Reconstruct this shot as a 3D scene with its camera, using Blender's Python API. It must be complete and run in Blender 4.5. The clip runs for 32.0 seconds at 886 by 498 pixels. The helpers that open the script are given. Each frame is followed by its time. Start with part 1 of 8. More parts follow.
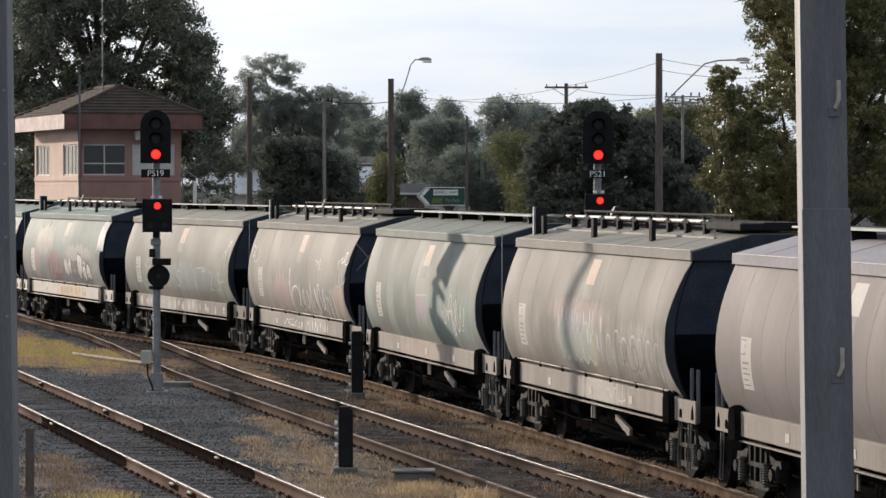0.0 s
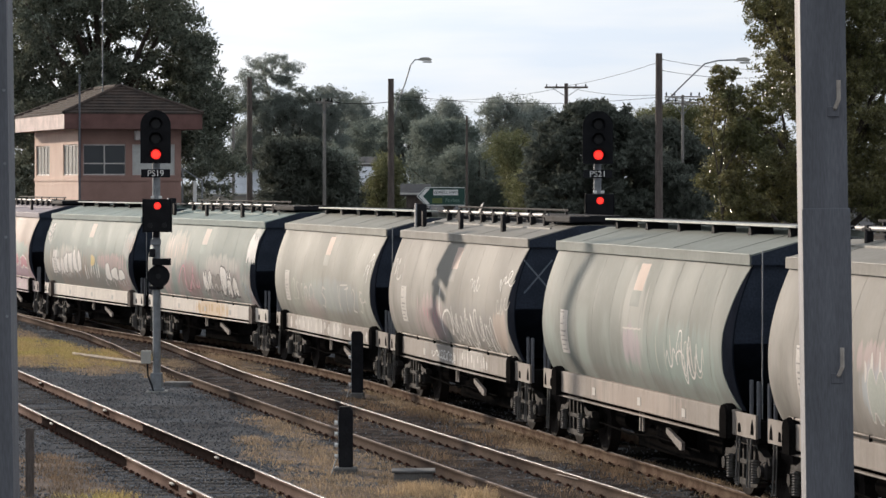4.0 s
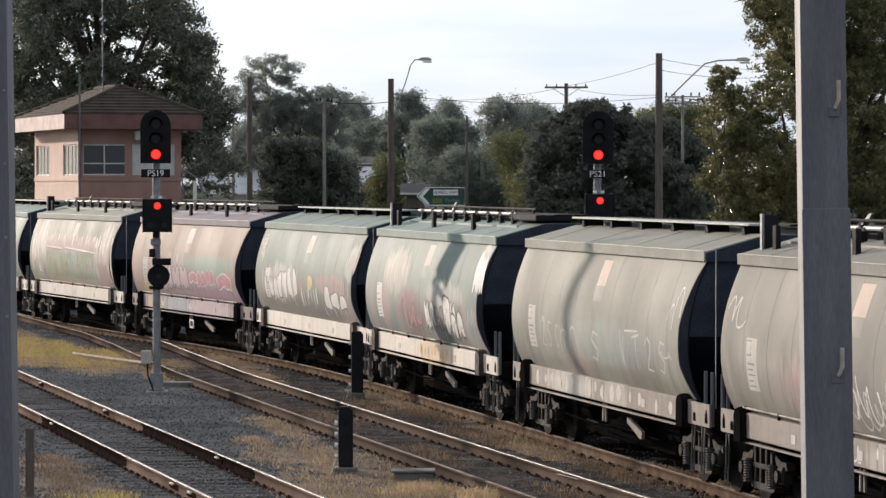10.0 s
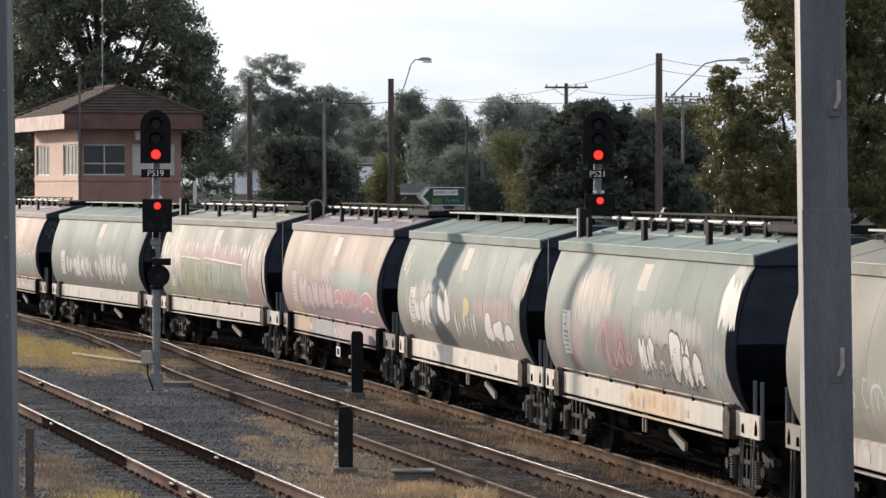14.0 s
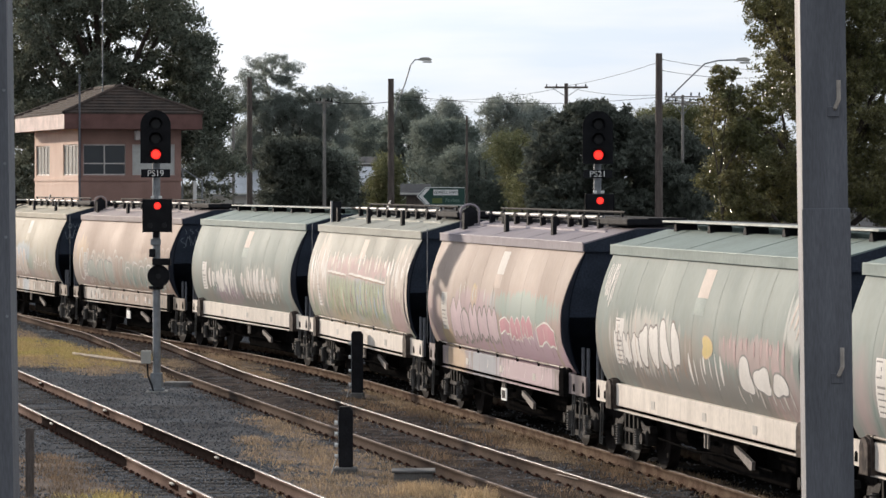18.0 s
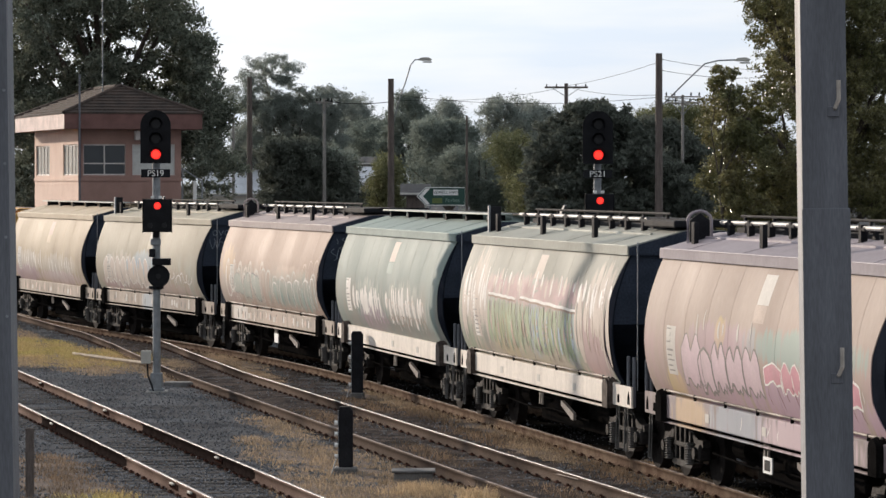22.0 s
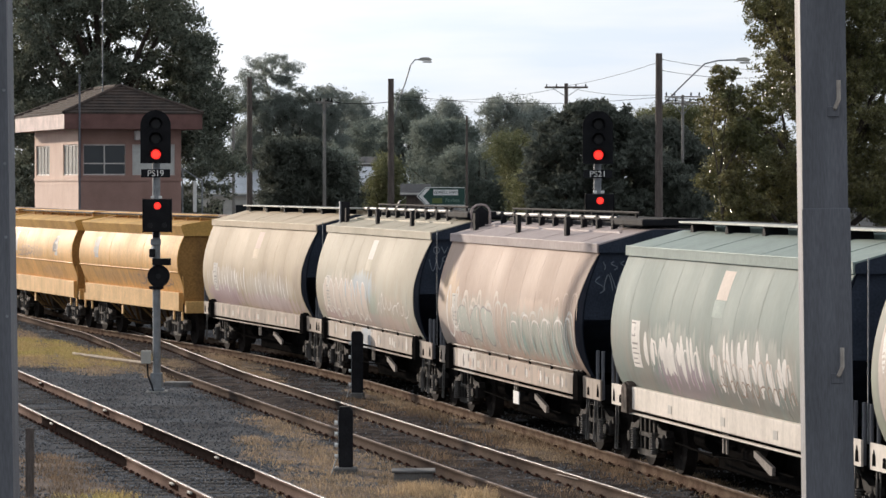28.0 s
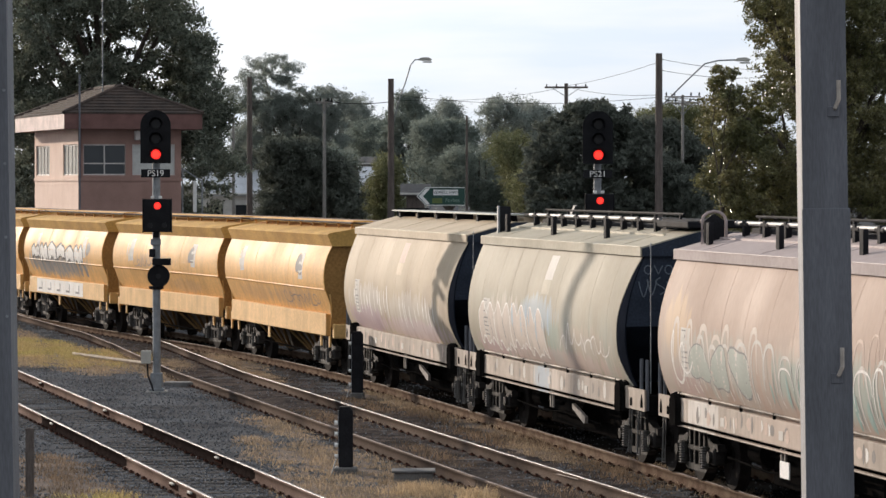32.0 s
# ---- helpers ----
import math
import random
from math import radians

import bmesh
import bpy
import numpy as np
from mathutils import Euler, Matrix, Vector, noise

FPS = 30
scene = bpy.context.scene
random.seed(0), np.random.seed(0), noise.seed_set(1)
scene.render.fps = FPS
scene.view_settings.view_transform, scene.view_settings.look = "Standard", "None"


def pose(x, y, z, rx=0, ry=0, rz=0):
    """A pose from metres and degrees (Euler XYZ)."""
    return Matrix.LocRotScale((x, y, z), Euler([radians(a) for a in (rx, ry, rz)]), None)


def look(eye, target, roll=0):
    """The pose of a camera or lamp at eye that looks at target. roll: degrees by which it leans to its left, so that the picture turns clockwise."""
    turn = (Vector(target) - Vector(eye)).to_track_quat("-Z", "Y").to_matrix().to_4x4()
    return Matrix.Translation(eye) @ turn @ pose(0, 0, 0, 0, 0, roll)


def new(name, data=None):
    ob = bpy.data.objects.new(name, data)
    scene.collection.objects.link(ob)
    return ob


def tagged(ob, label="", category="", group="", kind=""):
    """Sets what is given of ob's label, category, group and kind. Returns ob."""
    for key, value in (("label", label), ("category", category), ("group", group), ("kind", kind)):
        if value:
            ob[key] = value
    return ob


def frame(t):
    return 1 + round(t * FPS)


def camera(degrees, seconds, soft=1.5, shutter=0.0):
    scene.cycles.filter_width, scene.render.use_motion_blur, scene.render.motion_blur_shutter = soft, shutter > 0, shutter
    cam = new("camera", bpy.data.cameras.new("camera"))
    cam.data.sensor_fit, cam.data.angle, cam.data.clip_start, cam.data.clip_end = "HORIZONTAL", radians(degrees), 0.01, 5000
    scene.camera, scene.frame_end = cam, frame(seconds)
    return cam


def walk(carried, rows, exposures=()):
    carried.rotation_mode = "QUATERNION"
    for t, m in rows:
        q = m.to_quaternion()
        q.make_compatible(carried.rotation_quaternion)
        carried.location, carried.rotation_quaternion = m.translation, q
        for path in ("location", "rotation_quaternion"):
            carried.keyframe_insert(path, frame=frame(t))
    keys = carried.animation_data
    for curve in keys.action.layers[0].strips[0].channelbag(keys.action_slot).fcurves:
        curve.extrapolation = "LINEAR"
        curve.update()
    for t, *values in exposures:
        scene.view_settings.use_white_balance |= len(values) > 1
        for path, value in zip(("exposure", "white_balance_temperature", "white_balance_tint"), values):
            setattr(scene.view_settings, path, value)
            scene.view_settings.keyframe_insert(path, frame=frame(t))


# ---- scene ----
# ---------------------------------------------------------------- camera
cam = camera(14.0, 32.0, soft=1.5)
EYE = (0.0, 0.0, 4.365)
AIM = look(EYE, (0.0, 100.0, 4.365 - 1.8606))
walk(cam, [(0, AIM), (32, AIM)], exposures=[(0, 0.41), (6, 0.47), (14, 0.51), (17, 0.51), (19, 0.46), (24, 0.47), (32, 0.50)])

# ---------------------------------------------------------------- world and sun
SUN_AZ, SUN_EL = -33.3, 11.4
world = bpy.data.worlds.new("world")
world.use_nodes = True
scene.world = world
wn = world.node_tree
sky = wn.nodes.new("ShaderNodeTexSky")
sky.sky_type = "NISHITA"
sky.sun_disc = False
sky.sun_elevation, sky.sun_rotation = radians(SUN_EL), radians(SUN_AZ)
sky.air_density, sky.dust_density, sky.ozone_density = 1.0, 2.0, 1.5
back = wn.nodes["Background"]
back.inputs["Strength"].default_value = 0.15
# a thin high veil of cloud greys the clear sky's colour and keeps its brightness
wco = wn.nodes.new("ShaderNodeTexCoord")
wmap = wn.nodes.new("ShaderNodeMapping")
wmap.inputs["Scale"].default_value = (2.0, 2.0, 14.0)
wn.links.new(wco.outputs["Generated"], wmap.inputs["Vector"])
wnoise = wn.nodes.new("ShaderNodeTexNoise")
wnoise.inputs["Scale"].default_value, wnoise.inputs["Detail"].default_value = 6.0, 6
wn.links.new(wmap.outputs[0], wnoise.inputs["Vector"])
wramp = wn.nodes.new("ShaderNodeValToRGB")
wramp.color_ramp.elements[0].position, wramp.color_ramp.elements[1].position = 0.35, 0.7
wramp.color_ramp.elements[0].color, wramp.color_ramp.elements[1].color = (0.83, 0.91, 1.0, 1), (1.03, 1.03, 1.02, 1)
wn.links.new(wnoise.outputs["Fac"], wramp.inputs["Fac"])
wbw = wn.nodes.new("ShaderNodeRGBToBW")
wn.links.new(sky.outputs[0], wbw.inputs[0])
wmul = wn.nodes.new("ShaderNodeMix")
wmul.data_type, wmul.blend_type = "RGBA", "MULTIPLY"
wmul.inputs["Factor"].default_value = 1.0
wn.links.new(wbw.outputs[0], wmul.inputs["A"])
wn.links.new(wramp.outputs["Color"], wmul.inputs["B"])
veil = wn.nodes.new("ShaderNodeMix")
veil.data_type = "RGBA"
veil.inputs["Factor"].default_value = 0.90
wn.links.new(sky.outputs[0], veil.inputs["A"])
wn.links.new(wmul.outputs["Result"], veil.inputs["B"])
cloud = wn.nodes.new("ShaderNodeMix")
cloud.data_type = "RGBA"
cloud.inputs["Factor"].default_value = 0.78
wlow = wn.nodes.new("ShaderNodeMix")
wlow.data_type, wlow.blend_type = "RGBA", "MULTIPLY"
wlow.inputs["Factor"].default_value = 1.0
wlow.inputs["A"].default_value = (4.0, 4.12, 4.36, 1)
wn.links.new(wramp.outputs["Color"], wlow.inputs["B"])
# the haze is brighter towards the low sun than away from it
wdot = wn.nodes.new("ShaderNodeVectorMath")
wdot.operation = "DOT_PRODUCT"
wdot.inputs[1].default_value = (math.sin(radians(SUN_AZ)) * 0.98, math.cos(radians(SUN_AZ)) * 0.98, 0.2)
wn.links.new(wco.outputs["Generated"], wdot.inputs[0])
whaze = wn.nodes.new("ShaderNodeMapRange")
whaze.inputs["From Min"].default_value, whaze.inputs["From Max"].default_value = -1.0, 1.0
whaze.inputs["To Min"].default_value, whaze.inputs["To Max"].default_value = 0.84, 1.01
wn.links.new(wdot.outputs["Value"], whaze.inputs["Value"])
wglow = wn.nodes.new("ShaderNodeMix")
wglow.data_type, wglow.blend_type = "RGBA", "MULTIPLY"
wglow.inputs["Factor"].default_value = 1.0
wn.links.new(wlow.outputs["Result"], wglow.inputs["A"])
wn.links.new(whaze.outputs["Result"], wglow.inputs["B"])
wn.links.new(wglow.outputs["Result"], cloud.inputs["B"])
wn.links.new(veil.outputs["Result"], cloud.inputs["A"])
wn.links.new(cloud.outputs["Result"], back.inputs["Color"])

sun = new("sun", bpy.data.lights.new("sun", "SUN"))
sun.data.energy, sun.data.angle, sun.data.color = 3.15, radians(0.6), (1.0, 0.85, 0.71)
sa, se = radians(SUN_AZ), radians(SUN_EL)
sun.matrix_world = look((0, 0, 60), (-math.sin(sa) * math.cos(se), -math.cos(sa) * math.cos(se), 60 - math.sin(se)))

# ---------------------------------------------------------------- materials
MATS = {}


def mat(name, color, rough=0.7, metal=0.0, color2=None, scale=3.0, fine=40.0, var=0.25, bump=0.15, streak=0.0,
        dirt=None, stretch=(1, 1, 1), spec=0.5, shift=0.0, island=0.0, emit=0.0, thin=0.0, island2=None, wash=None, clouds=()):
    """A two-scale procedural surface in object space."""
    if name in MATS:
        return MATS[name]
    m = bpy.data.materials.new(name)
    m.use_nodes = True
    t = m.node_tree
    N, L = t.nodes, t.links
    b = N["Principled BSDF"]
    co = N.new("ShaderNodeTexCoord")
    mp = N.new("ShaderNodeMapping")
    mp.inputs["Location"].default_value = (shift, shift * 0.7, shift * 1.3)
    mp.inputs["Scale"].default_value = stretch
    L.new(co.outputs["Object"], mp.inputs["Vector"])
    n1 = N.new("ShaderNodeTexNoise")
    n1.inputs["Scale"].default_value, n1.inputs["Detail"].default_value = scale, 5
    n2 = N.new("ShaderNodeTexNoise")
    n2.inputs["Scale"].default_value, n2.inputs["Detail"].default_value = fine, 3
    L.new(mp.outputs[0], n1.inputs["Vector"])
    L.new(mp.outputs[0], n2.inputs["Vector"])
    c2 = color2 or [c * (1 - var) for c in color]
    mix = N.new("ShaderNodeMix")
    mix.data_type = "RGBA"
    mix.inputs["A"].default_value, mix.inputs["B"].default_value = (*color, 1), (*c2, 1)
    ramp = N.new("ShaderNodeValToRGB")
    ramp.color_ramp.elements[0].position, ramp.color_ramp.elements[1].position = 0.36, 0.66
    L.new(n1.outputs["Fac"], ramp.inputs["Fac"])
    L.new(ramp.outputs["Color"], mix.inputs["Factor"])
    out = mix.outputs["Result"]

    def blend(src, kind, fac, other):
        x = N.new("ShaderNodeMix")
        x.data_type, x.blend_type = "RGBA", kind
        if isinstance(fac, float):
            x.inputs["Factor"].default_value = fac
        else:
            L.new(fac, x.inputs["Factor"])
        L.new(src, x.inputs["A"])
        if isinstance(other, tuple):
            x.inputs["B"].default_value = other
        else:
            L.new(other, x.inputs["B"])
        return x.outputs["Result"]

    g = N.new("ShaderNodeMapRange")
    g.inputs["From Min"].default_value, g.inputs["From Max"].default_value = 0.3, 0.7
    g.inputs["To Min"].default_value, g.inputs["To Max"].default_value = 1 - var * 0.8, 1 + var * 0.5
    L.new(n2.outputs["Fac"], g.inputs["Value"])
    out = blend(out, "MULTIPLY", 1.0, g.outputs["Result"])
    if streak:
        mp2 = N.new("ShaderNodeMapping")
        mp2.inputs["Location"].default_value = (shift * 2.1, 0, shift)
        mp2.inputs["Scale"].default_value = (3.2, 1.0, 0.22)
        L.new(co.outputs["Object"], mp2.inputs["Vector"])
        n3 = N.new("ShaderNodeTexNoise")
        n3.inputs["Scale"].default_value, n3.inputs["Detail"].default_value = 1.7, 3
        L.new(mp2.outputs[0], n3.inputs["Vector"])
        r3 = N.new("ShaderNodeValToRGB")
        r3.color_ramp.elements[0].position, r3.color_ramp.elements[1].position = 0.45, 0.72
        L.new(n3.outputs["Fac"], r3.inputs["Fac"])
        sc = N.new("ShaderNodeMath")
        sc.operation = "MULTIPLY"
        sc.inputs[1].default_value = streak
        L.new(r3.outputs["Color"], sc.inputs[0])
        d = dirt or (0.2, 0.16, 0.12)
        out = blend(out, "MIX", sc.outputs[0], (*d, 1))
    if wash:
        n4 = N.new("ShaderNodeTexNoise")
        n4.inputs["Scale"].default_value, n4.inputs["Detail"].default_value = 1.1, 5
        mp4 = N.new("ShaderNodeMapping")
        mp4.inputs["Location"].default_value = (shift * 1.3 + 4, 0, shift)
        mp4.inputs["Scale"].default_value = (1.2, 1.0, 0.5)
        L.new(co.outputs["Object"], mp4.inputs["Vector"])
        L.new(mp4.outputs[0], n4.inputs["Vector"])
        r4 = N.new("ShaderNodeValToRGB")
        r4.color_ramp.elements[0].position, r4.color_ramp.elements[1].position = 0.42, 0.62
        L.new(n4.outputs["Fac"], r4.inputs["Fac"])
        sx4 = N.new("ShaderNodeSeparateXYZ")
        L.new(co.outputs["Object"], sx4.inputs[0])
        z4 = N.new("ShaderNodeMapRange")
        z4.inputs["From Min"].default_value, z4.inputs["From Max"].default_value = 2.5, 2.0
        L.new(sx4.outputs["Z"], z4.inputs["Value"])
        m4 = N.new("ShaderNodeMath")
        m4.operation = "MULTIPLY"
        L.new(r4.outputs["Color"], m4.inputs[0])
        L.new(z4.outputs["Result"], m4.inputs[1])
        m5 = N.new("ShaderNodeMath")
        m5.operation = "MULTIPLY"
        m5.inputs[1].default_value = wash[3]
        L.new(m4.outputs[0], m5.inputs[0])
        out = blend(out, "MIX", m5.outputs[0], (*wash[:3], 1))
    if clouds:
        sxc = N.new("ShaderNodeSeparateXYZ")
        L.new(co.outputs["Object"], sxc.inputs[0])
        mpc = N.new("ShaderNodeMapping")
        mpc.inputs["Location"].default_value = (shift * 0.7, 0, shift * 1.9)
        mpc.inputs["Scale"].default_value = (4.2, 1.0, 0.6)
        L.new(co.outputs["Object"], mpc.inputs["Vector"])
        nc = N.new("ShaderNodeTexNoise")
        nc.inputs["Scale"].default_value, nc.inputs["Detail"].default_value = 1.9, 7
        L.new(mpc.outputs[0], nc.inputs["Vector"])

        def calc(op, a, b, c=None):
            q = N.new("ShaderNodeMath")
            q.operation = op
            for k, v in enumerate((a, b, c)):
                if isinstance(v, (int, float)):
                    q.inputs[k].default_value = v
                elif v is not None:
                    L.new(v, q.inputs[k])
            return q.outputs[0]
        wobble = calc("MULTIPLY_ADD", nc.outputs["Fac"], 3.6, -1.8)
        for cx, cz, rx, rz, tone, force in clouds:
            ax = calc("MULTIPLY_ADD", sxc.outputs["X"], 1 / rx, -cx / rx)
            az = calc("MULTIPLY_ADD", sxc.outputs["Z"], 1 / rz, -cz / rz)
            d2 = calc("MULTIPLY_ADD", az, az, calc("MULTIPLY", ax, ax))
            mr = N.new("ShaderNodeMapRange")
            mr.inputs["From Min"].default_value, mr.inputs["From Max"].default_value = 1.25, 0.55
            mr.inputs["To Max"].default_value = force
            L.new(calc("ADD", d2, wobble), mr.inputs["Value"])
            out = blend(out, "MIX", mr.outputs["Result"], (*tone, 1))
    if island:
        geo = N.new("ShaderNodeNewGeometry")
        inf = N.new("ShaderNodeObjectInfo")
        r = N.new("ShaderNodeMapRange")
        r.inputs["To Min"].default_value, r.inputs["To Max"].default_value = 1 - island, 1 + island
        L.new(geo.outputs["Random Per Island"], r.inputs["Value"])
        out = blend(out, "MULTIPLY", 1.0, r.outputs["Result"])
        if island2:
            out = blend(out, "MIX", inf.outputs["Random"], (*island2, 1))
    L.new(out, b.inputs["Base Color"])
    b.inputs["Roughness"].default_value, b.inputs["Metallic"].default_value = rough, metal
    b.inputs["Specular IOR Level"].default_value = spec
    rr = N.new("ShaderNodeMapRange")
    rr.inputs["To Min"].default_value, rr.inputs["To Max"].default_value = max(0.05, rough - 0.12), min(1, rough + 0.12)
    L.new(n1.outputs["Fac"], rr.inputs["Value"])
    L.new(rr.outputs["Result"], b.inputs["Roughness"])
    if bump:
        bp = N.new("ShaderNodeBump")
        bp.inputs["Strength"].default_value, bp.inputs["Distance"].default_value = bump, 0.02
        L.new(n2.outputs["Fac"], bp.inputs["Height"])
        L.new(bp.outputs[0], b.inputs["Normal"])
    if emit:
        b.inputs["Emission Color"].default_value = (*color, 1)
        b.inputs["Emission Strength"].default_value = emit
    if thin:
        tr = N.new("ShaderNodeBsdfTranslucent")
        L.new(out, tr.inputs["Color"])
        ms = N.new("ShaderNodeMixShader")
        ms.inputs[0].default_value = thin
        L.new(b.outputs[0], ms.inputs[1])
        L.new(tr.outputs[0], ms.inputs[2])
        L.new(ms.outputs[0], N["Material Output"].inputs["Surface"])
    MATS[name] = m
    return m


def glass(name="glass", tint=(0.02, 0.025, 0.03), rough=0.04):
    return mat(name, tint, rough=rough, var=0.1, bump=0.0, spec=0.5)


BALLAST = mat("ballast_bed", (0.156, 0.157, 0.162), 0.95, color2=(0.098, 0.094, 0.094), scale=0.6, fine=26, var=0.5, bump=0.6, spec=0.0)
SOIL = mat("dry_soil", (0.29, 0.235, 0.195), 0.95, color2=(0.17, 0.142, 0.124), scale=1.2, fine=30, var=0.4, bump=0.8, spec=0.0)
STONE = mat("gravel_stone", (0.186, 0.192, 0.205), 0.9, scale=2, fine=60, var=0.25, island=0.4, spec=0.0)
DARK_SOIL = mat("oily_brown_dirt", (0.125, 0.103, 0.092), 0.95, color2=(0.052, 0.047, 0.045), scale=2.6, fine=34, var=0.65, bump=1.0, spec=0.0)
DRY_GRASS = mat("dry_grass", (0.44, 0.34, 0.235), 0.9, color2=(0.30, 0.24, 0.175), scale=0.6, var=0.3, bump=0, island=0.35, thin=0.35, spec=0.0)
WEED = mat("dead_brown_weed", (0.30, 0.22, 0.155), 0.95, color2=(0.15, 0.115, 0.085), scale=0.8, var=0.3, bump=0, island=0.4, thin=0.3, spec=0.0)
STRAW = mat("pale_straw", (0.62, 0.48, 0.31), 0.9, color2=(0.45, 0.34, 0.22), scale=0.8, var=0.3, bump=0, island=0.3, thin=0.35, spec=0.0)
GREEN_GRASS = mat("green_grass", (0.44, 0.375, 0.155), 0.9, color2=(0.52, 0.385, 0.21), scale=0.5, var=0.3, bump=0, island=0.35, thin=0.35, spec=0.0)
RAIL_SIDE = mat("rusty_rail_steel", (0.080, 0.043, 0.034), 0.9, scale=6, fine=50, var=0.4, bump=0.4, spec=0.0)
DARK_WEB = mat("dark_rail_steel", (0.028, 0.021, 0.019), 0.9, scale=3, fine=40, var=0.4, bump=0.3, spec=0.0)
DUSTY_WEB = mat("dusty_rust_rail_side", (0.24, 0.175, 0.145), 0.95, color2=(0.13, 0.092, 0.076), scale=0.5, fine=40, var=0.35, bump=0.3, spec=0.0)
LOOP_WEB = mat("patchy_dusty_rail_side", (0.17, 0.13, 0.105), 0.95, color2=(0.04, 0.033, 0.03), scale=0.22, fine=40, var=0.35, bump=0.3, spec=0.0)
RAIL_TOP = mat("polished_rail_head", (0.40, 0.36, 0.335), 0.48, metal=0.6, scale=3, var=0.25, bump=0.05)
RAIL_DULL = mat("dull_rail_head", (0.21, 0.15, 0.125), 0.7, spec=0.3, scale=2, fine=12, var=0.45, bump=0.1)
TIMBER = mat("weathered_sleeper_timber", (0.165, 0.150, 0.138), 0.95, color2=(0.10, 0.09, 0.084), scale=2, fine=25, var=0.4, bump=0.6, stretch=(1, 8, 8), spec=0.0)
CONCRETE = mat("weathered_concrete", (0.36, 0.35, 0.33), 0.9, scale=2.5, fine=45, var=0.25, bump=0.4)
BLACK = mat("black_paint", (0.020, 0.020, 0.023), 0.8, spec=0.1, scale=4, var=0.3, bump=0.1)
BLACK_MATT = mat("matt_black_board", (0.016, 0.016, 0.018), 0.9, spec=0.12, scale=4, var=0.3, bump=0.1)
GALV = mat("galvanised_steel", (0.26, 0.275, 0.29), 0.6, metal=0.25, scale=8, fine=60, var=0.25, bump=0.12)
POST_GREY = mat("weathered_grey_column_steel", (0.136, 0.140, 0.158), 0.6, metal=0.0, scale=2.0, fine=30, var=0.26, bump=0.12, stretch=(7, 7, 0.8), streak=0.45, dirt=(0.075, 0.082, 0.098))
WHITE = mat("white_enamel", (0.78, 0.77, 0.74), 0.5, scale=4, var=0.12, bump=0.05)
PIT_GREY = mat("dirty_grey_concrete", (0.17, 0.165, 0.16), 0.9, scale=3, fine=40, var=0.3, bump=0.4)
CABINET = mat("cream_cabinet_paint", (0.50, 0.48, 0.43), 0.75, scale=4, var=0.15, bump=0.05)
RED_RIM = mat("dim_red_signal_lens", (0.75, 0.016, 0.012), 0.3, var=0.05, bump=0.0, emit=0.5)
RED_LAMP = mat("red_signal_lens", (1.0, 0.030, 0.018), 0.3, var=0.05, bump=0.0, emit=1.3)
DARK_LENS = mat("dark_signal_lens", (0.008, 0.008, 0.009), 0.5, spec=0.3, var=0.1, bump=0.0)
GLASS = glass()
CURTAIN = mat("pale_curtain", (0.55, 0.55, 0.52), 0.9, scale=6, var=0.15, bump=0.1)

# ---------------------------------------------------------------- mesh helpers


def part(name, bm, material, parent, label=""):
    """Links a bmesh or mesh as one mesh object under a thing or a part."""
    if isinstance(bm, bmesh.types.BMesh):
        me = bpy.data.meshes.new(name)
        bm.normal_update()
        bm.to_mesh(me)
        bm.free()
    else:
        me = bm
    if not me.materials:
        me.materials.append(material)
    ob = new(name, me)
    ob.parent = parent
    if me.materials[0] is not material:
        ob.material_slots[0].link = "OBJECT"
        ob.material_slots[0].material = material
    if label:
        ob["label"] = label
    return ob


def thing(name, m, label, category, group="", kind=""):
    ob = new(name)
    ob.matrix_basis = m
    return tagged(ob, label, category, group, kind)


def solid(name, bm, material, label, category, m=None, group="", kind=""):
    ob = part(name, bm, material, None)
    if m is not None:
        ob.matrix_basis = m
    return tagged(ob, label, category, group, kind)


def box(bm, x0, x1, y0, y1, z0, z1, bev=0.0, m=None):
    r = bmesh.ops.create_cube(bm, size=1.0)
    vs = r["verts"]
    for v in vs:
        v.co = Vector((x0 + (v.co.x + 0.5) * (x1 - x0), y0 + (v.co.y + 0.5) * (y1 - y0), z0 + (v.co.z + 0.5) * (z1 - z0)))
    if bev:
        es = list({e for v in vs for e in v.link_edges})
        vs = list({v for f in bmesh.ops.bevel(bm, geom=es, offset=bev, segments=1, affect="EDGES")["faces"] for v in f.verts})
    if m is not None:
        for v in vs:
            v.co = m @ v.co
    return bm


def rod(bm, a, b, r, seg=8, r2=None):
    a, b = Vector(a), Vector(b)
    d = b - a
    m = Matrix.Translation((a + b) / 2) @ d.to_track_quat("Z", "Y").to_matrix().to_4x4()
    bmesh.ops.create_cone(bm, cap_ends=True, segments=seg, radius1=r, radius2=r if r2 is None else r2, depth=d.length, matrix=m)
    return bm


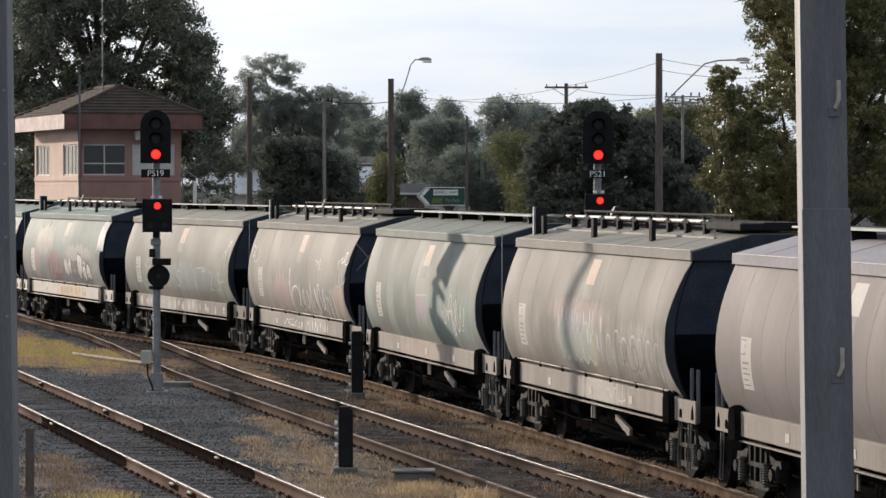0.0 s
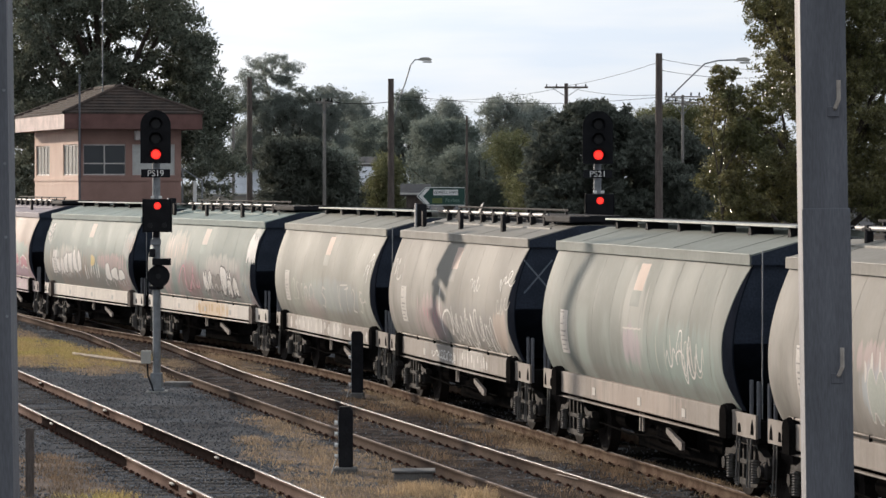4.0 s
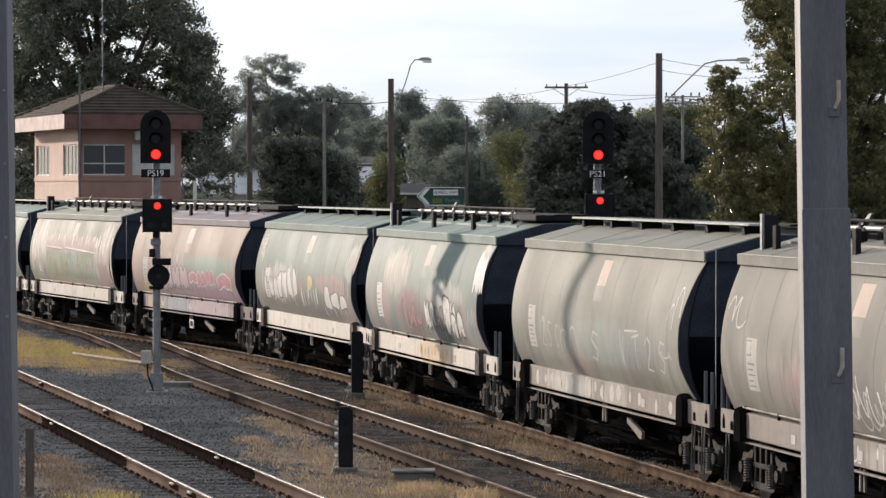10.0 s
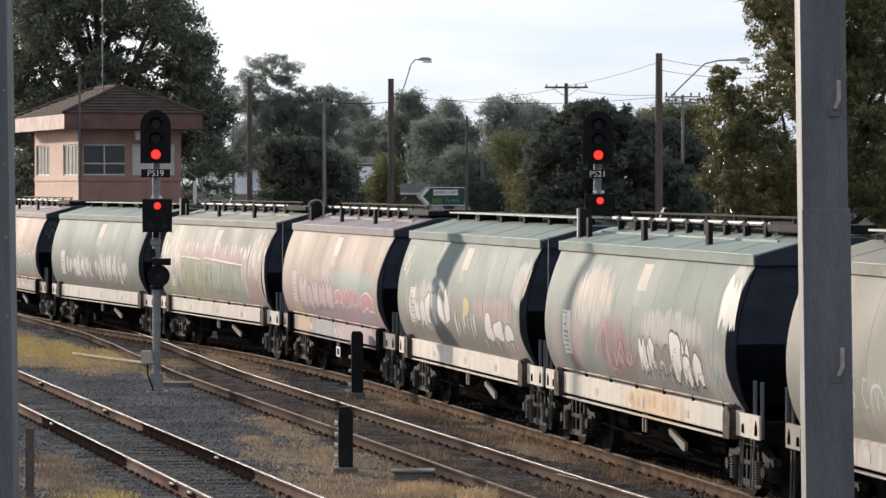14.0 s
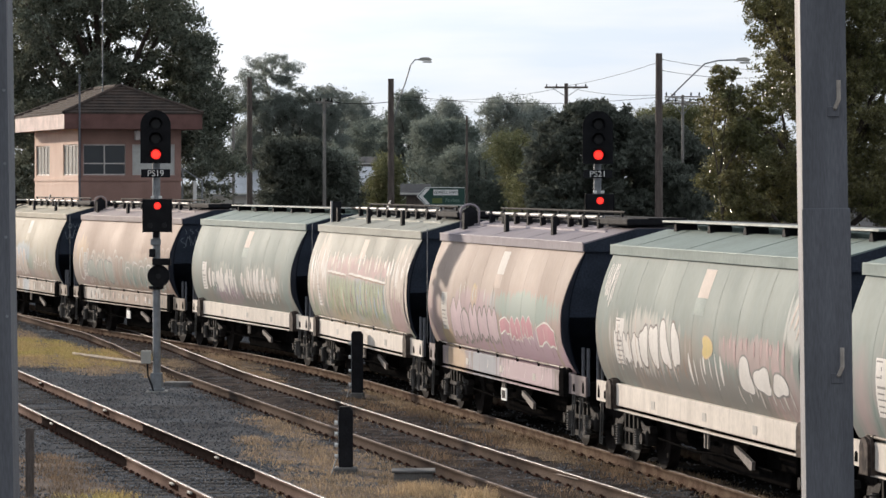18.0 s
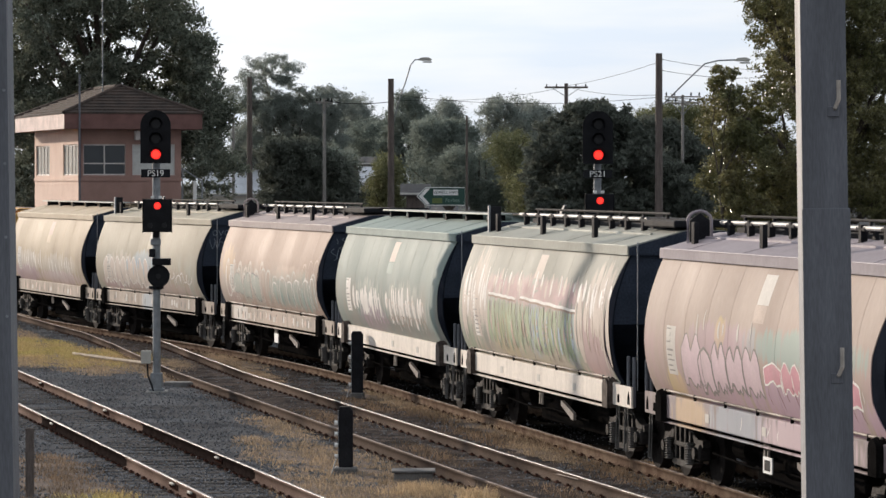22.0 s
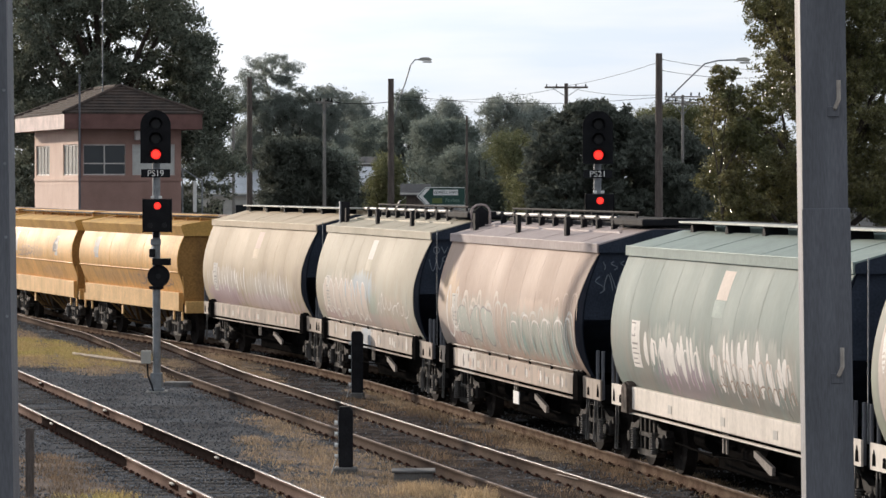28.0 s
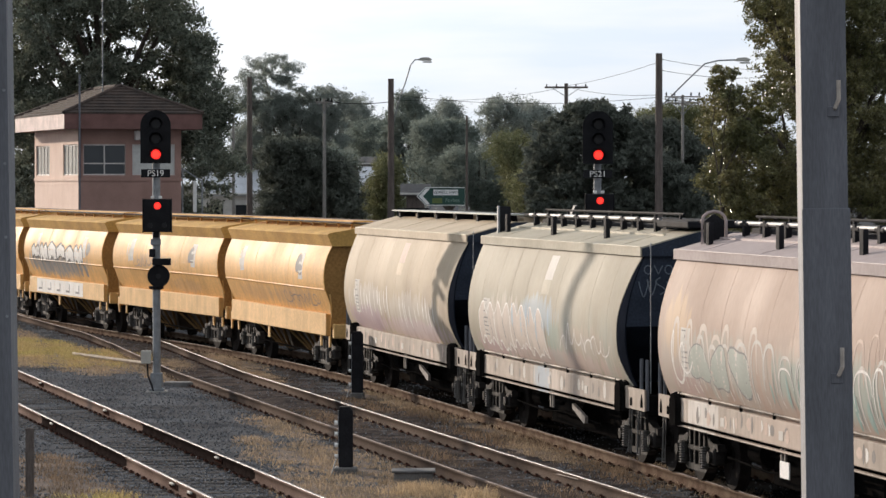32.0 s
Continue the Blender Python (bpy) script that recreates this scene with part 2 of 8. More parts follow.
def pipe(bm, pts, r, seg=6):
    """A bent pipe through points, as one swept tube."""
    pts = [Vector(p) for p in pts]
    rings = []
    for i, p in enumerate(pts):
        d = (pts[min(i + 1, len(pts) - 1)] - pts[max(i - 1, 0)]).normalized()
        u = d.cross(Vector((0, 0, 1)))
        if u.length < 0.05:
            u = d.cross(Vector((0, 1, 0)))
        u.normalize()
        w = d.cross(u)
        rings.append([bm.verts.new(p + r * (math.cos(6.28319 * k / seg) * u + math.sin(6.28319 * k / seg) * w)) for k in range(seg)])
    for q, s in zip(rings, rings[1:]):
        for k in range(seg):
            bm.faces.new((q[k], q[(k + 1) % seg], s[(k + 1) % seg], s[k]))
    bm.faces.new(rings[0])
    bm.faces.new(rings[-1][::-1])
    return bm


def slab(bm, poly, axis, a, b):
    """A polygon pushed from a to b along an axis; poly is in the other two axes, in order."""
    def at(u, v, w):
        return Vector((w, u, v)) if axis == "x" else Vector((u, w, v)) if axis == "y" else Vector((u, v, w))
    p = [bm.verts.new(at(u, v, a)) for u, v in poly]
    q = [bm.verts.new(at(u, v, b)) for u, v in poly]
    n = len(poly)
    fs = [bm.faces.new(p), bm.faces.new(q[::-1])]
    for i in range(n):
        fs.append(bm.faces.new((p[i], q[i], q[(i + 1) % n], p[(i + 1) % n])))
    bmesh.ops.recalc_face_normals(bm, faces=fs)
    return bm


def arrays(name, verts, faces):
    """A mesh from numpy arrays: verts n x 3, faces m x k."""
    me = bpy.data.meshes.new(name)
    k = faces.shape[1]
    me.vertices.add(len(verts))
    me.vertices.foreach_set("co", np.asarray(verts, dtype=np.float32).ravel())
    me.loops.add(faces.size)
    me.loops.foreach_set("vertex_index", np.asarray(faces, dtype=np.int32).ravel())
    me.polygons.add(len(faces))
    me.polygons.foreach_set("loop_start", np.arange(0, faces.size, k, dtype=np.int32))
    me.polygons.foreach_set("loop_total", np.full(len(faces), k, dtype=np.int32))
    me.update(calc_edges=True)
    return me


def words(text, size, depth=0.004):
    cu = bpy.data.curves.new("words", "FONT")
    cu.body, cu.size, cu.extrude, cu.align_x, cu.align_y = text, size, depth, "CENTER", "CENTER"
    ob = bpy.data.objects.new("words", cu)
    scene.collection.objects.link(ob)
    bpy.context.view_layer.update()
    me = bpy.data.meshes.new_from_object(ob.evaluated_get(bpy.context.evaluated_depsgraph_get()))
    bpy.data.objects.remove(ob)
    me.materials.clear()
    return me


NEW = bmesh.new

# ---------------------------------------------------------------- lines of the tracks
BEND = ((-220, 22.0), (-92, 20.0), (-62, 14.0), (-54.72, 12.4), (-36.48, 17.84), (-22.8, 19.79), (-10.94, 15.27), (0.0, 11.84),
        (10.94, 11.65), (22.8, 11.38), (36.48, 10.56), (160, 10.56))
STEP = 0.25
LINE_S = np.arange(-210, 150, STEP)
LINE_H = np.radians(np.interp(LINE_S, [b[0] for b in BEND], [b[1] for b in BEND]))
LINE_X, LINE_Y = np.cumsum(np.sin(LINE_H) * STEP), np.cumsum(-np.cos(LINE_H) * STEP)
MID = int(np.argmin(abs(LINE_S)))
LINE_X += -0.377 - LINE_X[MID]
LINE_Y += 76.85 - LINE_Y[MID]


def on_line(s):
    return float(np.interp(s, LINE_S, LINE_X)), float(np.interp(s, LINE_S, LINE_Y))


def travelled(t):
    u = t - 14.0
    return 4.0871 * u - 0.00019 * u * u - 0.000062 * u ** 3


def wagon_pose(s, half=4.1):
    (ax, ay), (bx, by) = on_line(s + half), on_line(s - half)
    return Matrix.Translation(((ax + bx) / 2, (ay + by) / 2, 0)) @ Matrix.Rotation(math.atan2(ay - by, ax - bx), 4, "Z")


GROUND = -0.2


def track(name, label, pts, sleepers=True, polished=(), y_max=135.0, sink=0.0, web=None, lengths=((1e4, None),)):
    """Two rails on timber sleepers along a line of points."""
    top = thing(name, Matrix.Identity(4), label, "railway track", "railway tracks", "structure")
    P = np.array(pts)
    seg = np.hypot(*np.diff(P, axis=0).T)
    cum = np.concatenate([[0], np.cumsum(seg)])
    s = np.arange(0, cum[-1], 0.5)
    C = np.stack([np.interp(s, cum, P[:, 0]), np.interp(s, cum, P[:, 1])], 1)
    T = np.gradient(C, axis=0)
    T /= np.linalg.norm(T, axis=1)[:, None]
    Nn = np.stack([-T[:, 1], T[:, 0]], 1)
    prof = ((-0.07, -0.17), (0.07, -0.17), (0.07, -0.155), (0.012, -0.14), (0.012, -0.045), (0.035, -0.035), (0.036, -0.004),
            (-0.036, -0.004), (-0.035, -0.035), (-0.012, -0.045), (-0.012, -0.14), (-0.07, -0.155))
    for side in (-1, 1):
        base = C + Nn * side * 0.7535
        heads = ((-0.024, -0.003), (0.024, -0.003), (0.022, 0.004), (-0.022, 0.004))
        start = 0
        for y1, steel in lengths:
            stop = len(C) - 1 if y1 > 1e3 else int(np.searchsorted(C[:, 1], y1 + 1.3 * side - 1.0))
            span, start = np.arange(start, stop + 1), stop
            for nm, pr, ma, lb in (("rail", prof, steel or web or RAIL_SIDE, ""), ("rail_head", heads, RAIL_TOP if polished and side in polished else RAIL_DULL, "worn running surface")):
                k = len(pr)
                V = np.zeros((len(span), k, 3))
                for j, (o, z) in enumerate(pr):
                    V[:, j, :2] = (base + Nn * o)[span]
                    V[:, j, 2] = z
                i = np.arange(len(span) - 1)[:, None] * k
                j = np.arange(k)[None, :]
                j2 = (j + 1) % k
                F = np.stack([i + j, i + j2, i + k + j2, i + k + j], -1).reshape(-1, 4)
                part(nm, arrays(nm, V.reshape(-1, 3), F), ma, top, lb)
    if sleepers:
        bm = box(NEW(), -0.115, 0.115, -1.2, 1.2, -0.3, -0.165, 0.012)
        me = bpy.data.meshes.new("sleeper")
        bm.to_mesh(me)
        bm.free()
        me.materials.append(TIMBER)
        pl = box(NEW(), -0.09, 0.09, -0.13, 0.13, -0.168, -0.150, 0.004)
        for side in (-1, 1):
            for o in (-0.1, 0.1):
                box(pl, -0.03, 0.03, o - 0.016, o + 0.016, -0.152, -0.125, 0.004)
        pm = bpy.data.meshes.new("baseplate")
        pl.to_mesh(pm)
        pl.free()
        pm.materials.append(RAIL_SIDE)
        rnd = random.Random(len(name))
        q = 0.3
        while q < cum[-1]:
            x, y = float(np.interp(q, cum, P[:, 0])), float(np.interp(q, cum, P[:, 1]))
            i = min(int(q / 0.5), len(T) - 1)
            if 44 < y < y_max:
                a = math.atan2(T[i, 1], T[i, 0])
                sl = new("sleeper", me)
                sl.parent = top
                sl.matrix_basis = Matrix.Translation((x, y, rnd.uniform(-0.008, 0.012) - sink)) @ Matrix.Rotation(a + rnd.uniform(-0.02, 0.02), 4, "Z")
            q += 0.63
        # joined chairs under both rails
        out = NEW()
        q = 0.3
        while q < cum[-1]:
            i = min(int(q / 0.5), len(T) - 1)
            x, y = float(np.interp(q, cum, P[:, 0])), float(np.interp(q, cum, P[:, 1]))
            if 44 < y < 110:
                for side in (-1, 1):
                    n0 = len(out.verts)
                    out.from_mesh(pm)
                    out.verts.ensure_lookup_table()
                    mm = Matrix.Translation((x + Nn[i, 0] * side * 0.7535, y + Nn[i, 1] * side * 0.7535, 0)) @ Matrix.Rotation(math.atan2(T[i, 1], T[i, 0]), 4, "Z")
                    for v in out.verts[n0:]:
                        v.co = mm @ v.co
            q += 0.63
        ob = part("rail_fastenings", out, RAIL_SIDE, top, "rusty spiked chairs holding the rails")
        ob["kind"] = "stuff"
    return top
# ---------------------------------------------------------------- hopper wagons
BOGIE_STEEL = mat("grimy_bogie_steel", (0.040, 0.036, 0.034), 0.8, spec=0.1, color2=(0.012, 0.011, 0.010), scale=5, fine=40, var=0.4, bump=0.3)
BOGIE_DARK = mat("black_underframe_grime", (0.014, 0.013, 0.0125), 0.95, spec=0.0, scale=4, fine=40, var=0.4, bump=0.3)
WHEEL_STEEL = mat("brown_wheel_steel", (0.028, 0.024, 0.022), 0.9, spec=0.03, scale=5, var=0.35, bump=0.2)
END_BLACK = mat("navy_black_end_paint", (0.032, 0.042, 0.064), 0.7, spec=0.25, color2=(0.023, 0.031, 0.047), scale=2.5, fine=30, var=0.35, bump=0.15)
BRACKET_BROWN = mat("brown_grimy_bracket", (0.11, 0.085, 0.072), 0.85, spec=0.1, color2=(0.035, 0.028, 0.025), scale=6, fine=30, var=0.3, bump=0.2)
DUSTY_PLATE = mat("dusty_pale_plate", (0.30, 0.265, 0.235), 0.8, spec=0.15, color2=(0.24, 0.21, 0.19), scale=6, fine=30, var=0.3, bump=0.1)
SPRING = mat("worn_spring_steel", (0.15, 0.14, 0.13), 0.6, metal=0.2, scale=9, var=0.3, bump=0.1)
PIPE_SHINE = mat("worn_pipe_steel", (0.25, 0.25, 0.25), 0.6, metal=0.3, scale=9, var=0.25, bump=0.1)
CORNER_BLACK = mat("flat_black_corner_paint", (0.015, 0.018, 0.026), 0.95, spec=0.0, scale=3, var=0.3, bump=0.05)
SILL_PIPE = mat("tan_dusty_pipe", (0.30, 0.25, 0.205), 0.7, spec=0.2, color2=(0.12, 0.10, 0.085), scale=1.2, fine=20, var=0.35, bump=0.1)
PLANK = mat("weathered_aluminium_walkway", (0.43, 0.445, 0.405), 0.65, metal=0.1, scale=3, var=0.25, bump=0.15)

SIDE = ((1.27, 1.27), (1.42, 1.35), (1.58, 1.40), (1.74, 1.435), (1.90, 1.46), (2.06, 1.47), (2.26, 1.455), (2.46, 1.43), (2.70, 1.375), (2.94, 1.30), (3.10, 1.235), (3.26, 1.17))
BULGE = np.polyfit([p[0] for p in SIDE], [p[1] for p in SIDE], 5)
SIDE = tuple((float(z), float(np.polyval(BULGE, z))) for z in np.linspace(1.27, 3.26, 34))
YSIDE = ((1.30, 1.18), (1.62, 1.30), (1.94, 1.42), (1.96, 1.425), (2.12, 1.45), (2.30, 1.455), (2.50, 1.43), (2.70, 1.37), (2.92, 1.27))
FLAT = ((0.8, 1.3705), (1.4, 1.3705))
HALF = 5.72
CACHE = {}


def wide(prof, z):
    return float(np.interp(z, [p[0] for p in prof], [p[1] for p in prof]))


def cached(key, make):
    """One mesh for alike parts of all wagons."""
    if key not in CACHE:
        bm = make()
        me = bpy.data.meshes.new(key)
        bm.normal_update()
        bm.to_mesh(me)
        bm.free()
        CACHE[key] = me
    return CACHE[key]


def sheet(prof, x0, x1, sgn=-1, lip=0.004, thick=0.02, taper=False):
    """A curved side sheet whose upright edges turn in at the seams."""
    bm = NEW()
    xs = ((x0, -thick), (x0 + 0.004, -lip), (x0 + 0.02, 0.0), (x1 - 0.02, 0.0), (x1 - 0.004, -lip), (x1, -thick))
    grid = [[bm.verts.new((x, sgn * (y + o), z)) for z, y in prof] for x, o in xs]
    if taper:
        # the coloured side stops short of the corner, least at the eave
        for row in grid[3:]:
            for v in row:
                v.co.x -= float(np.interp(v.co.z, (1.27, 1.75, 2.3, 3.0, 3.26), (0.20, 0.52, 0.50, 0.18, 0.0)))
    for a, b in zip(grid, grid[1:]):
        for i in range(len(prof) - 1):
            f = bm.faces.new((a[i], b[i], b[i + 1], a[i + 1]))
            f.smooth = True
    for e in bm.edges:
        if abs(e.verts[0].co.x - e.verts[1].co.x) < 1e-5:
            e.smooth = False
    bmesh.ops.recalc_face_normals(bm, faces=bm.faces)
    return bm


def ring(prof, zmin):
    right = [(wide(prof, zmin), zmin)] + [(y, z) for z, y in prof if z > zmin]
    return right + [(-y, z) for y, z in right[::-1]]


def roof_shell(L, eave=3.26, rise=0.25, w=1.225, fascia=0.11):
    prof = [(-w, eave - 0.02), (-w, eave + fascia), (-w + 0.03, eave + fascia + 0.015), (-0.32, eave + fascia + rise), (0.32, eave + fascia + rise),
            (w - 0.03, eave + fascia + 0.015), (w, eave + fascia), (w, eave - 0.02)]
    bm = NEW()
    slab(bm, prof, "x", -L, L)
    return bm


def bogie(parent, x, wheelsets, steel=None):
    """A three-piece bogie; its wheelsets roll."""
    e = part("bogie", cached("bolster", lambda: box(box(NEW(), -0.28, 0.28, -1.0, 1.0, 0.42, 0.68, 0.03), -0.5, 0.5, -0.35, 0.35, 0.66, 0.8, 0.03)), BOGIE_DARK, parent)
    e.matrix_basis = pose(x, 0, 0)

    def frame_side():
        bm = NEW()
        slab(bm, [(-0.60, 0.72), (-0.46, 0.87), (0.46, 0.87), (0.60, 0.72), (0.44, 0.78), (-0.44, 0.78)], "y", -0.07, 0.07)
        for c, w in ((-0.40, 0.05), (-0.14, 0.045), (0.14, 0.045), (0.40, 0.05)):
            box(bm, c - w, c + w, -0.075, 0.06, 0.30, 0.785, 0.012)
        box(bm, -0.46, 0.46, -0.09, 0.07, 0.50, 0.57, 0.015)
        slab(bm, [(-0.66, 0.30), (-0.50, 0.22), (0.50, 0.22), (0.66, 0.30), (0.44, 0.31), (-0.44, 0.31)], "y", -0.08, 0.06)
        for sg in (-1, 1):
            slab(bm, [(sg * 0.47, 0.79), (sg * 0.60, 0.74), (sg * 0.82, 0.66), (sg * 1.06, 0.66), (sg * 1.10, 0.56), (sg * 0.80, 0.56), (sg * 0.60, 0.60)], "y", -0.06, 0.06)
            box(bm, sg * 0.88 - 0.13, sg * 0.88 + 0.13, -0.10, 0.10, 0.36, 0.60, 0.03)
            rod(bm, (sg * 0.88, -0.15, 0.47), (sg * 0.88, -0.09, 0.47), 0.085, 10)
        return bm

    def spring():
        bm = NEW()
        rings = [[bm.verts.new((r * math.cos(0.7854 * j), r * math.sin(0.7854 * j), 0.28 + 0.018 * k)) for j in range(8)] for k, r in enumerate([0.075 if q % 2 else 0.05 for q in range(19)])]
        for a, b in zip(rings, rings[1:]):
            for j in range(8):
                bm.faces.new((a[j], a[(j + 1) % 8], b[(j + 1) % 8], b[j]))
        return bm

    for sgn in (-1, 1):
        f = part("side_frame", cached("side_frame", frame_side), steel or BOGIE_STEEL, e)
        f.matrix_basis = pose(0, sgn * 1.02, 0, 0, 0, 0 if sgn < 0 else 180)
        for a in (-0.62, 0.56):
            q = part("coil_spring", cached("coil_spring", spring), SPRING, e, "rusty suspension spring")
            q.matrix_basis = pose(a, sgn * 1.13, 0)

    def wheels():
        bm = NEW()
        rod(bm, (0, -1.05, 0), (0, 1.05, 0), 0.075, 10)
        for sgn in (-1, 1):
            y = sgn * 0.75
            rod(bm, (0, y - 0.068, 0), (0, y + 0.068, 0), 0.46, 24)
            rod(bm, (0, y - sgn * 0.068, 0), (0, y - sgn * 0.09, 0), 0.485, 24)
            rod(bm, (0, y + sgn * 0.06, 0), (0, y + sgn * 0.085, 0), 0.17, 14)
            for k in range(4):
                a = k * 1.5708
                rod(bm, (0.28 * math.cos(a), y + sgn * 0.066, 0.28 * math.sin(a)), (0.28 * math.cos(a), y + sgn * 0.074, 0.28 * math.sin(a)), 0.05, 8)
        return bm

    for a in (-0.875, 0.875):
        w = part("wheelset", cached("wheelset", wheels), WHEEL_STEEL, e)
        w.matrix_basis = pose(a, 0, 0.462)
        wheelsets.append(w)
    return e


def surface(prof, x, z, out):
    return Vector((x, -(wide(prof, z) + out), z))


def blob(bm, prof, cx, cz, rx, rz, out, rnd, lean=0.0):
    """A painted rounded letter body, as a wobbly disc in rings."""
    n = 22
    p1, p2 = rnd.uniform(0, 6.28), rnd.uniform(0, 6.28)
    wob = []
    for k in range(n):
        a = 6.28319 * k / n
        square = (abs(math.cos(a)) ** 3 + abs(math.sin(a)) ** 3) ** (-1 / 3)
        wob.append(square * (1 + 0.12 * math.sin(2 * a + p1) + 0.14 * math.sin(3 * a + p2)))
    mid = bm.verts.new(surface(prof, cx, cz, out))
    rings = []
    for f in (0.2, 0.4, 0.6, 0.8, 1.0):
        r = []
        for k in range(n):
            a = 6.28319 * k / n
            dz = rz * f * wob[k] * math.sin(a)
            r.append(bm.verts.new(surface(prof, cx + rx * f * wob[k] * math.cos(a) + lean * dz, cz + dz, out)))
        rings.append(r)
    edge = [(cx + rx * wob[k % n] * math.cos(6.28319 * k / n) + lean * rz * wob[k % n] * math.sin(6.28319 * k / n), cz + rz * wob[k % n] * math.sin(6.28319 * k / n)) for k in range(n + 1)]
    for k in range(n):
        bm.faces.new((mid, rings[0][k], rings[0][(k + 1) % n]))
        for a, b in zip(rings, rings[1:]):
            bm.faces.new((a[k], b[k], b[(k + 1) % n], a[(k + 1) % n]))
    return edge


def loop_stroke(rnd, x, z, w, h):
    """One unreadable looping stroke."""
    kind = rnd.choice("uonlsv")
    pts = []
    for i in range(15):
        t = i / 14
        if kind == "o":
            a = 6.28319 * t
            q = (0.5 + 0.45 * math.cos(a), 0.5 + 0.5 * math.sin(a))
        elif kind == "u":
            q = (0.1 + 0.8 * t, 0.1 + 0.9 * abs(2 * t - 1) ** 1.6)
        elif kind == "n":
            q = (0.1 + 0.8 * t, 1.0 - 0.95 * abs(2 * t - 1) ** 1.8)
        elif kind == "l":
            q = (0.5 + 0.12 * math.sin(5 * t), t)
        elif kind == "s":
            q = (0.5 + 0.4 * math.sin(6.28 * t), t)
        else:
            q = (t, abs(2 * t - 1))
        pts.append((x + w * q[0], z + h * q[1]))
    return pts


def brush(bm, prof, pts, width, out, taper=0.7):
    """A painted stroke whose ends thin out, bent onto the curved side."""
    fine = []
    for (ax, az), (bx, bz) in zip(pts, pts[1:]):
        n = max(1, int(math.hypot(bx - ax, bz - az) / 0.055))
        fine += [(ax + (bx - ax) * k / n, az + (bz - az) * k / n) for k in range(n)]
    fine.append(pts[-1])
    P = [Vector(p) for p in fine]
    rows = []
    for i, p in enumerate(P):
        d = P[min(i + 1, len(P) - 1)] - P[max(i - 1, 0)]
        d = d.normalized() if d.length > 1e-6 else Vector((1, 0))
        f = i / max(1, len(P) - 1)
        w = width * (1 - taper + taper * min(1.0, 4 * f, 3 * (1 - f)))
        n = Vector((-d.y, d.x)) * w * 0.5
        rows.append([bm.verts.new(surface(prof, q.x, q.y, out)) for q in (p + n, p - n)])
    for a, b in zip(rows, rows[1:]):
        bm.faces.new((a[0], b[0], b[1], a[1]))


def streaks(rnd, prof, x0, x1, z0, z1, n, width, out, lean=-0.12, ragged=0.45):
    """Upright weathered brush marks of uneven height, each its own mesh."""
    for k in range(n):
        x = x0 + (x1 - x0) * (k + rnd.uniform(0.1, 0.9)) / n
        zb, zt = z0 + rnd.uniform(0, ragged) * (z1 - z0), z1 - rnd.uniform(0, ragged) ** 1.3 * (z1 - z0)
        h = max(0.14, zt - zb)
        bow, lo = rnd.uniform(-0.05, 0.05), lean * rnd.uniform(0.3, 1.5)
        bm = NEW()
        brush(bm, prof, [(x + lo * h * f + bow * math.sin(3.1 * f), zb + h * f) for f in (0, 0.2, 0.4, 0.6, 0.8, 1)], width * rnd.uniform(0.55, 1.5), out)
        yield bm


def scrawl(rnd, bm, prof, x0, x1, z0, z1, pitch, width, out, lean=0.15):
    """One continuous looping line like hurried handwriting, unreadable."""
    n = max(2, int((x1 - x0) / pitch))
    pts = []
    amp = [rnd.choice((0.35, 0.55, 0.8, 1.0)) * rnd.uniform(0.85, 1.1) * (z1 - z0) / 2 for _ in range(n + 2)]
    mid = [(z0 + z1) / 2 + rnd.uniform(-0.22, 0.22) * (z1 - z0) for _ in range(n + 2)]
    loop = [rnd.uniform(-0.5, 0.75) * pitch for _ in range(n + 2)]
    kink = [rnd.uniform(-0.25, 0.25) for _ in range(n + 2)]
    for k in range(n * 14 + 1):
        f = k / 14
        i, q = int(f), f - int(f)

        def at(row):
            return row[i] * (1 - q) + row[i + 1] * q
        w = math.sin(6.28319 * f + at(kink))
        z = min(z1, max(z0, at(mid) + at(amp) * (w + 0.25 * at(kink) * math.sin(18.85 * f))))
        pts.append((x0 + (x1 - x0) * f / n + at(loop) * math.cos(6.28319 * f) + lean * at(amp) * w, z))
    brush(bm, prof, pts, width, out, 0.35)


def fang_letter(rnd, bm, prof, x0, x1, z0, z1, out, lean=-0.1, teeth=2):
    """A filled letter body with pointed head and foot; returns its edge."""
    n, m = 4 * teeth + 2, 14
    tops, feet = [], []
    for k in range(n + 1):
        f = k / n
        tooth = abs((f * teeth + 0.5) % 1 - 0.5) * 2
        tops.append(z1 - (z1 - z0) * (0.28 * (1 - tooth) ** 1.5 + rnd.uniform(0, 0.07)))
        feet.append(z0 + (z1 - z0) * (0.20 * tooth * (k % 3 != 1) + rnd.uniform(0, 0.05)))
    grid = []
    for k in range(n + 1):
        x = x0 + (x1 - x0) * k / n
        col = [(x + lean * (feet[k] + (tops[k] - feet[k]) * j / m - z0), feet[k] + (tops[k] - feet[k]) * j / m) for j in range(m + 1)]
        grid.append(col)
    vs = [[bm.verts.new(surface(prof, *p, out)) for p in col] for col in grid]
    for a, b in zip(vs, vs[1:]):
        for j in range(m):
            bm.faces.new((a[j], b[j], b[j + 1], a[j + 1]))
    return [c[-1] for c in grid] + grid[-1][::-1][1:] + [c[0] for c in grid[::-1]][1:] + grid[0][1:]


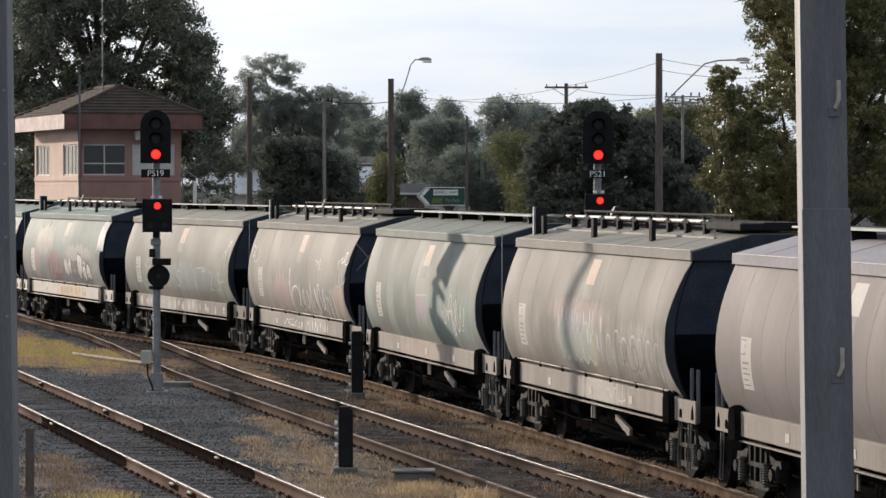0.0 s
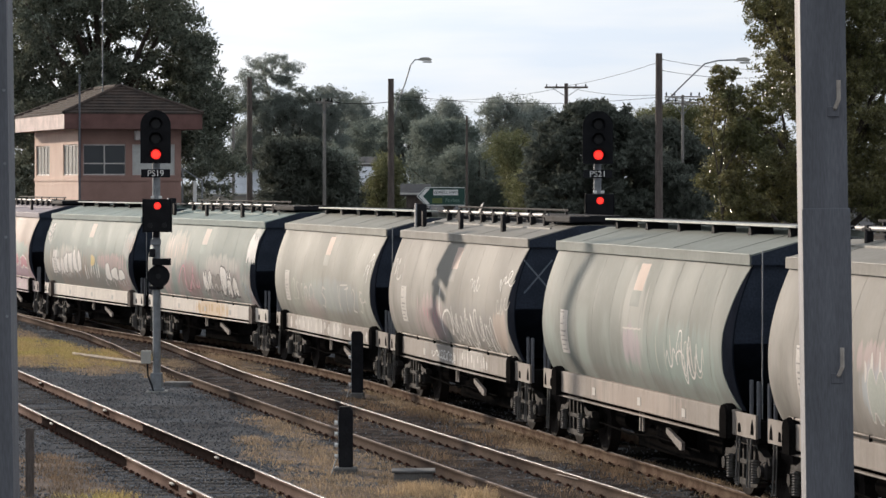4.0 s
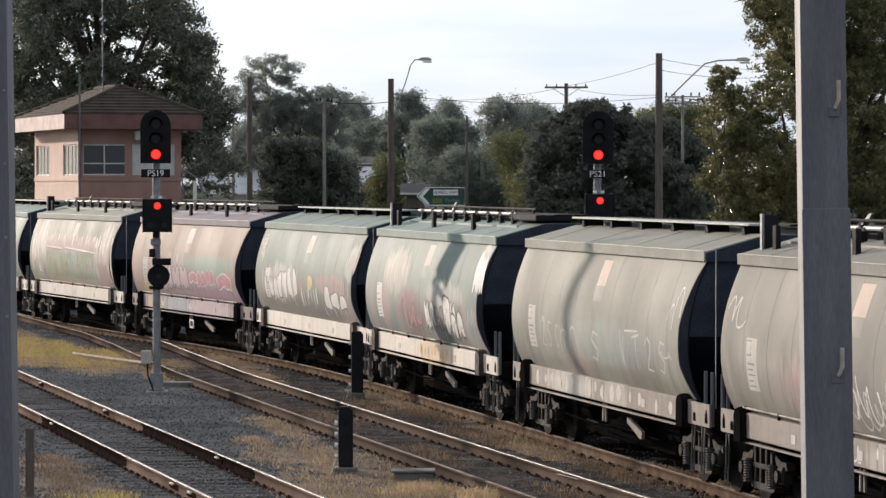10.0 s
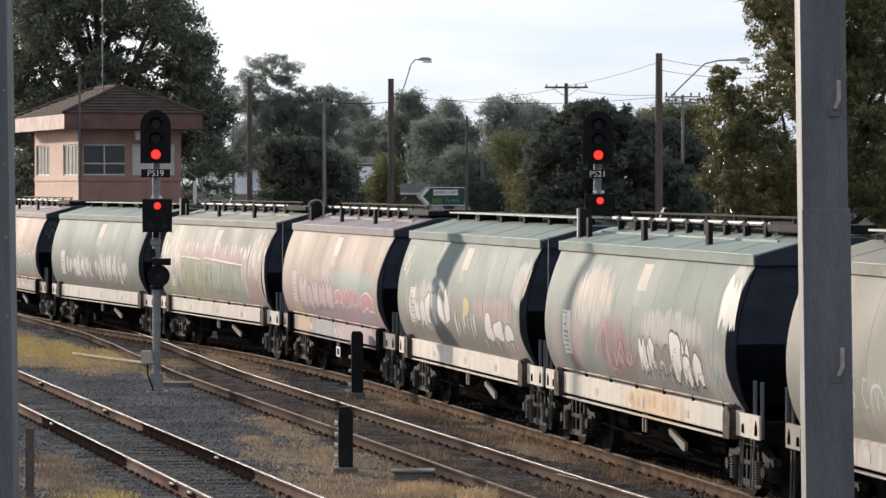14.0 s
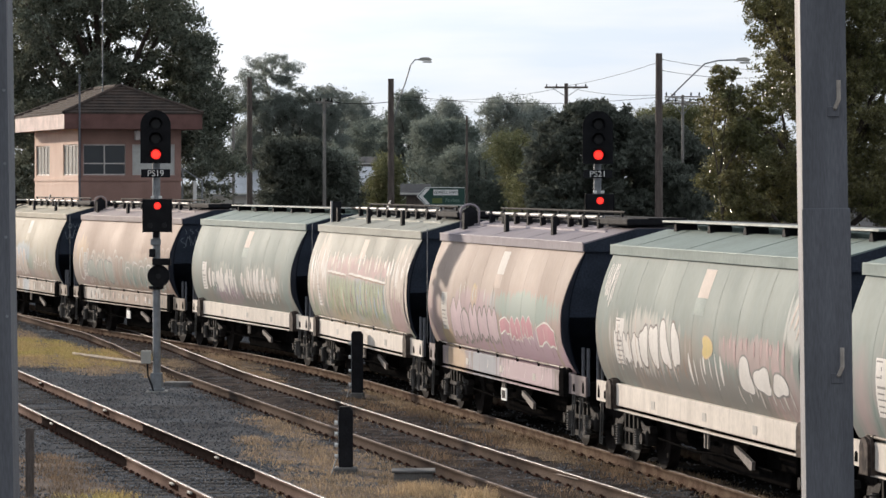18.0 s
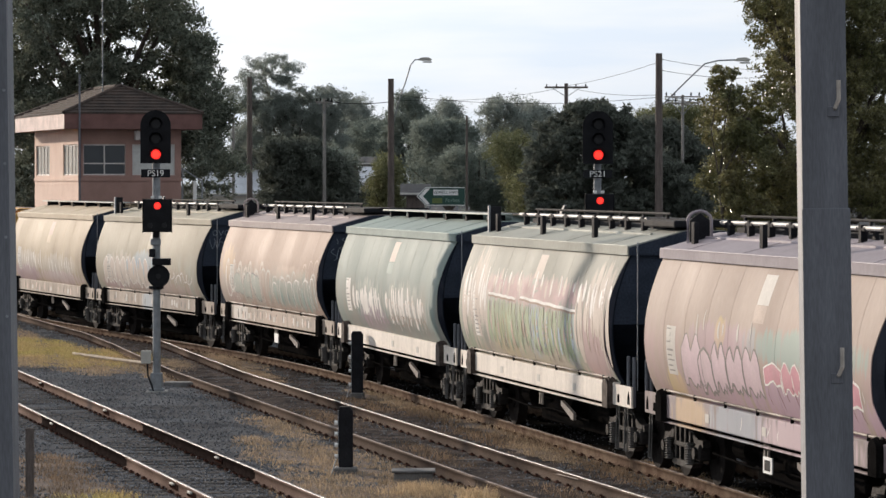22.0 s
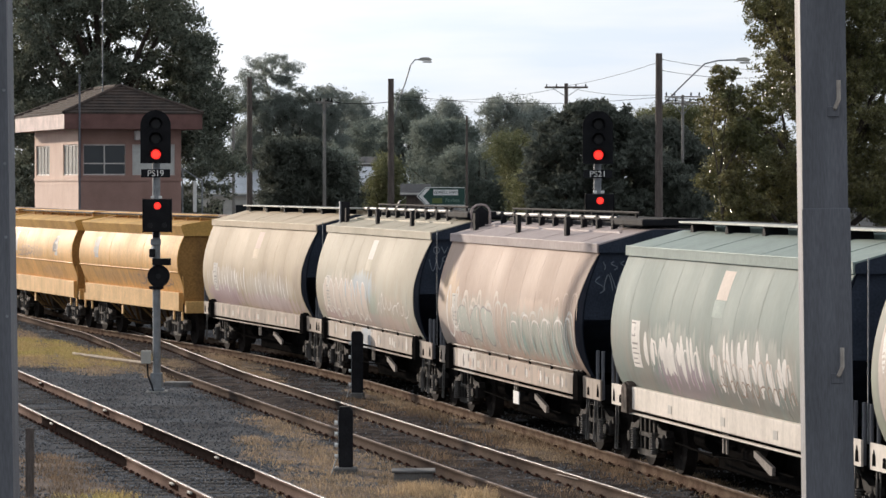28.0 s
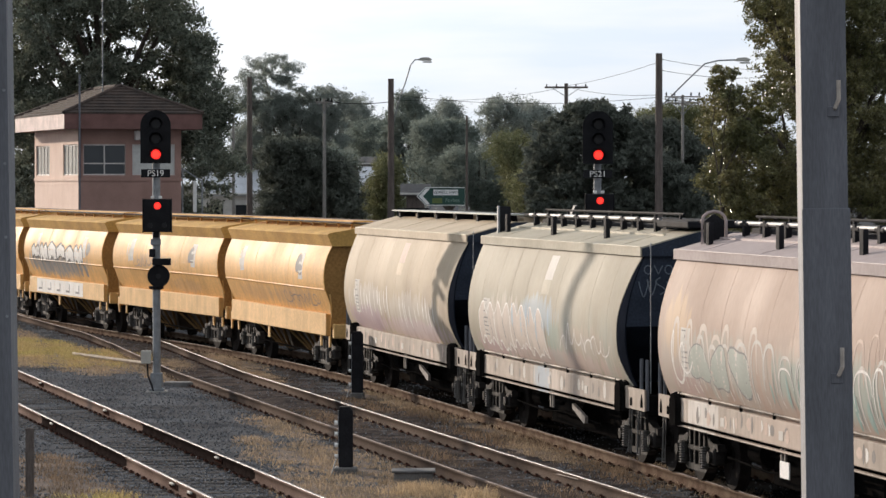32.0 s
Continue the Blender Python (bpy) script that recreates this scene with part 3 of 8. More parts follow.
def artwork(parent, prof, rnd, items):
    """Sprayed pictures on a wagon side, one part for each run of marks; items: kind, x0, x1, z0, z1, then what the kind takes."""
    for k, (how, x0, x1, z0, z1, *rest) in enumerate(items):
        out = 0.0016 + 0.00022 * k
        if how == "streaks":
            col, n, width = rest[:3]
            for bm in streaks(rnd, prof, x0, x1, z0, z1, n, width, out, *rest[3:]):
                part("graffiti_streak", bm, spray(col, SP[col]), parent, "upright weathered brush mark")
        elif how == "scrawl":
            col, pitch, width = rest[:3]
            bm = NEW()
            scrawl(rnd, bm, prof, x0, x1, z0, z1, pitch, width, out, *rest[3:])
            part("graffiti_scrawl", bm, spray(col, SP[col]), parent, "looping sprayed scrawl, unreadable")
        elif how == "arches":
            col, n, width = rest
            w = (x1 - x0) / n
            for j in range(n):
                bm = NEW()
                a = x0 + w * (j + rnd.uniform(0.0, 0.2))
                b, top_z, foot = a + w * rnd.uniform(0.55, 0.95), z1 - rnd.uniform(0, 0.28) * (z1 - z0), z0 + rnd.uniform(0, 0.3) * (z1 - z0)
                lean, cut = rnd.uniform(-0.05, 0.18), rnd.uniform(0.0, 0.5)
                pts = []
                for q in range(25):
                    f = q / 24
                    u = math.sin(math.pi * (f - 0.5)) * 0.5 + 0.5
                    h = (1 - abs(2 * f - 1) ** 2.6) if f < 0.5 else (1 - abs(2 * f - 1) ** 2.6 * (1 - cut))
                    pts.append((a + (b - a) * u + lean * (1 - h) * (top_z - foot), foot + (top_z - foot) * h))
                brush(bm, prof, pts, width * rnd.uniform(0.7, 1.4), out, 0.5)
                part("graffiti_arch", bm, spray(col, SP[col]), parent, "tall arched sprayed outline, faded")
        elif how == "glyphs":
            col, n, width = rest
            w = (x1 - x0) / n
            for j in range(n):
                bm = NEW()
                a, h, sx = x0 + w * (j + rnd.uniform(0.05, 0.25)), (z1 - z0) * rnd.uniform(0.75, 1.0), w * rnd.uniform(0.45, 0.7)
                forms = (((0, 0.75), (0.35, 1), (0.8, 0.8), (0.6, 0.45), (0.1, 0.05), (0.9, 0.0)), ((0.9, 0.9), (0.4, 1), (0.05, 0.5), (0.4, 0.02), (0.9, 0.15)), ((0, 0.9), (1, 1), (0.55, 0.97), (0.5, 0)), ((0.9, 0.9), (0.4, 1), (0.2, 0.7), (0.8, 0.35), (0.5, 0), (0.05, 0.1)), ((0, 1), (0.3, 0), (0.6, 0.9)))
                brush(bm, prof, [(a + sx * u, z0 + h * v) for u, v in forms[(j * 3 + k) % 5]], width, out, 0.5)
                part("graffiti_glyph", bm, spray(col, SP[col]), parent, "thin chalky sprayed sign, unreadable")
        elif how == "line":
            col, width = rest
            bm = NEW()
            brush(bm, prof, [(x0 + (x1 - x0) * j / 30, z0 + (z1 - z0) * j / 30 + 0.006 * math.sin(j * 0.9 + x0)) for j in range(31)], width, out, 0.3)
            part("graffiti_line", bm, spray(col, SP[col]), parent, "long wavering sprayed line")
        else:
            fill, edge, n, width = rest[:4]
            w = (x1 - x0) / n
            for j in range(n):
                bm, rim = NEW(), NEW()
                lo, hi = z0 + rnd.uniform(-0.05, 0.07), z1 + rnd.uniform(-0.12, 0.06)
                if how == "fangs":
                    e = fang_letter(rnd, bm, prof, x0 + j * w + 0.02, x0 + (j + 1) * w - 0.02, lo, hi, out + 0.00008 * (j % 2), rnd.uniform(-0.25, 0.0), rnd.choice((1, 2, 2)))
                else:
                    e = blob(bm, prof, x0 + (j + 0.5) * w, (lo + hi) / 2, w * rnd.uniform(0.36, 0.46), (hi - lo) * rnd.uniform(0.40, 0.48), out + 0.0005 + 0.00008 * (j % 2), rnd, rnd.uniform(-0.3, 0.0))
                brush(rim, prof, e, width * rnd.uniform(0.7, 1.3), out + 0.0008, 0.2)
                letter = part("graffiti_fill", bm, spray(fill, SP[fill]), parent, "faded filled graffiti letter body")
                part("graffiti_outline", rim, spray(edge, SP[edge]), letter, "sprayed outline of the letter")


def spray(name, c):
    return mat("spray_" + name, c, 0.72, spec=0.14, scale=2.5, fine=25, var=0.10, bump=0.02, streak=0.18, dirt=(0.45, 0.41, 0.36))


SP = {"white": (0.80, 0.76, 0.71), "pale": (0.60, 0.56, 0.51), "grey": (0.24, 0.23, 0.22), "pink": (0.58, 0.27, 0.31), "mauve": (0.44, 0.30, 0.37), "lilac": (0.60, 0.45, 0.48), "mist": (0.40, 0.42, 0.37), "wine": (0.24, 0.13, 0.14), "peach": (0.60, 0.51, 0.44), "grime": (0.22, 0.195, 0.18), "green": (0.40, 0.46, 0.30),
      "yellow": (0.66, 0.50, 0.18), "dark": (0.06, 0.055, 0.055), "blue": (0.40, 0.48, 0.55), "brown": (0.30, 0.21, 0.16), "teal": (0.28, 0.39, 0.35), "sand": (0.58, 0.44, 0.36), "rose": (0.50, 0.34, 0.33), "orange": (0.66, 0.46, 0.26)}
WHEELS = []
YSTEEL = mat("dusty_brown_bogie_steel", (0.10, 0.09, 0.083), 0.8, spec=0.1, color2=(0.03, 0.026, 0.024), scale=4, fine=40, var=0.4, bump=0.3)
CHUTE_RIB = mat("dark_ochre_rib", (0.20, 0.12, 0.055), 0.9, spec=0.0, scale=3, var=0.35, bump=0.2)
# body ochre about halved to carry the ends' shade, plus grime streaks
YEND = mat("shade_toned_grimy_ochre", (0.40, 0.215, 0.075), 0.9, spec=0.0, color2=(0.29, 0.155, 0.055), scale=1.5, fine=18, var=0.3, bump=0.1, streak=0.4, dirt=(0.09, 0.06, 0.04))


# soft sprayed colour on the sides: middle x and z, reach in x and z, colour, cover
CLOUDS = {}
CLOUDS[1] = ((-0.2, 2.28, 1.9, 0.22, "rose", 0.45), (-0.2, 1.90, 1.4, 0.40, "blue", 0.45), (0.75, 1.72, 0.30, 0.30, "yellow", 0.5), (3.6, 1.75, 2.2, 0.45, "pale", 0.25), (0.0, 1.38, 5.4, 0.20, "grime", 0.35))
CLOUDS[2] = ((0.25, 2.3, 0.7, 0.75, "pale", 0.35), (0.2, 1.9, 0.6, 0.30, "mauve", 0.45), (2.9, 1.85, 2.0, 0.50, "teal", 0.30), (0.0, 1.36, 5.4, 0.18, "grime", 0.35))
CLOUDS[3] = ((-1.5, 1.75, 1.4, 0.40, "rose", 0.6), (1.6, 1.75, 2.6, 0.40, "grey", 0.45), (4.6, 1.75, 0.6, 0.35, "sand", 0.55), (-3.2, 1.6, 1.6, 0.3, "grey", 0.25))
CLOUDS[4] = ((1.0, 1.85, 3.0, 0.35, "blue", 0.22), (-1.4, 1.5, 1.2, 0.25, "rose", 0.35), (0.0, 1.36, 5.4, 0.18, "grime", 0.3))
CLOUDS[5] = ((-2.6, 2.55, 1.3, 0.45, "peach", 0.55), (-0.9, 1.8, 1.2, 0.48, "wine", 0.65), (-3.6, 1.85, 0.5, 0.4, "rose", 0.5), (2.3, 1.75, 2.2, 0.50, "grey", 0.55), (2.2, 2.25, 1.6, 0.25, "pale", 0.5), (4.7, 1.65, 0.6, 0.35, "mist", 0.5), (5.2, 2.8, 0.5, 0.45, "white", 0.4))
CLOUDS[6] = ((0.0, 1.48, 5.2, 0.36, "grime", 0.7), (-2.6, 2.0, 2.0, 0.42, "pale", 0.65), (3.1, 2.06, 1.7, 0.24, "rose", 0.6), (-0.4, 1.9, 0.5, 0.3, "brown", 0.4), (4.6, 1.6, 0.9, 0.4, "rose", 0.45), (5.0, 2.6, 0.6, 0.4, "white", 0.4))
CLOUDS[7] = ((2.4, 2.22, 2.7, 0.26, "teal", 0.75), (-1.6, 2.30, 0.3, 0.2, "yellow", 0.6), (-1.5, 2.2, 1.8, 0.25, "mauve", 0.4), (2.5, 1.50, 2.9, 0.34, "mauve", 0.8), (-2.0, 1.42, 1.8, 0.22, "mauve", 0.5), (-4.2, 1.45, 0.5, 0.25, "yellow", 0.4))
CLOUDS[8] = ((0.0, 1.80, 3.4, 0.55, "green", 0.55), (0.0, 1.42, 4.6, 0.22, "sand", 0.5), (0.0, 2.52, 3.9, 0.26, "rose", 0.75), (-4.3, 2.3, 0.9, 0.8, "peach", 0.7), (4.5, 1.85, 1.0, 0.70, "rose", 0.8), (4.8, 2.7, 0.9, 0.35, "peach", 0.7), (0.4, 1.9, 0.7, 0.45, "blue", 0.5), (-1.8, 1.7, 1.0, 0.4, "yellow", 0.22), (3.0, 1.8, 0.5, 0.5, "blue", 0.4))
CLOUDS[9] = ((-1.6, 1.55, 1.5, 0.28, "mauve", 0.5), (2.0, 1.9, 2.1, 0.4, "pale", 0.35), (-2.0, 2.0, 1.5, 0.3, "pale", 0.3), (0.0, 1.38, 5.2, 0.2, "grime", 0.45))
CLOUDS[10] = ((-4.7, 2.3, 0.8, 0.45, "orange", 0.4), (-2.5, 1.85, 1.7, 0.45, "mist", 0.5), (2.7, 1.85, 2.6, 0.42, "teal", 0.55), (2.2, 2.2, 1.5, 0.2, "sand", 0.5), (-4.2, 1.5, 0.8, 0.25, "rose", 0.4))
CLOUDS[11] = ((-2.4, 1.85, 2.2, 0.50, "peach", 0.6), (-0.3, 2.15, 1.4, 0.30, "blue", 0.6), (1.0, 1.7, 0.5, 0.4, "teal", 0.5), (-3.8, 1.5, 1.2, 0.30, "rose", 0.7), (0.5, 1.45, 4.6, 0.18, "rose", 0.45), (3.0, 1.7, 1.8, 0.35, "sand", 0.3))
CLOUDS[12] = ((-3.0, 1.85, 1.9, 0.35, "pale", 0.5), (1.6, 1.75, 2.6, 0.4, "pale", 0.5), (-3.4, 1.50, 2.0, 0.28, "mauve", 0.6), (1.5, 1.45, 3.4, 0.2, "lilac", 0.5))
CLOUDS[13] = ((2.0, 1.7, 2.4, 0.25, "brown", 0.35), (-2.0, 1.7, 2.0, 0.2, "brown", 0.2))
CLOUDS[14] = ((-1.0, 2.2, 2.0, 0.2, "brown", 0.35), (2.0, 1.6, 1.5, 0.2, "brown", 0.25))
CLOUDS[15] = ((-1.2, 1.90, 4.2, 0.40, "grey", 0.85),)

# sprayed marks on the sides and sills: kind, from x to x, from z to z, then colours, counts and widths
PAINT, SILLS = {}, {}
PAINT[1] = (("streaks", -1.7, 1.5, 1.95, 2.38, "pale", 9, 0.07), ("fangs", -1.4, 0.9, 1.5, 2.18, "mist", "pale", 3, 0.03), ("arches", 1.6, 5.0, 1.40, 2.15, "pale", 7, 0.04), ("streaks", 1.8, 5.0, 1.4, 1.9, "pale", 8, 0.035), ("scrawl", 2.0, 5.0, 1.38, 2.2, "grey", 0.42, 0.025), ("streaks", 0.3, 1.5, 1.6, 2.1, "white", 4, 0.045))
SILLS[1] = (("scrawl", 0.8, 2.4, 1.0, 1.2, "pale", 0.4, 0.03),)
PAINT[2] = (("scrawl", 2.2, 3.3, 1.6, 2.0, "white", 0.3, 0.035), ("scrawl", 2.9, 4.2, 1.5, 2.25, "white", 0.34, 0.04), ("scrawl", 3.0, 4.0, 1.6, 2.1, "pale", 0.22, 0.03), ("streaks", 1.6, 4.4, 1.55, 2.2, "pale", 7, 0.04), ("line", -0.3, 0.8, 2.16, 2.18, "pale", 0.03))
PAINT[3] = (("scrawl", -1.0, 0.6, 1.42, 2.36, "white", 0.62, 0.05, 0.3), ("scrawl", 0.4, 4.2, 1.34, 2.05, "white", 0.40, 0.042, -0.25), ("scrawl", 0.0, 4.0, 1.36, 1.95, "pale", 0.34, 0.03, -0.3), ("scrawl", 2.0, 2.7, 2.33, 2.64, "white", 0.22, 0.028), ("scrawl", 4.3, 5.3, 2.42, 2.86, "white", 0.3, 0.03), ("scrawl", 4.3, 5.2, 2.06, 2.40, "pale", 0.26, 0.03), ("scrawl", -5.5, -4.8, 2.2, 2.95, "pale", 0.3, 0.035), ("streaks", -2.4, -0.6, 1.6, 2.0, "pink", 4, 0.05))
SILLS[3] = (("scrawl", -1.8, 0.4, 0.99, 1.20, "white", 0.22, 0.03), ("streaks", 0.9, 3.2, 0.95, 1.24, "white", 9, 0.07))
PAINT[4] = (("glyphs", -3.6, -1.6, 1.66, 2.16, "pale", 4, 0.035), ("arches", -2.2, -0.9, 1.5, 2.12, "pale", 2, 0.04), ("streaks", -1.6, -0.7, 1.55, 2.0, "pale", 4, 0.05), ("glyphs", -0.3, 0.9, 1.58, 2.16, "pale", 1, 0.05), ("glyphs", 1.8, 4.6, 1.58, 2.14, "pale", 4, 0.045), ("line", 2.1, 2.9, 2.12, 2.14, "pale", 0.035), ("scrawl", 4.6, 5.3, 2.15, 2.85, "white", 0.26, 0.026), ("scrawl", 4.2, 4.9, 1.78, 2.0, "pale", 0.3, 0.03))
PAINT[5] = (("streaks", -3.8, -1.4, 2.25, 3.0, "peach", 8, 0.12), ("fangs", 0.5, 1.5, 1.55, 2.16, "white", "dark", 2, 0.03), ("fangs", 2.9, 4.0, 1.42, 2.12, "white", "dark", 2, 0.03), ("bubbles", 2.15, 3.0, 1.5, 2.32, "white", "dark", 1, 0.035), ("fangs", 1.4, 2.4, 1.5, 2.02, "grime", "dark", 1, 0.03), ("arches", 0.7, 3.9, 1.45, 2.05, "grime", 6, 0.04), ("arches", 0.6, 4.1, 1.38, 1.8, "pale", 7, 0.05), ("streaks", 0.6, 3.9, 1.36, 1.8, "grey", 9, 0.05), ("scrawl", -2.0, 0.1, 1.5, 2.28, "pink", 0.8, 0.07), ("scrawl", -1.9, 0.1, 1.45, 2.25, "wine", 0.7, 0.035), ("streaks", -1.5, 0.2, 1.4, 1.9, "rose", 6, 0.08), ("fangs", 4.75, 5.62, 2.35, 3.16, "white", "white", 2, 0.02), ("scrawl", 4.4, 5.2, 1.42, 1.85, "blue", 0.22, 0.025), ("streaks", 1.4, 3.0, 2.15, 2.5, "pale", 6, 0.04))
PAINT[6] = (("streaks", -4.2, 4.6, 1.34, 1.8, "grey", 16, 0.045, -0.25), ("fangs", -4.5, -2.9, 1.55, 2.25, "white", "grime", 3, 0.025), ("bubbles", -3.0, -0.6, 1.6, 2.38, "white", "grime", 4, 0.03), ("streaks", -4.3, -0.7, 1.5, 2.5, "peach", 8, 0.06), ("streaks", -3.6, -0.2, 1.4, 1.9, "brown", 8, 0.04), ("bubbles", 0.5, 1.2, 1.96, 2.22, "yellow", "orange", 1, 0.02), ("streaks", -0.3, 1.7, 1.45, 2.05, "white", 7, 0.08), ("bubbles", 2.3, 4.7, 1.55, 1.98, "white", "grey", 3, 0.03), ("streaks", 2.3, 4.9, 1.36, 1.75, "pale", 9, 0.05, -0.3), ("streaks", 1.6, 4.7, 1.95, 2.32, "rose", 11, 0.09), ("scrawl", -5.5, -4.85, 2.45, 3.1, "white", 0.1, 0.03), ("streaks", 4.6, 5.5, 2.3, 2.95, "peach", 6, 0.09, 0.3))
PAINT[7] = (("fangs", -3.6, -2.5, 1.48, 2.28, "lilac", "grime", 1, 0.04), ("fangs", -2.7, -1.2, 1.42, 2.14, "lilac", "grime", 2, 0.04), ("fangs", -1.2, 0.5, 1.44, 2.22, "lilac", "grime", 2, 0.04), ("fangs", 0.6, 3.2, 1.66, 2.14, "pink", "white", 3, 0.03), ("fangs", 3.5, 4.8, 1.62, 2.12, "pink", "white", 1, 0.03), ("streaks", 0.5, 5.0, 1.4, 1.75, "wine", 10, 0.03, -0.4), ("streaks", 1.0, 5.0, 1.5, 2.0, "white", 7, 0.025, -0.4), ("streaks", -3.2, 0.2, 2.1, 2.6, "pale", 6, 0.06))
PAINT[8] = (("streaks", -3.4, 3.3, 2.30, 2.74, "rose", 22, 0.24), ("streaks", -3.3, 3.2, 2.36, 2.86, "peach", 16, 0.15), ("streaks", -3.3, 3.2, 2.42, 2.88, "white", 9, 0.10), ("streaks", -5.4, -3.3, 1.4, 2.75, "peach", 12, 0.20), ("streaks", -5.3, -3.3, 1.9, 2.9, "white", 8, 0.12), ("streaks", -5.2, -3.4, 1.4, 2.3, "grime", 6, 0.025), ("streaks", 3.3, 5.5, 1.4, 2.8, "peach", 11, 0.18), ("streaks", 3.3, 5.5, 2.2, 2.95, "white", 8, 0.12), ("streaks", 3.4, 5.3, 1.4, 2.4, "brown", 9, 0.03))
PAINT[8] += (("streaks", -3.2, -1.0, 1.42, 2.34, "green", 9, 0.20, -0.05, 0.15), ("streaks", -0.7, 3.2, 1.42, 2.28, "green", 14, 0.20, -0.05, 0.15), ("streaks", 0.0, 3.2, 1.5, 2.2, "blue", 8, 0.14, -0.05), ("streaks", -3.2, 3.2, 1.42, 2.2, "sand", 11, 0.10, -0.05), ("streaks", -3.1, 3.2, 2.0, 2.3, "brown", 19, 0.032, 0.1), ("streaks", -3.1, 3.2, 1.7, 2.1, "brown", 16, 0.036, -0.3), ("streaks", -3.1, 3.2, 1.4, 1.8, "grime", 17, 0.034, 0.05), ("streaks", -3.1, 3.2, 1.5, 2.2, "pale", 12, 0.03, -0.1),
            ("line", -3.25, -1.1, 2.40, 2.36, "white", 0.05), ("line", -3.25, -1.1, 2.36, 2.32, "brown", 0.035), ("line", -0.75, 3.3, 2.40, 2.30, "white", 0.05), ("line", -0.75, 3.3, 2.36, 2.26, "brown", 0.035))
PAINT[9] = (("streaks", -3.6, -0.5, 1.5, 2.28, "white", 11, 0.16), ("fangs", -2.6, -1.9, 1.6, 2.22, "white", "white", 1, 0.02), ("streaks", 0.1, 4.0, 1.45, 2.28, "white", 16, 0.18), ("streaks", -2.9, 0.0, 1.36, 1.7, "mauve", 9, 0.045), ("streaks", 0.2, 4.0, 1.36, 1.7, "pale", 10, 0.04), ("scrawl", 0.2, 4.0, 1.48, 1.72, "brown", 0.24, 0.022), ("arches", 0.1, 4.0, 1.4, 2.05, "peach", 9, 0.03), ("arches", -3.4, -0.5, 1.42, 2.15, "white", 6, 0.035))
PAINT[10] = (("bubbles", -4.0, -0.8, 1.45, 2.2, "mist", "grey", 3, 0.025), ("streaks", -3.9, -0.4, 1.4, 2.0, "grey", 9, 0.035), ("arches", -4.9, -0.3, 1.38, 2.42, "peach", 7, 0.07), ("arches", -4.4, -0.2, 1.36, 2.35, "pale", 6, 0.045), ("scrawl", -5.0, -4.0, 1.5, 2.3, "white", 0.35, 0.045), ("streaks", 0.0, 5.0, 1.36, 1.95, "teal", 10, 0.12), ("streaks", 0.2, 5.1, 1.36, 1.9, "grey", 10, 0.035), ("arches", -0.2, 5.2, 1.38, 2.30, "pale", 8, 0.05), ("arches", 0.4, 5.2, 1.36, 2.2, "white", 6, 0.03), ("arches", 3.6, 5.3, 1.9, 2.6, "sand", 3, 0.03), ("streaks", -4.4, 5.0, 1.34, 1.6, "white", 14, 0.03, -0.4))
PAINT[11] = (("fangs", -4.8, 0.4, 1.42, 2.36, "peach", "white", 4, 0.035), ("streaks", -4.6, 0.6, 1.4, 2.1, "grey", 10, 0.03, -0.3), ("streaks", -2.2, 0.9, 1.6, 2.4, "blue", 7, 0.09), ("scrawl", 1.5, 4.5, 1.5, 2.1, "white", 0.4, 0.03), ("streaks", 1.5, 4.5, 1.42, 2.0, "pale", 8, 0.035))
PAINT[12] = (("streaks", -4.6, -0.6, 1.5, 2.25, "white", 11, 0.08), ("streaks", 0.2, 4.0, 1.45, 2.15, "white", 10, 0.07), ("streaks", -4.4, 4.2, 1.38, 1.8, "rose", 14, 0.04))
PAINT[13] = (("scrawl", 1.0, 4.6, 1.55, 1.85, "brown", 0.5, 0.03), ("streaks", -3.8, -3.3, 2.1, 2.75, "pale", 3, 0.10), ("bubbles", 2.6, 3.3, 2.2, 2.7, "grey", "brown", 1, 0.03))
PAINT[14] = (("scrawl", -3.2, -0.4, 2.0, 2.35, "brown", 0.45, 0.03), ("streaks", -3.9, -3.4, 2.1, 2.75, "pale", 3, 0.10), ("bubbles", 2.6, 3.3, 2.2, 2.7, "grey", "brown", 1, 0.03))
PAINT[15] = (("streaks", -4.4, 3.3, 1.5, 2.15, "grey", 26, 0.2), ("fangs", -4.3, 3.0, 1.95, 2.52, "white", "dark", 6, 0.07), ("bubbles", 3.4, 4.0, 2.2, 2.65, "grey", "brown", 1, 0.03))
SILLS[4] = (("streaks", -4.2, 1.6, 0.95, 1.26, "pale", 12, 0.22, -0.02), ("streaks", 2.0, 4.6, 0.95, 1.2, "pale", 4, 0.16, -0.02))
SILLS[5] = (("streaks", -0.6, 2.7, 0.94, 1.25, "orange", 10, 0.18),)
SILLS[7] = (("streaks", -1.0, 4.2, 0.98, 1.2, "white", 6, 0.02, 0.8),)
SILLS[10] = (("streaks", -4.4, 4.6, 0.95, 1.26, "grime", 14, 0.14, 0.1), ("streaks", -4.4, 4.6, 0.95, 1.24, "white", 9, 0.09, -0.2), ("streaks", -3.8, 4.4, 0.95, 1.2, "sand", 10, 0.18, 0.0))
SILLS[11] = (("streaks", -4.4, 4.6, 0.95, 1.26, "pale", 9, 0.16, 0.0), ("streaks", -4.4, 4.6, 0.95, 1.2, "grime", 8, 0.10, 0.1))
SILLS[12] = (("streaks", -4.4, 4.6, 0.95, 1.26, "sand", 10, 0.18, 0.0), ("streaks", -4.4, 4.6, 0.95, 1.2, "grime", 9, 0.08, 0.1))
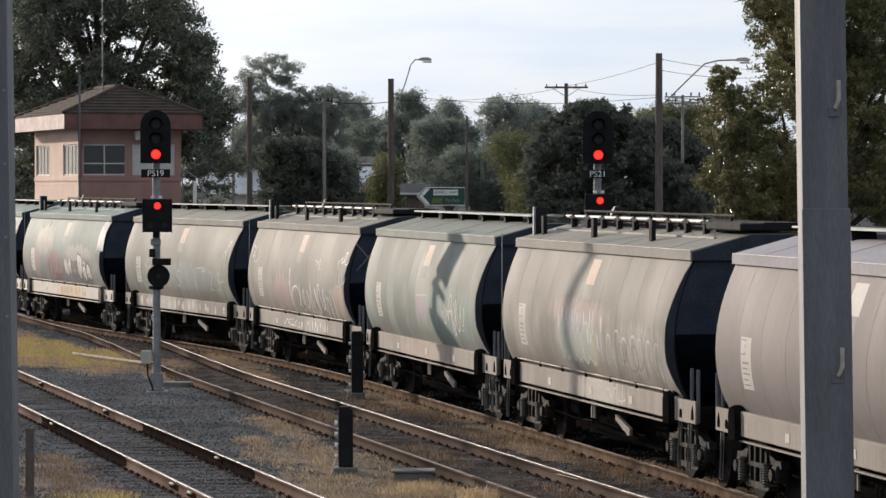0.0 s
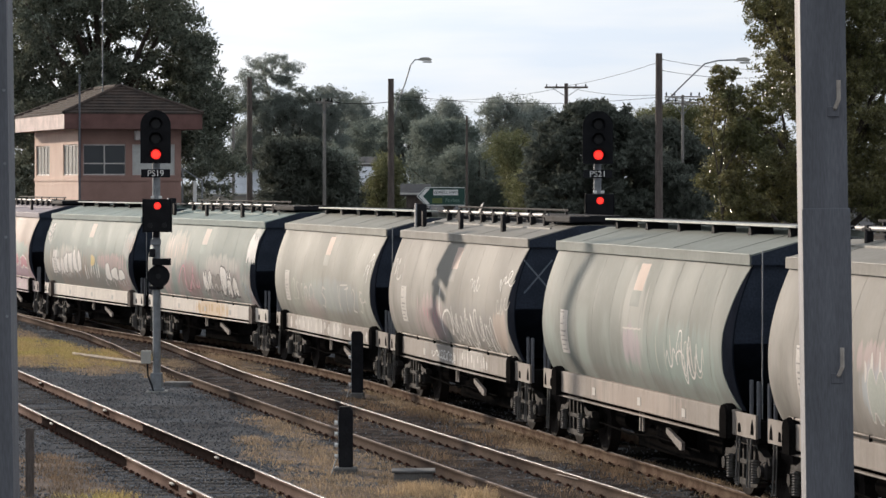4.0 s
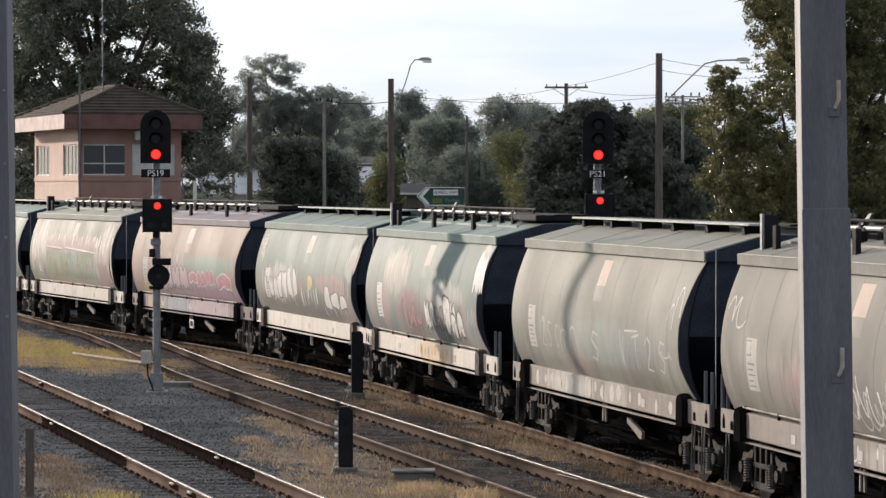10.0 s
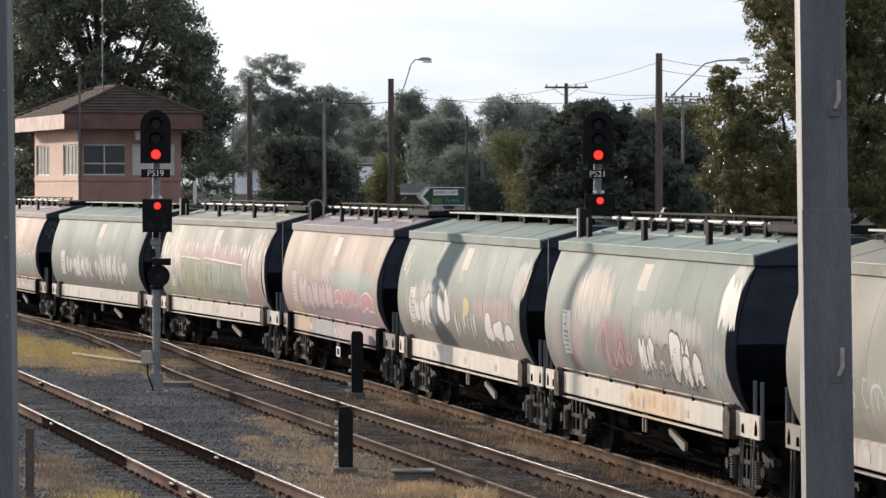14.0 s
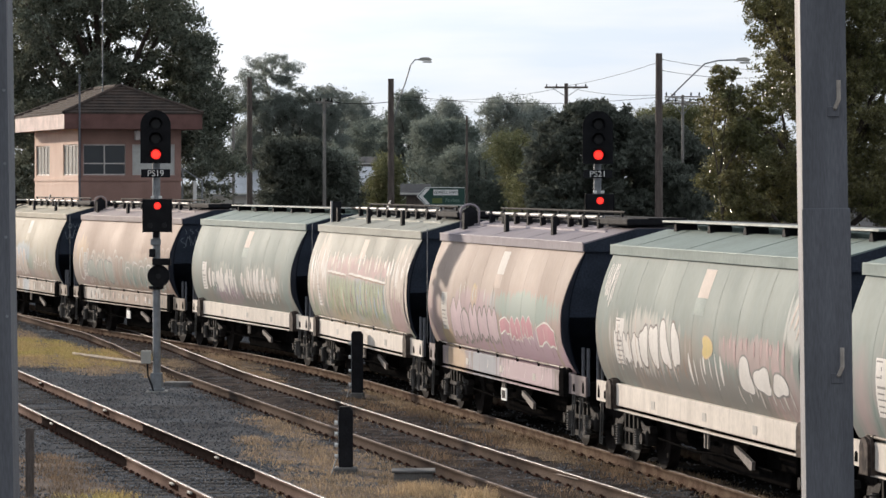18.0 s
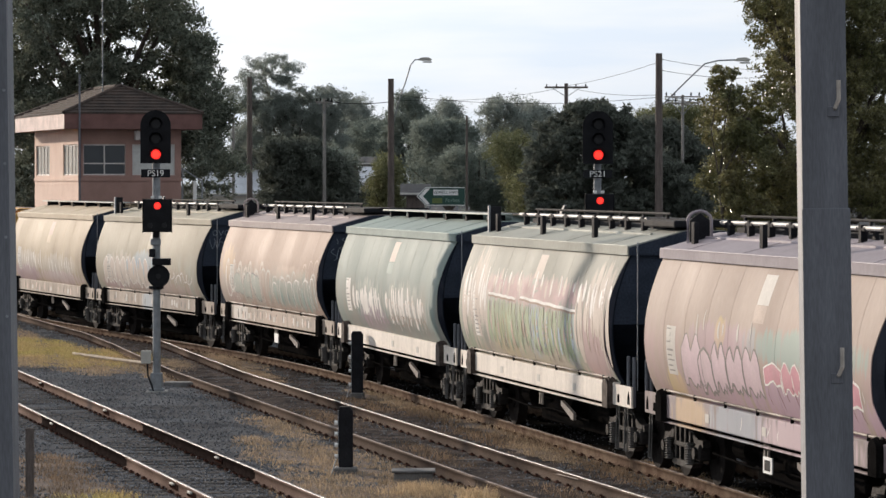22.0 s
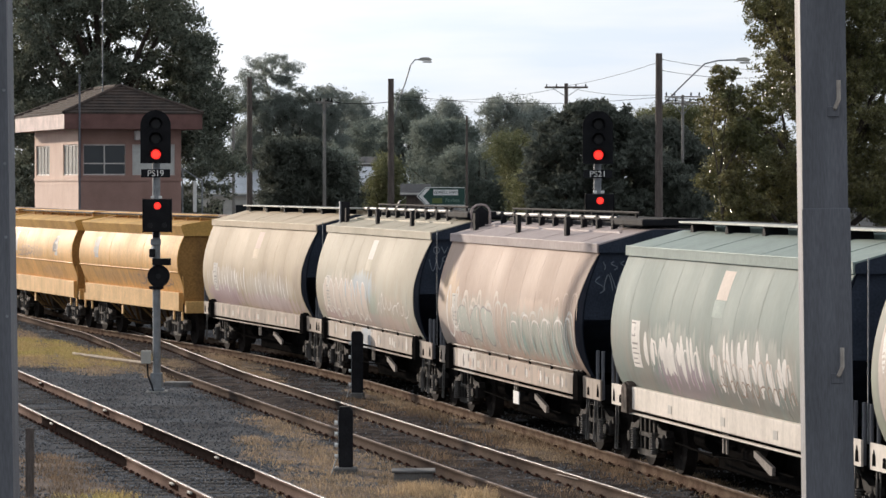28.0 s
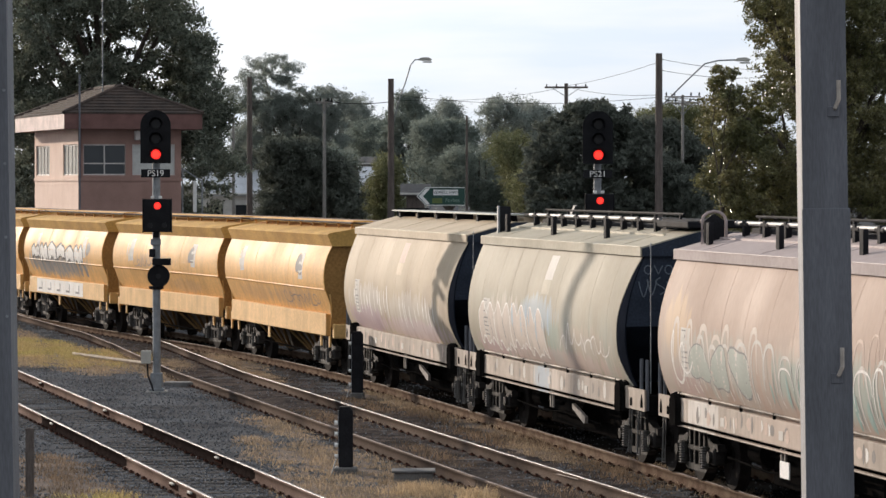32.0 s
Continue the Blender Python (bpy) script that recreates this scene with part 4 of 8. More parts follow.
SILL_CLOUDS = {1: ((1.0, 1.6, "pale", 0.5),), 3: ((-1.0, 1.6, "grey", 0.4), (2.0, 1.2, "pale", 0.5)), 4: ((-1.8, 1.6, "pale", 0.6), (1.2, 0.8, "pale", 0.4)), 5: ((1.0, 1.7, "orange", 0.7), (4.4, 0.6, "pale", 0.5)), 7: ((-3.4, 0.9, "orange", 0.6), (-1.0, 1.4, "blue", 0.45), (2.4, 2.2, "lilac", 0.7)),
               10: ((-3.6, 0.9, "white", 0.5), (0.5, 2.0, "sand", 0.4)), 11: ((-0.2, 0.6, "blue", 0.7), (0.7, 0.3, "peach", 0.7), (2.6, 1.5, "grime", 0.3)), 2: ((0.0, 2.5, "sand", 0.3),)}


def hopper(i, tint, sill, kind, art, roof_tint=None):
    """A bogie grain hopper with bulging sides; local x runs forward, -y is the side with the artwork."""
    rnd = random.Random(100 + i)
    top = thing("grain_hopper_wagon", Matrix.Identity(4), art["label"], "railway wagon", "hopper wagons of the train")
    body = mat("hopper_side_paint_" + str(i), [c * 0.94 for c in tint], 0.72, spec=0.14, color2=[c * 0.86 for c in tint], scale=0.8, fine=14, var=0.06, bump=0.03, streak=0.20,
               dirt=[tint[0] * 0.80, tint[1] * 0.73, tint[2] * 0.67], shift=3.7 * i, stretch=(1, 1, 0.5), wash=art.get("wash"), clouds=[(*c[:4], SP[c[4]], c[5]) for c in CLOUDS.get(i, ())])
    rt = roof_tint or [c * 1.10 for c in tint]
    roof = mat("hopper_roof_paint_" + str(i), rt, 0.75, spec=0.2, scale=1.2, fine=12, var=0.10, bump=0.06, shift=2.3 * i)
    beam = mat("sill_paint_" + str(i), sill, 0.75, spec=0.2, color2=[c * 0.88 for c in sill], scale=1.2, fine=14, var=0.10, bump=0.06, streak=0.22 if sill[0] > 0.6 else 0.6, dirt=(0.20, 0.165, 0.135), shift=1.9 * i, clouds=[(c[0], 1.08, c[1], 0.3, SP[c[2]], c[3]) for c in SILL_CLOUDS.get(i, ())])
    # roof paint lightened to draw the lit line along the roof's edges
    EDGE = mat("roof_edge_highlight_%d" % i, [min(0.7, c * 1.3) for c in rt], 0.65, spec=0.2, scale=3, var=0.2, bump=0.05)
    # side sheets between the seams
    cuts = [-HALF + 2 * HALF * k / 10 for k in range(11)]
    for k in range(10):
        part("side_sheet", cached("side_sheet_%d" % k, lambda: sheet(SIDE, cuts[k] + 0.0005, cuts[k + 1] - 0.0005, lip=0.0012, taper=k == 9)), body, top)
    part("far_side", cached("far_side", lambda: sheet(SIDE, -HALF, HALF, 1)), body, top)
    part("end_corner_sheet", cached("end_corner_sheet", lambda: sheet([(z, y - 0.008) for z, y in SIDE], 4.9, HALF - 0.01)), CORNER_BLACK, top, "black-painted corner of the body end")
    # inner shell behind the seams and the ends
    part("seam_backing", cached("seam_backing", lambda: slab(NEW(), [(y * 0.975, z) for y, z in ring(SIDE, 1.30)], "x", -HALF + 1.6, HALF - 1.6)), body, top, "inner shell behind the seams")
    part("roof", cached("roof_shell", lambda: roof_shell(HALF + 0.02)), roof, top)
    for sgn in (-1, 1):
        def end_sheet():
            bm = NEW()
            slab(bm, [(y * 0.985, z) for y, z in ring(SIDE, 2.18)] + [], "x", sgn * (HALF - 0.10), sgn * (HALF - 0.02))
            slab(bm, [(-1.2, 3.24), (-1.2, 3.36), (-0.3, 3.61), (0.3, 3.61), (1.2, 3.36), (1.2, 3.24)], "x", sgn * (HALF + 0.022), sgn * (HALF + 0.05))
            return bm
        part("end_sheet", cached("end_sheet_%d" % sgn, end_sheet), END_BLACK, top, "navy-black painted end wall")

        def slope_sheet():
            bm = NEW()
            a = [(sgn * (HALF - 0.08), y, 2.2) for y in (-1.42, 1.42)]
            b = [(sgn * (HALF - 1.62), y, 1.28) for y in (1.24, -1.24)]
            up = [bm.verts.new(v) for v in a + b]
            dn = [bm.verts.new((v[0] + sgn * 0.03, v[1], v[2] - 0.03)) for v in a + b]
            fs = [bm.faces.new(up), bm.faces.new(dn[::-1])] + [bm.faces.new((up[j], dn[j], dn[(j + 1) % 4], up[(j + 1) % 4])) for j in range(4)]
            bmesh.ops.recalc_face_normals(bm, faces=fs)
            return bm
        part("slope_sheet", cached("slope_sheet_%d" % sgn, slope_sheet), END_BLACK, top, "sloping black hopper end")
        # end platform, steps, grab irons
        part("headstock", cached("headstock_%d" % sgn, lambda: box(box(NEW(), sgn * 4.3, sgn * (6.12 + 0.14 * sgn), -0.28, 0.28, 0.78, 1.10, 0.02), sgn * (6.1 + 0.2 * sgn), sgn * (6.24 + 0.2 * sgn), -1.3, 1.3, 0.86, 1.18, 0.02)), BOGIE_DARK, top)

        def step_plate(sy):
            bm = NEW()
            x0, x1 = sorted(((5.50, 6.50) if sgn > 0 else (-5.34, -6.08)))
            slab(bm, [(x0, 0.94), (x1, 0.94), (x1, 1.26), (x0, 1.26)], "y", sy * 1.36, sy * 1.33)
            return bm
        for sy in (-1, 1):
            part("step_plate", cached("step_plate_%d_%d" % (sgn, sy), lambda: step_plate(sy)), beam, top)
        # plate stays whole; dark patches on it stand for shaded cut-outs
        for hx in ((6.34, 5.72) if sgn > 0 else (5.93, 5.52)):
            part("step_hole", cached("step_hole_%d_%d" % (sgn, int(hx * 100)), lambda: slab(NEW(), [(sgn * (hx - 0.065), 0.99), (sgn * (hx + 0.065), 0.99), (sgn * (hx + 0.055), 1.10), (sgn * hx, 1.19 if hx > 5.9 else 1.12), (sgn * (hx - 0.055), 1.10)], "y", -1.366, -1.355)), BOGIE_DARK, top, "dark patch standing for the shade of a cut-out in the step plate")

        def pocket():
            bm = NEW()
            c = 5.20 if sgn > 0 else 4.95
            pts = [(sgn * (c - 0.21), 0.88), (sgn * (c + 0.21), 0.88), (sgn * (c + 0.21), 1.22)] + [(sgn * (c + 0.21 * math.cos(a)), 1.20 + 0.15 * math.sin(a)) for a in (0.4, 0.9, 1.57, 2.2, 2.7)] + [(sgn * (c - 0.21), 1.22)]
            slab(bm, pts, "y", -1.41, -1.30)
            slab(bm, [(c * sgn + 0.8 * (x - c * sgn), 0.03 + 0.965 * z) for x, z in pts], "y", -1.45, -1.409)
            return bm
        part("jacking_bracket", cached("jacking_bracket_%d" % sgn, pocket), BRACKET_BROWN if sill[0] > 0.6 else BOGIE_DARK, top, "arched bracket at the end of the sill")

        def grabs(xx):
            bm = NEW()
            pipe(bm, [(sgn * xx, -1.30, 0.95), (sgn * xx, -1.30, 1.71)], 0.028, 8)
            return bm
        for xx in ((6.10, 6.44) if sgn > 0 else (5.93, 6.22)):
            part("grab_post", cached("grab_post_%d_%d" % (sgn, int(xx * 100)), lambda: grabs(xx)), POST_GREY, top, "grey steel grab post")
        for sx in ((5.55, 6.08) if sgn > 0 else (5.86,)):
            part("step_iron", cached("step_iron_%d" % int(sgn * sx * 100), lambda: pipe(NEW(), [(sgn * sx - 0.07, -1.32, 0.92), (sgn * sx - 0.07, -1.34, 0.27), (sgn * sx + 0.07, -1.34, 0.27), (sgn * sx + 0.07, -1.32, 0.92)], 0.014)), SPRING, top, "narrow steel step loop")
        part("coupler", cached("coupler_%d" % sgn, lambda: box(box(NEW(), sgn * (6.2 + 0.17 * sgn), sgn * (6.66 + 0.17 * sgn), -0.09, 0.09, 0.80, 1.0, 0.02), sgn * (6.34 + 0.17 * sgn), sgn * (6.63 + 0.17 * sgn), -0.17, 0.17, 0.75, 1.05, 0.04)), BOGIE_STEEL, top)
        part("brake_hose", cached("brake_hose_%d" % sgn, lambda: pipe(NEW(), [(6.1 * sgn + 0.2, -0.35, 0.85), (6.3 * sgn + 0.2, -0.38, 0.70), (6.45 * sgn + 0.2, -0.36, 0.45), (6.68 * sgn + 0.2, -0.32, 0.42)], 0.03)), BLACK, top)
        bogie(top, 5.13 if sgn > 0 else -4.90, WHEELS)
    if i in (2, 4, 6, 8, 9, 11, 12):
        part("ladder_rail", cached("ladder_rail", lambda: pipe(NEW(), [(HALF + 0.62, -1.22, 1.2), (HALF + 0.62, -1.22, 3.45)], 0.009)), GALV, top, "thin upright handrail")
    if kind == 2:
        part("end_handrail", cached("end_handrail", lambda: pipe(NEW(), [(-6.06, -1.30, 1.15), (-6.06, -1.30, 1.80), (-6.0, -1.30, 1.93), (-5.88, -1.30, 1.98), (-5.78, -1.30, 1.93)], 0.016)), BOGIE_STEEL, top, "bent dark handrail at the trailing end")
    # sills
    part("side_sill", cached("side_sill", lambda: box(NEW(), -5.34, 5.50, -1.37, -1.27, 0.935, 1.275, 0.012)), beam, top, art.get("sill_label", ""))
    part("sill_flange", cached("sill_flange", lambda: box(NEW(), -4.95, 4.95, -1.375, -1.30, 0.862, 0.886, 0.006)), beam, top)
    part("far_sill", cached("far_sill", lambda: box(NEW(), -6.1, 6.1, 1.27, 1.37, 0.92, 1.275, 0.012)), beam, top)
    part("centre_sill", cached("centre_sill", lambda: box(NEW(), -6.1, 6.1, -0.2, 0.2, 0.72, 1.06, 0.02)), BOGIE_DARK, top)
    part("floor_plate", cached("floor_plate", lambda: box(NEW(), -5.9, 5.9, -1.26, 1.26, 1.05, 1.10)), BOGIE_DARK, top)
    if kind != 2:
        part("sill_rail", cached("sill_rail", lambda: pipe(NEW(), [(-5.1, -1.36, 1.335), (5.3, -1.36, 1.335)], 0.018, 8)), SILL_PIPE, top, "thin pipe along the sill")
    for k in range(7 if kind != 2 else 0):
        q = part("rail_bracket", cached("rail_bracket", lambda: box(NEW(), -0.025, 0.025, -1.378, -1.342, 1.27, 1.356, 0.005)), BOGIE_DARK, top)
        q.matrix_basis = pose(-4.8 + 1.6 * k, 0, 0)
    # discharge hoppers and brake gear
    for hx in (-1.7, 1.7):
        def chute():
            bm = NEW()
            up = [bm.verts.new((hx + sx * 1.55, sy * 0.98, 1.08)) for sx, sy in ((-1, -1), (1, -1), (1, 1), (-1, 1))]
            dn = [bm.verts.new((hx + sx * 0.45, sy * 0.55, 0.30)) for sx, sy in ((-1, -1), (1, -1), (1, 1), (-1, 1))]
            fs = [bm.faces.new(up), bm.faces.new(dn[::-1])] + [bm.faces.new((up[j], dn[j], dn[(j + 1) % 4], up[(j + 1) % 4])) for j in range(4)]
            bmesh.ops.recalc_face_normals(bm, faces=fs)
            return bm
        part("discharge_chute", cached("chute_%d" % int(hx * 10), chute), BOGIE_DARK, top)
    # black boxes added between the bogies in place of deep shade
    part("door_gear_frame", cached("door_gear_frame", lambda: box(box(NEW(), -2.9, 2.9, -0.80, 0.80, 0.45, 0.98, 0.02), -2.3, 2.3, -0.7, 0.7, 0.22, 0.45, 0.02)), BOGIE_DARK, top, "black boxes added to fill the shade under the body")
    part("brake_cylinder", cached("brake_cylinder", lambda: rod(rod(NEW(), (-2.5, -0.85, 0.66), (-1.9, -0.85, 0.66), 0.17, 14), (-1.9, -0.85, 0.66), (-0.9, -0.85, 0.62), 0.03, 6)), BOGIE_DARK, top)
    part("air_reservoir", cached("air_reservoir", lambda: rod(NEW(), (0.3, -0.9, 0.62), (1.5, -0.9, 0.62), 0.20, 14)), BOGIE_DARK, top)
    part("brake_lever", cached("brake_lever", lambda: slab(NEW(), [(1.45, 0.76), (1.55, 0.75), (2.34, 0.60), (2.32, 0.49), (2.22, 0.49), (1.46, 0.68)], "y", -1.25, -1.20)), DUSTY_PLATE, top, "pale dusty plate of the brake lever")
    for bx in (0.03, 0.20):
        part("hanger", cached("hanger_%d" % int(bx * 100), lambda: box(NEW(), bx - 0.028, bx + 0.028, -1.28, -1.25, 0.62, 0.90, 0.005)), DUSTY_PLATE, top)
    part("brake_pipe", cached("brake_pipe", lambda: pipe(NEW(), [(-3.0, -1.15, 0.55), (-1.0, -1.15, 0.50), (0.4, -1.15, 0.56), (3.0, -1.15, 0.52)], 0.016)), BOGIE_DARK, top)
    for lx, lz in ((-2.5, 1.06), (0.35, 1.07), (2.9, 1.06)):
        part("sill_label", cached("sill_label_%d" % int(lx * 10), lambda: box(NEW(), lx - 0.10, lx + 0.10, -1.376, -1.371, lz - 0.05, lz + 0.07)), spray("pale", SP["pale"]), top, "small white stencil patch")

    # marking panel and the repainted strip
    def panel(x0, x1, z0, z1):
        bm = NEW()
        zz = [z0] + [z for z, y in SIDE if z0 < z < z1] + [z1]
        for za, zb in zip(zz, zz[1:]):
            vs = [bm.verts.new(surface(SIDE, x, z, 0.0012)) for x, z in ((x0, za), (x1, za), (x1, zb), (x0, zb))]
            bm.faces.new(vs)
        return bm
    part("marking_board", cached("marking_board", lambda: panel(-4.42, -3.92, 1.60, 2.30)), spray("white" if sill[0] > 0.6 else "pale", SP["white" if sill[0] > 0.6 else "pale"]), top, "pale board of small stencilled markings")

    def bars():
        bm = NEW()
        for x0, x1, z0, z1 in ((-4.39, -4.36, 2.06, 2.27), (-4.39, -4.16, 2.25, 2.27), (-4.39, -4.20, 2.06, 2.08), (-4.22, -4.18, 2.06, 2.20), (-4.36, -4.04, 1.94, 1.97), (-4.36, -4.10, 1.87, 1.89), (-4.36, -4.00, 1.80, 1.82), (-4.36, -4.12, 1.72, 1.74), (-4.36, -4.06, 1.65, 1.67)):
            bm.faces.new([bm.verts.new(surface(SIDE, x, z, 0.0022)) for x, z in ((x0, z0), (x1, z0), (x1, z1), (x0, z1))])
        return bm
    part("marking_bar", cached("marking_bar", bars), spray("stencil", (0.30, 0.28, 0.26)), top)
    if i != 10:
        part("repaint_tail", cached("repaint_tail", lambda: panel(-0.06, 0.48, 2.50, 2.735)), mat("hopper_patch_%d" % i, [min(0.8, c * 1.13) for c in tint], 0.75, spec=0.18, scale=2, var=0.15, bump=0.03), top)
        part("repaint_patch", cached("repaint_patch", lambda: panel(-0.02, 0.52, 2.74, 3.14)), spray(art.get("patch", "pale"), SP[art.get("patch", "pale")]), top, "paler repainted rectangle")

    # roof gear
    if kind == 2:
        part("roof_walkway", cached("roof_walkway", lambda: box(NEW(), -5.45, 5.35, -0.46, -0.02, 3.735, 3.765, 0.006)), PLANK, top, "pale metal walkway plank")
        for k in range(6):
            q = part("walkway_bracket", cached("walkway_bracket", lambda: slab(NEW(), [(-0.09, 3.60), (0.09, 3.60), (0.03, 3.735), (-0.03, 3.735)], "y", -0.40, -0.06)), BLACK, top)
            q.matrix_basis = pose(-4.9 + 1.95 * k, 0, 0)
        part("far_walkway", cached("far_walkway", lambda: box(NEW(), -5.5, 5.7, 0.05, 0.55, 3.73, 3.76, 0.006)), BLACK, top)
        part("roof_hatch", cached("roof_hatch2", lambda: box(NEW(), -5.2, 5.2, 0.0, 0.62, 3.60, 3.70, 0.02)), roof, top)
    else:
        for k, px in enumerate((-4.95, -1.35, 2.35)):
            q = part("roof_post", cached("roof_post", lambda: box(NEW(), -0.085, 0.085, -0.93, -0.86, 3.42, 3.78, 0.008)), BLACK, top)
            q.matrix_basis = pose(px, 0, 0)
        part("hatch_coaming", cached("hatch_coaming", lambda: box(NEW(), -5.35, 4.9, -0.64, -0.60, 3.52, 3.565, 0.005)), EDGE, top, "pale strip along the hatch opening")
        part("roof_pipe", cached("roof_pipe", lambda: pipe(NEW(), [(-5.2, -0.42, 3.77), (3.9, -0.42, 3.77)], 0.034, 10)), PIPE_SHINE, top, "shiny operating pipe above the roof")
        part("top_rail", cached("top_rail", lambda: pipe(NEW(), [(-5.2, -0.12, 3.86), (4.2, -0.12, 3.86)], 0.022, 6)), BLACK, top)
        for k in range(7):
            q = part("rail_stay", cached("rail_stay", lambda: box(NEW(), -0.03, 0.03, -0.14, -0.10, 3.60, 3.86, 0.004)), BLACK, top)
            q.matrix_basis = pose(-5.0 + 1.5 * k, 0, 0)
        for k in range(9):
            q = part("pipe_clamp", cached("pipe_clamp", lambda: box(box(NEW(), -0.20, 0.20, -0.463, -0.38, 3.726, 3.785, 0.015), -0.06, 0.06, -0.465, -0.375, 3.56, 3.815, 0.008)), BLACK, top)
            q.matrix_basis = pose(-4.7 + 1.05 * k, 0, 0)
        for k in range(5):
            q = part("hatch_arm", cached("hatch_arm", lambda: slab(NEW(), [(-0.12, 3.58), (0.12, 3.58), (0.05, 3.75), (-0.05, 3.75)], "y", -0.30, -0.26)), BLACK, top)
            q.matrix_basis = pose(-4.3 + 2.0 * k, 0, 0)
        part("far_walkway", cached("far_walkway1", lambda: box(box(NEW(), -5.5, 5.8, -0.15, 0.50, 3.75, 3.78, 0.006), 3.95, 5.8, -0.5, 0.5, 3.66, 3.77, 0.02)), BLACK, top, "dark roof walkway")
        part("roof_hatch", cached("roof_hatch1", lambda: box(NEW(), -5.2, 4.2, -0.2, 0.55, 3.60, 3.70, 0.02)), BLACK, top)
        if kind == 3:
            def hoop():
                bm = NEW()
                arc = [(-0.90, 3.45), (-0.90, 3.80)] + [(-0.72 - 0.18 * math.cos(a), 3.80 + 0.14 * math.sin(a)) for a in (0.5, 1.0, 1.57, 2.1, 2.64)] + [(-0.54, 3.80), (-0.54, 3.50)]
                pipe(bm, [(-5.35, y, z) for y, z in arc], 0.024, 6)
                return bm
            part("hoop_plate", cached("hoop_plate", lambda: slab(NEW(), [(-0.87, 3.47), (-0.87, 3.80), (-0.72, 3.91), (-0.57, 3.80), (-0.57, 3.52)], "x", -5.37, -5.33)), BLACK, top, "dark plate inside the hoop")
            part("end_hoop", cached("end_hoop", hoop), roof, top, "rounded guard hoop on the roof end")
        else:
            part("end_guard", cached("end_guard", lambda: box(NEW(), -5.42, -5.36, -0.95, -0.75, 3.45, 3.92, 0.01)), BLACK, top, "upright guard plate on the roof end")
            part("guard_edge", cached("guard_edge", lambda: box(NEW(), -5.44, -5.34, -0.99, -0.955, 3.44, 3.93, 0.006)), GALV, top, "pale edge of the guard plate")
            part("guard_tail", cached("guard_tail", lambda: slab(NEW(), [(-4.4, 3.78), (-4.0, 3.95), (-3.9, 3.94), (-4.2, 3.77)], "y", 0.1, 0.14)), PIPE_SHINE, top)
    part("roof_lip", cached("roof_lip", lambda: pipe(NEW(), [(-HALF, -1.215, 3.380), (HALF, -1.215, 3.380)], 0.012, 6)), EDGE, top, "roof edge lip, painted lighter as a highlight")
    for k in range(4):
        q = part("roof_seam", cached("roof_seam", lambda: slab(NEW(), [(-1.175, 3.388), (-1.175, 3.396), (-0.33, 3.624), (-0.33, 3.615)], "x", -0.025, 0.025)), roof, top)
        q.matrix_basis = pose(-4.3 + 2.9 * k, 0, 0)
    # artwork
    artwork(top, SIDE, rnd, PAINT.get(i, ()))
    if kind == 3:
        pl = part("placard", cached("placard", lambda: box(NEW(), 0.08, 0.50, -1.31, -1.29, 0.52, 0.74, 0.004)), WHITE, top, "white-rimmed placard hung under the sill")
        if i == 7:
            part("placard_face", cached("placard_face", lambda: box(NEW(), 0.16, 0.42, -1.316, -1.311, 0.56, 0.70)), BLACK, pl)
    artwork(top, FLAT, rnd, SILLS.get(i, ()))
    if art.get("cross"):
        bm = NEW()
        for a, b in (((-1.28, 2.45), (-0.78, 3.02)), ((-0.78, 2.45), (-1.28, 3.02)), ((-0.70, 2.44), (-0.66, 2.95)), ((-0.66, 2.95), (-0.78, 2.86))):
            d = Vector((b[0] - a[0], b[1] - a[1])).normalized() * 0.014
            slab(bm, [(a[0] - d.y, a[1] + d.x), (a[0] + d.y, a[1] - d.x), (b[0] + d.y, b[1] - d.x), (b[0] - d.y, b[1] + d.x)], "x", HALF - 0.018, HALF - 0.012)
        part("end_mark", bm, spray("dim_chalk", (0.15, 0.18, 0.22)), top, "faded crossed chalk mark on the end")
    if art.get("end_tag"):
        for k in range(8):
            pts = loop_stroke(rnd, -1.16 + 0.16 * k, 2.97, 0.13, 0.13) if k < 3 else loop_stroke(rnd, -1.26 + 0.13 * (k - 3), 2.60 + 0.03 * (k % 3), 0.19, 0.26)
            part("end_scrawl", pipe(NEW(), [(HALF - 0.014, y, z) for y, z in pts], 0.009, 4), spray("dim_chalk", (0.21, 0.26, 0.32)), top, "pale scrawl stroke on the dark end")
    return top


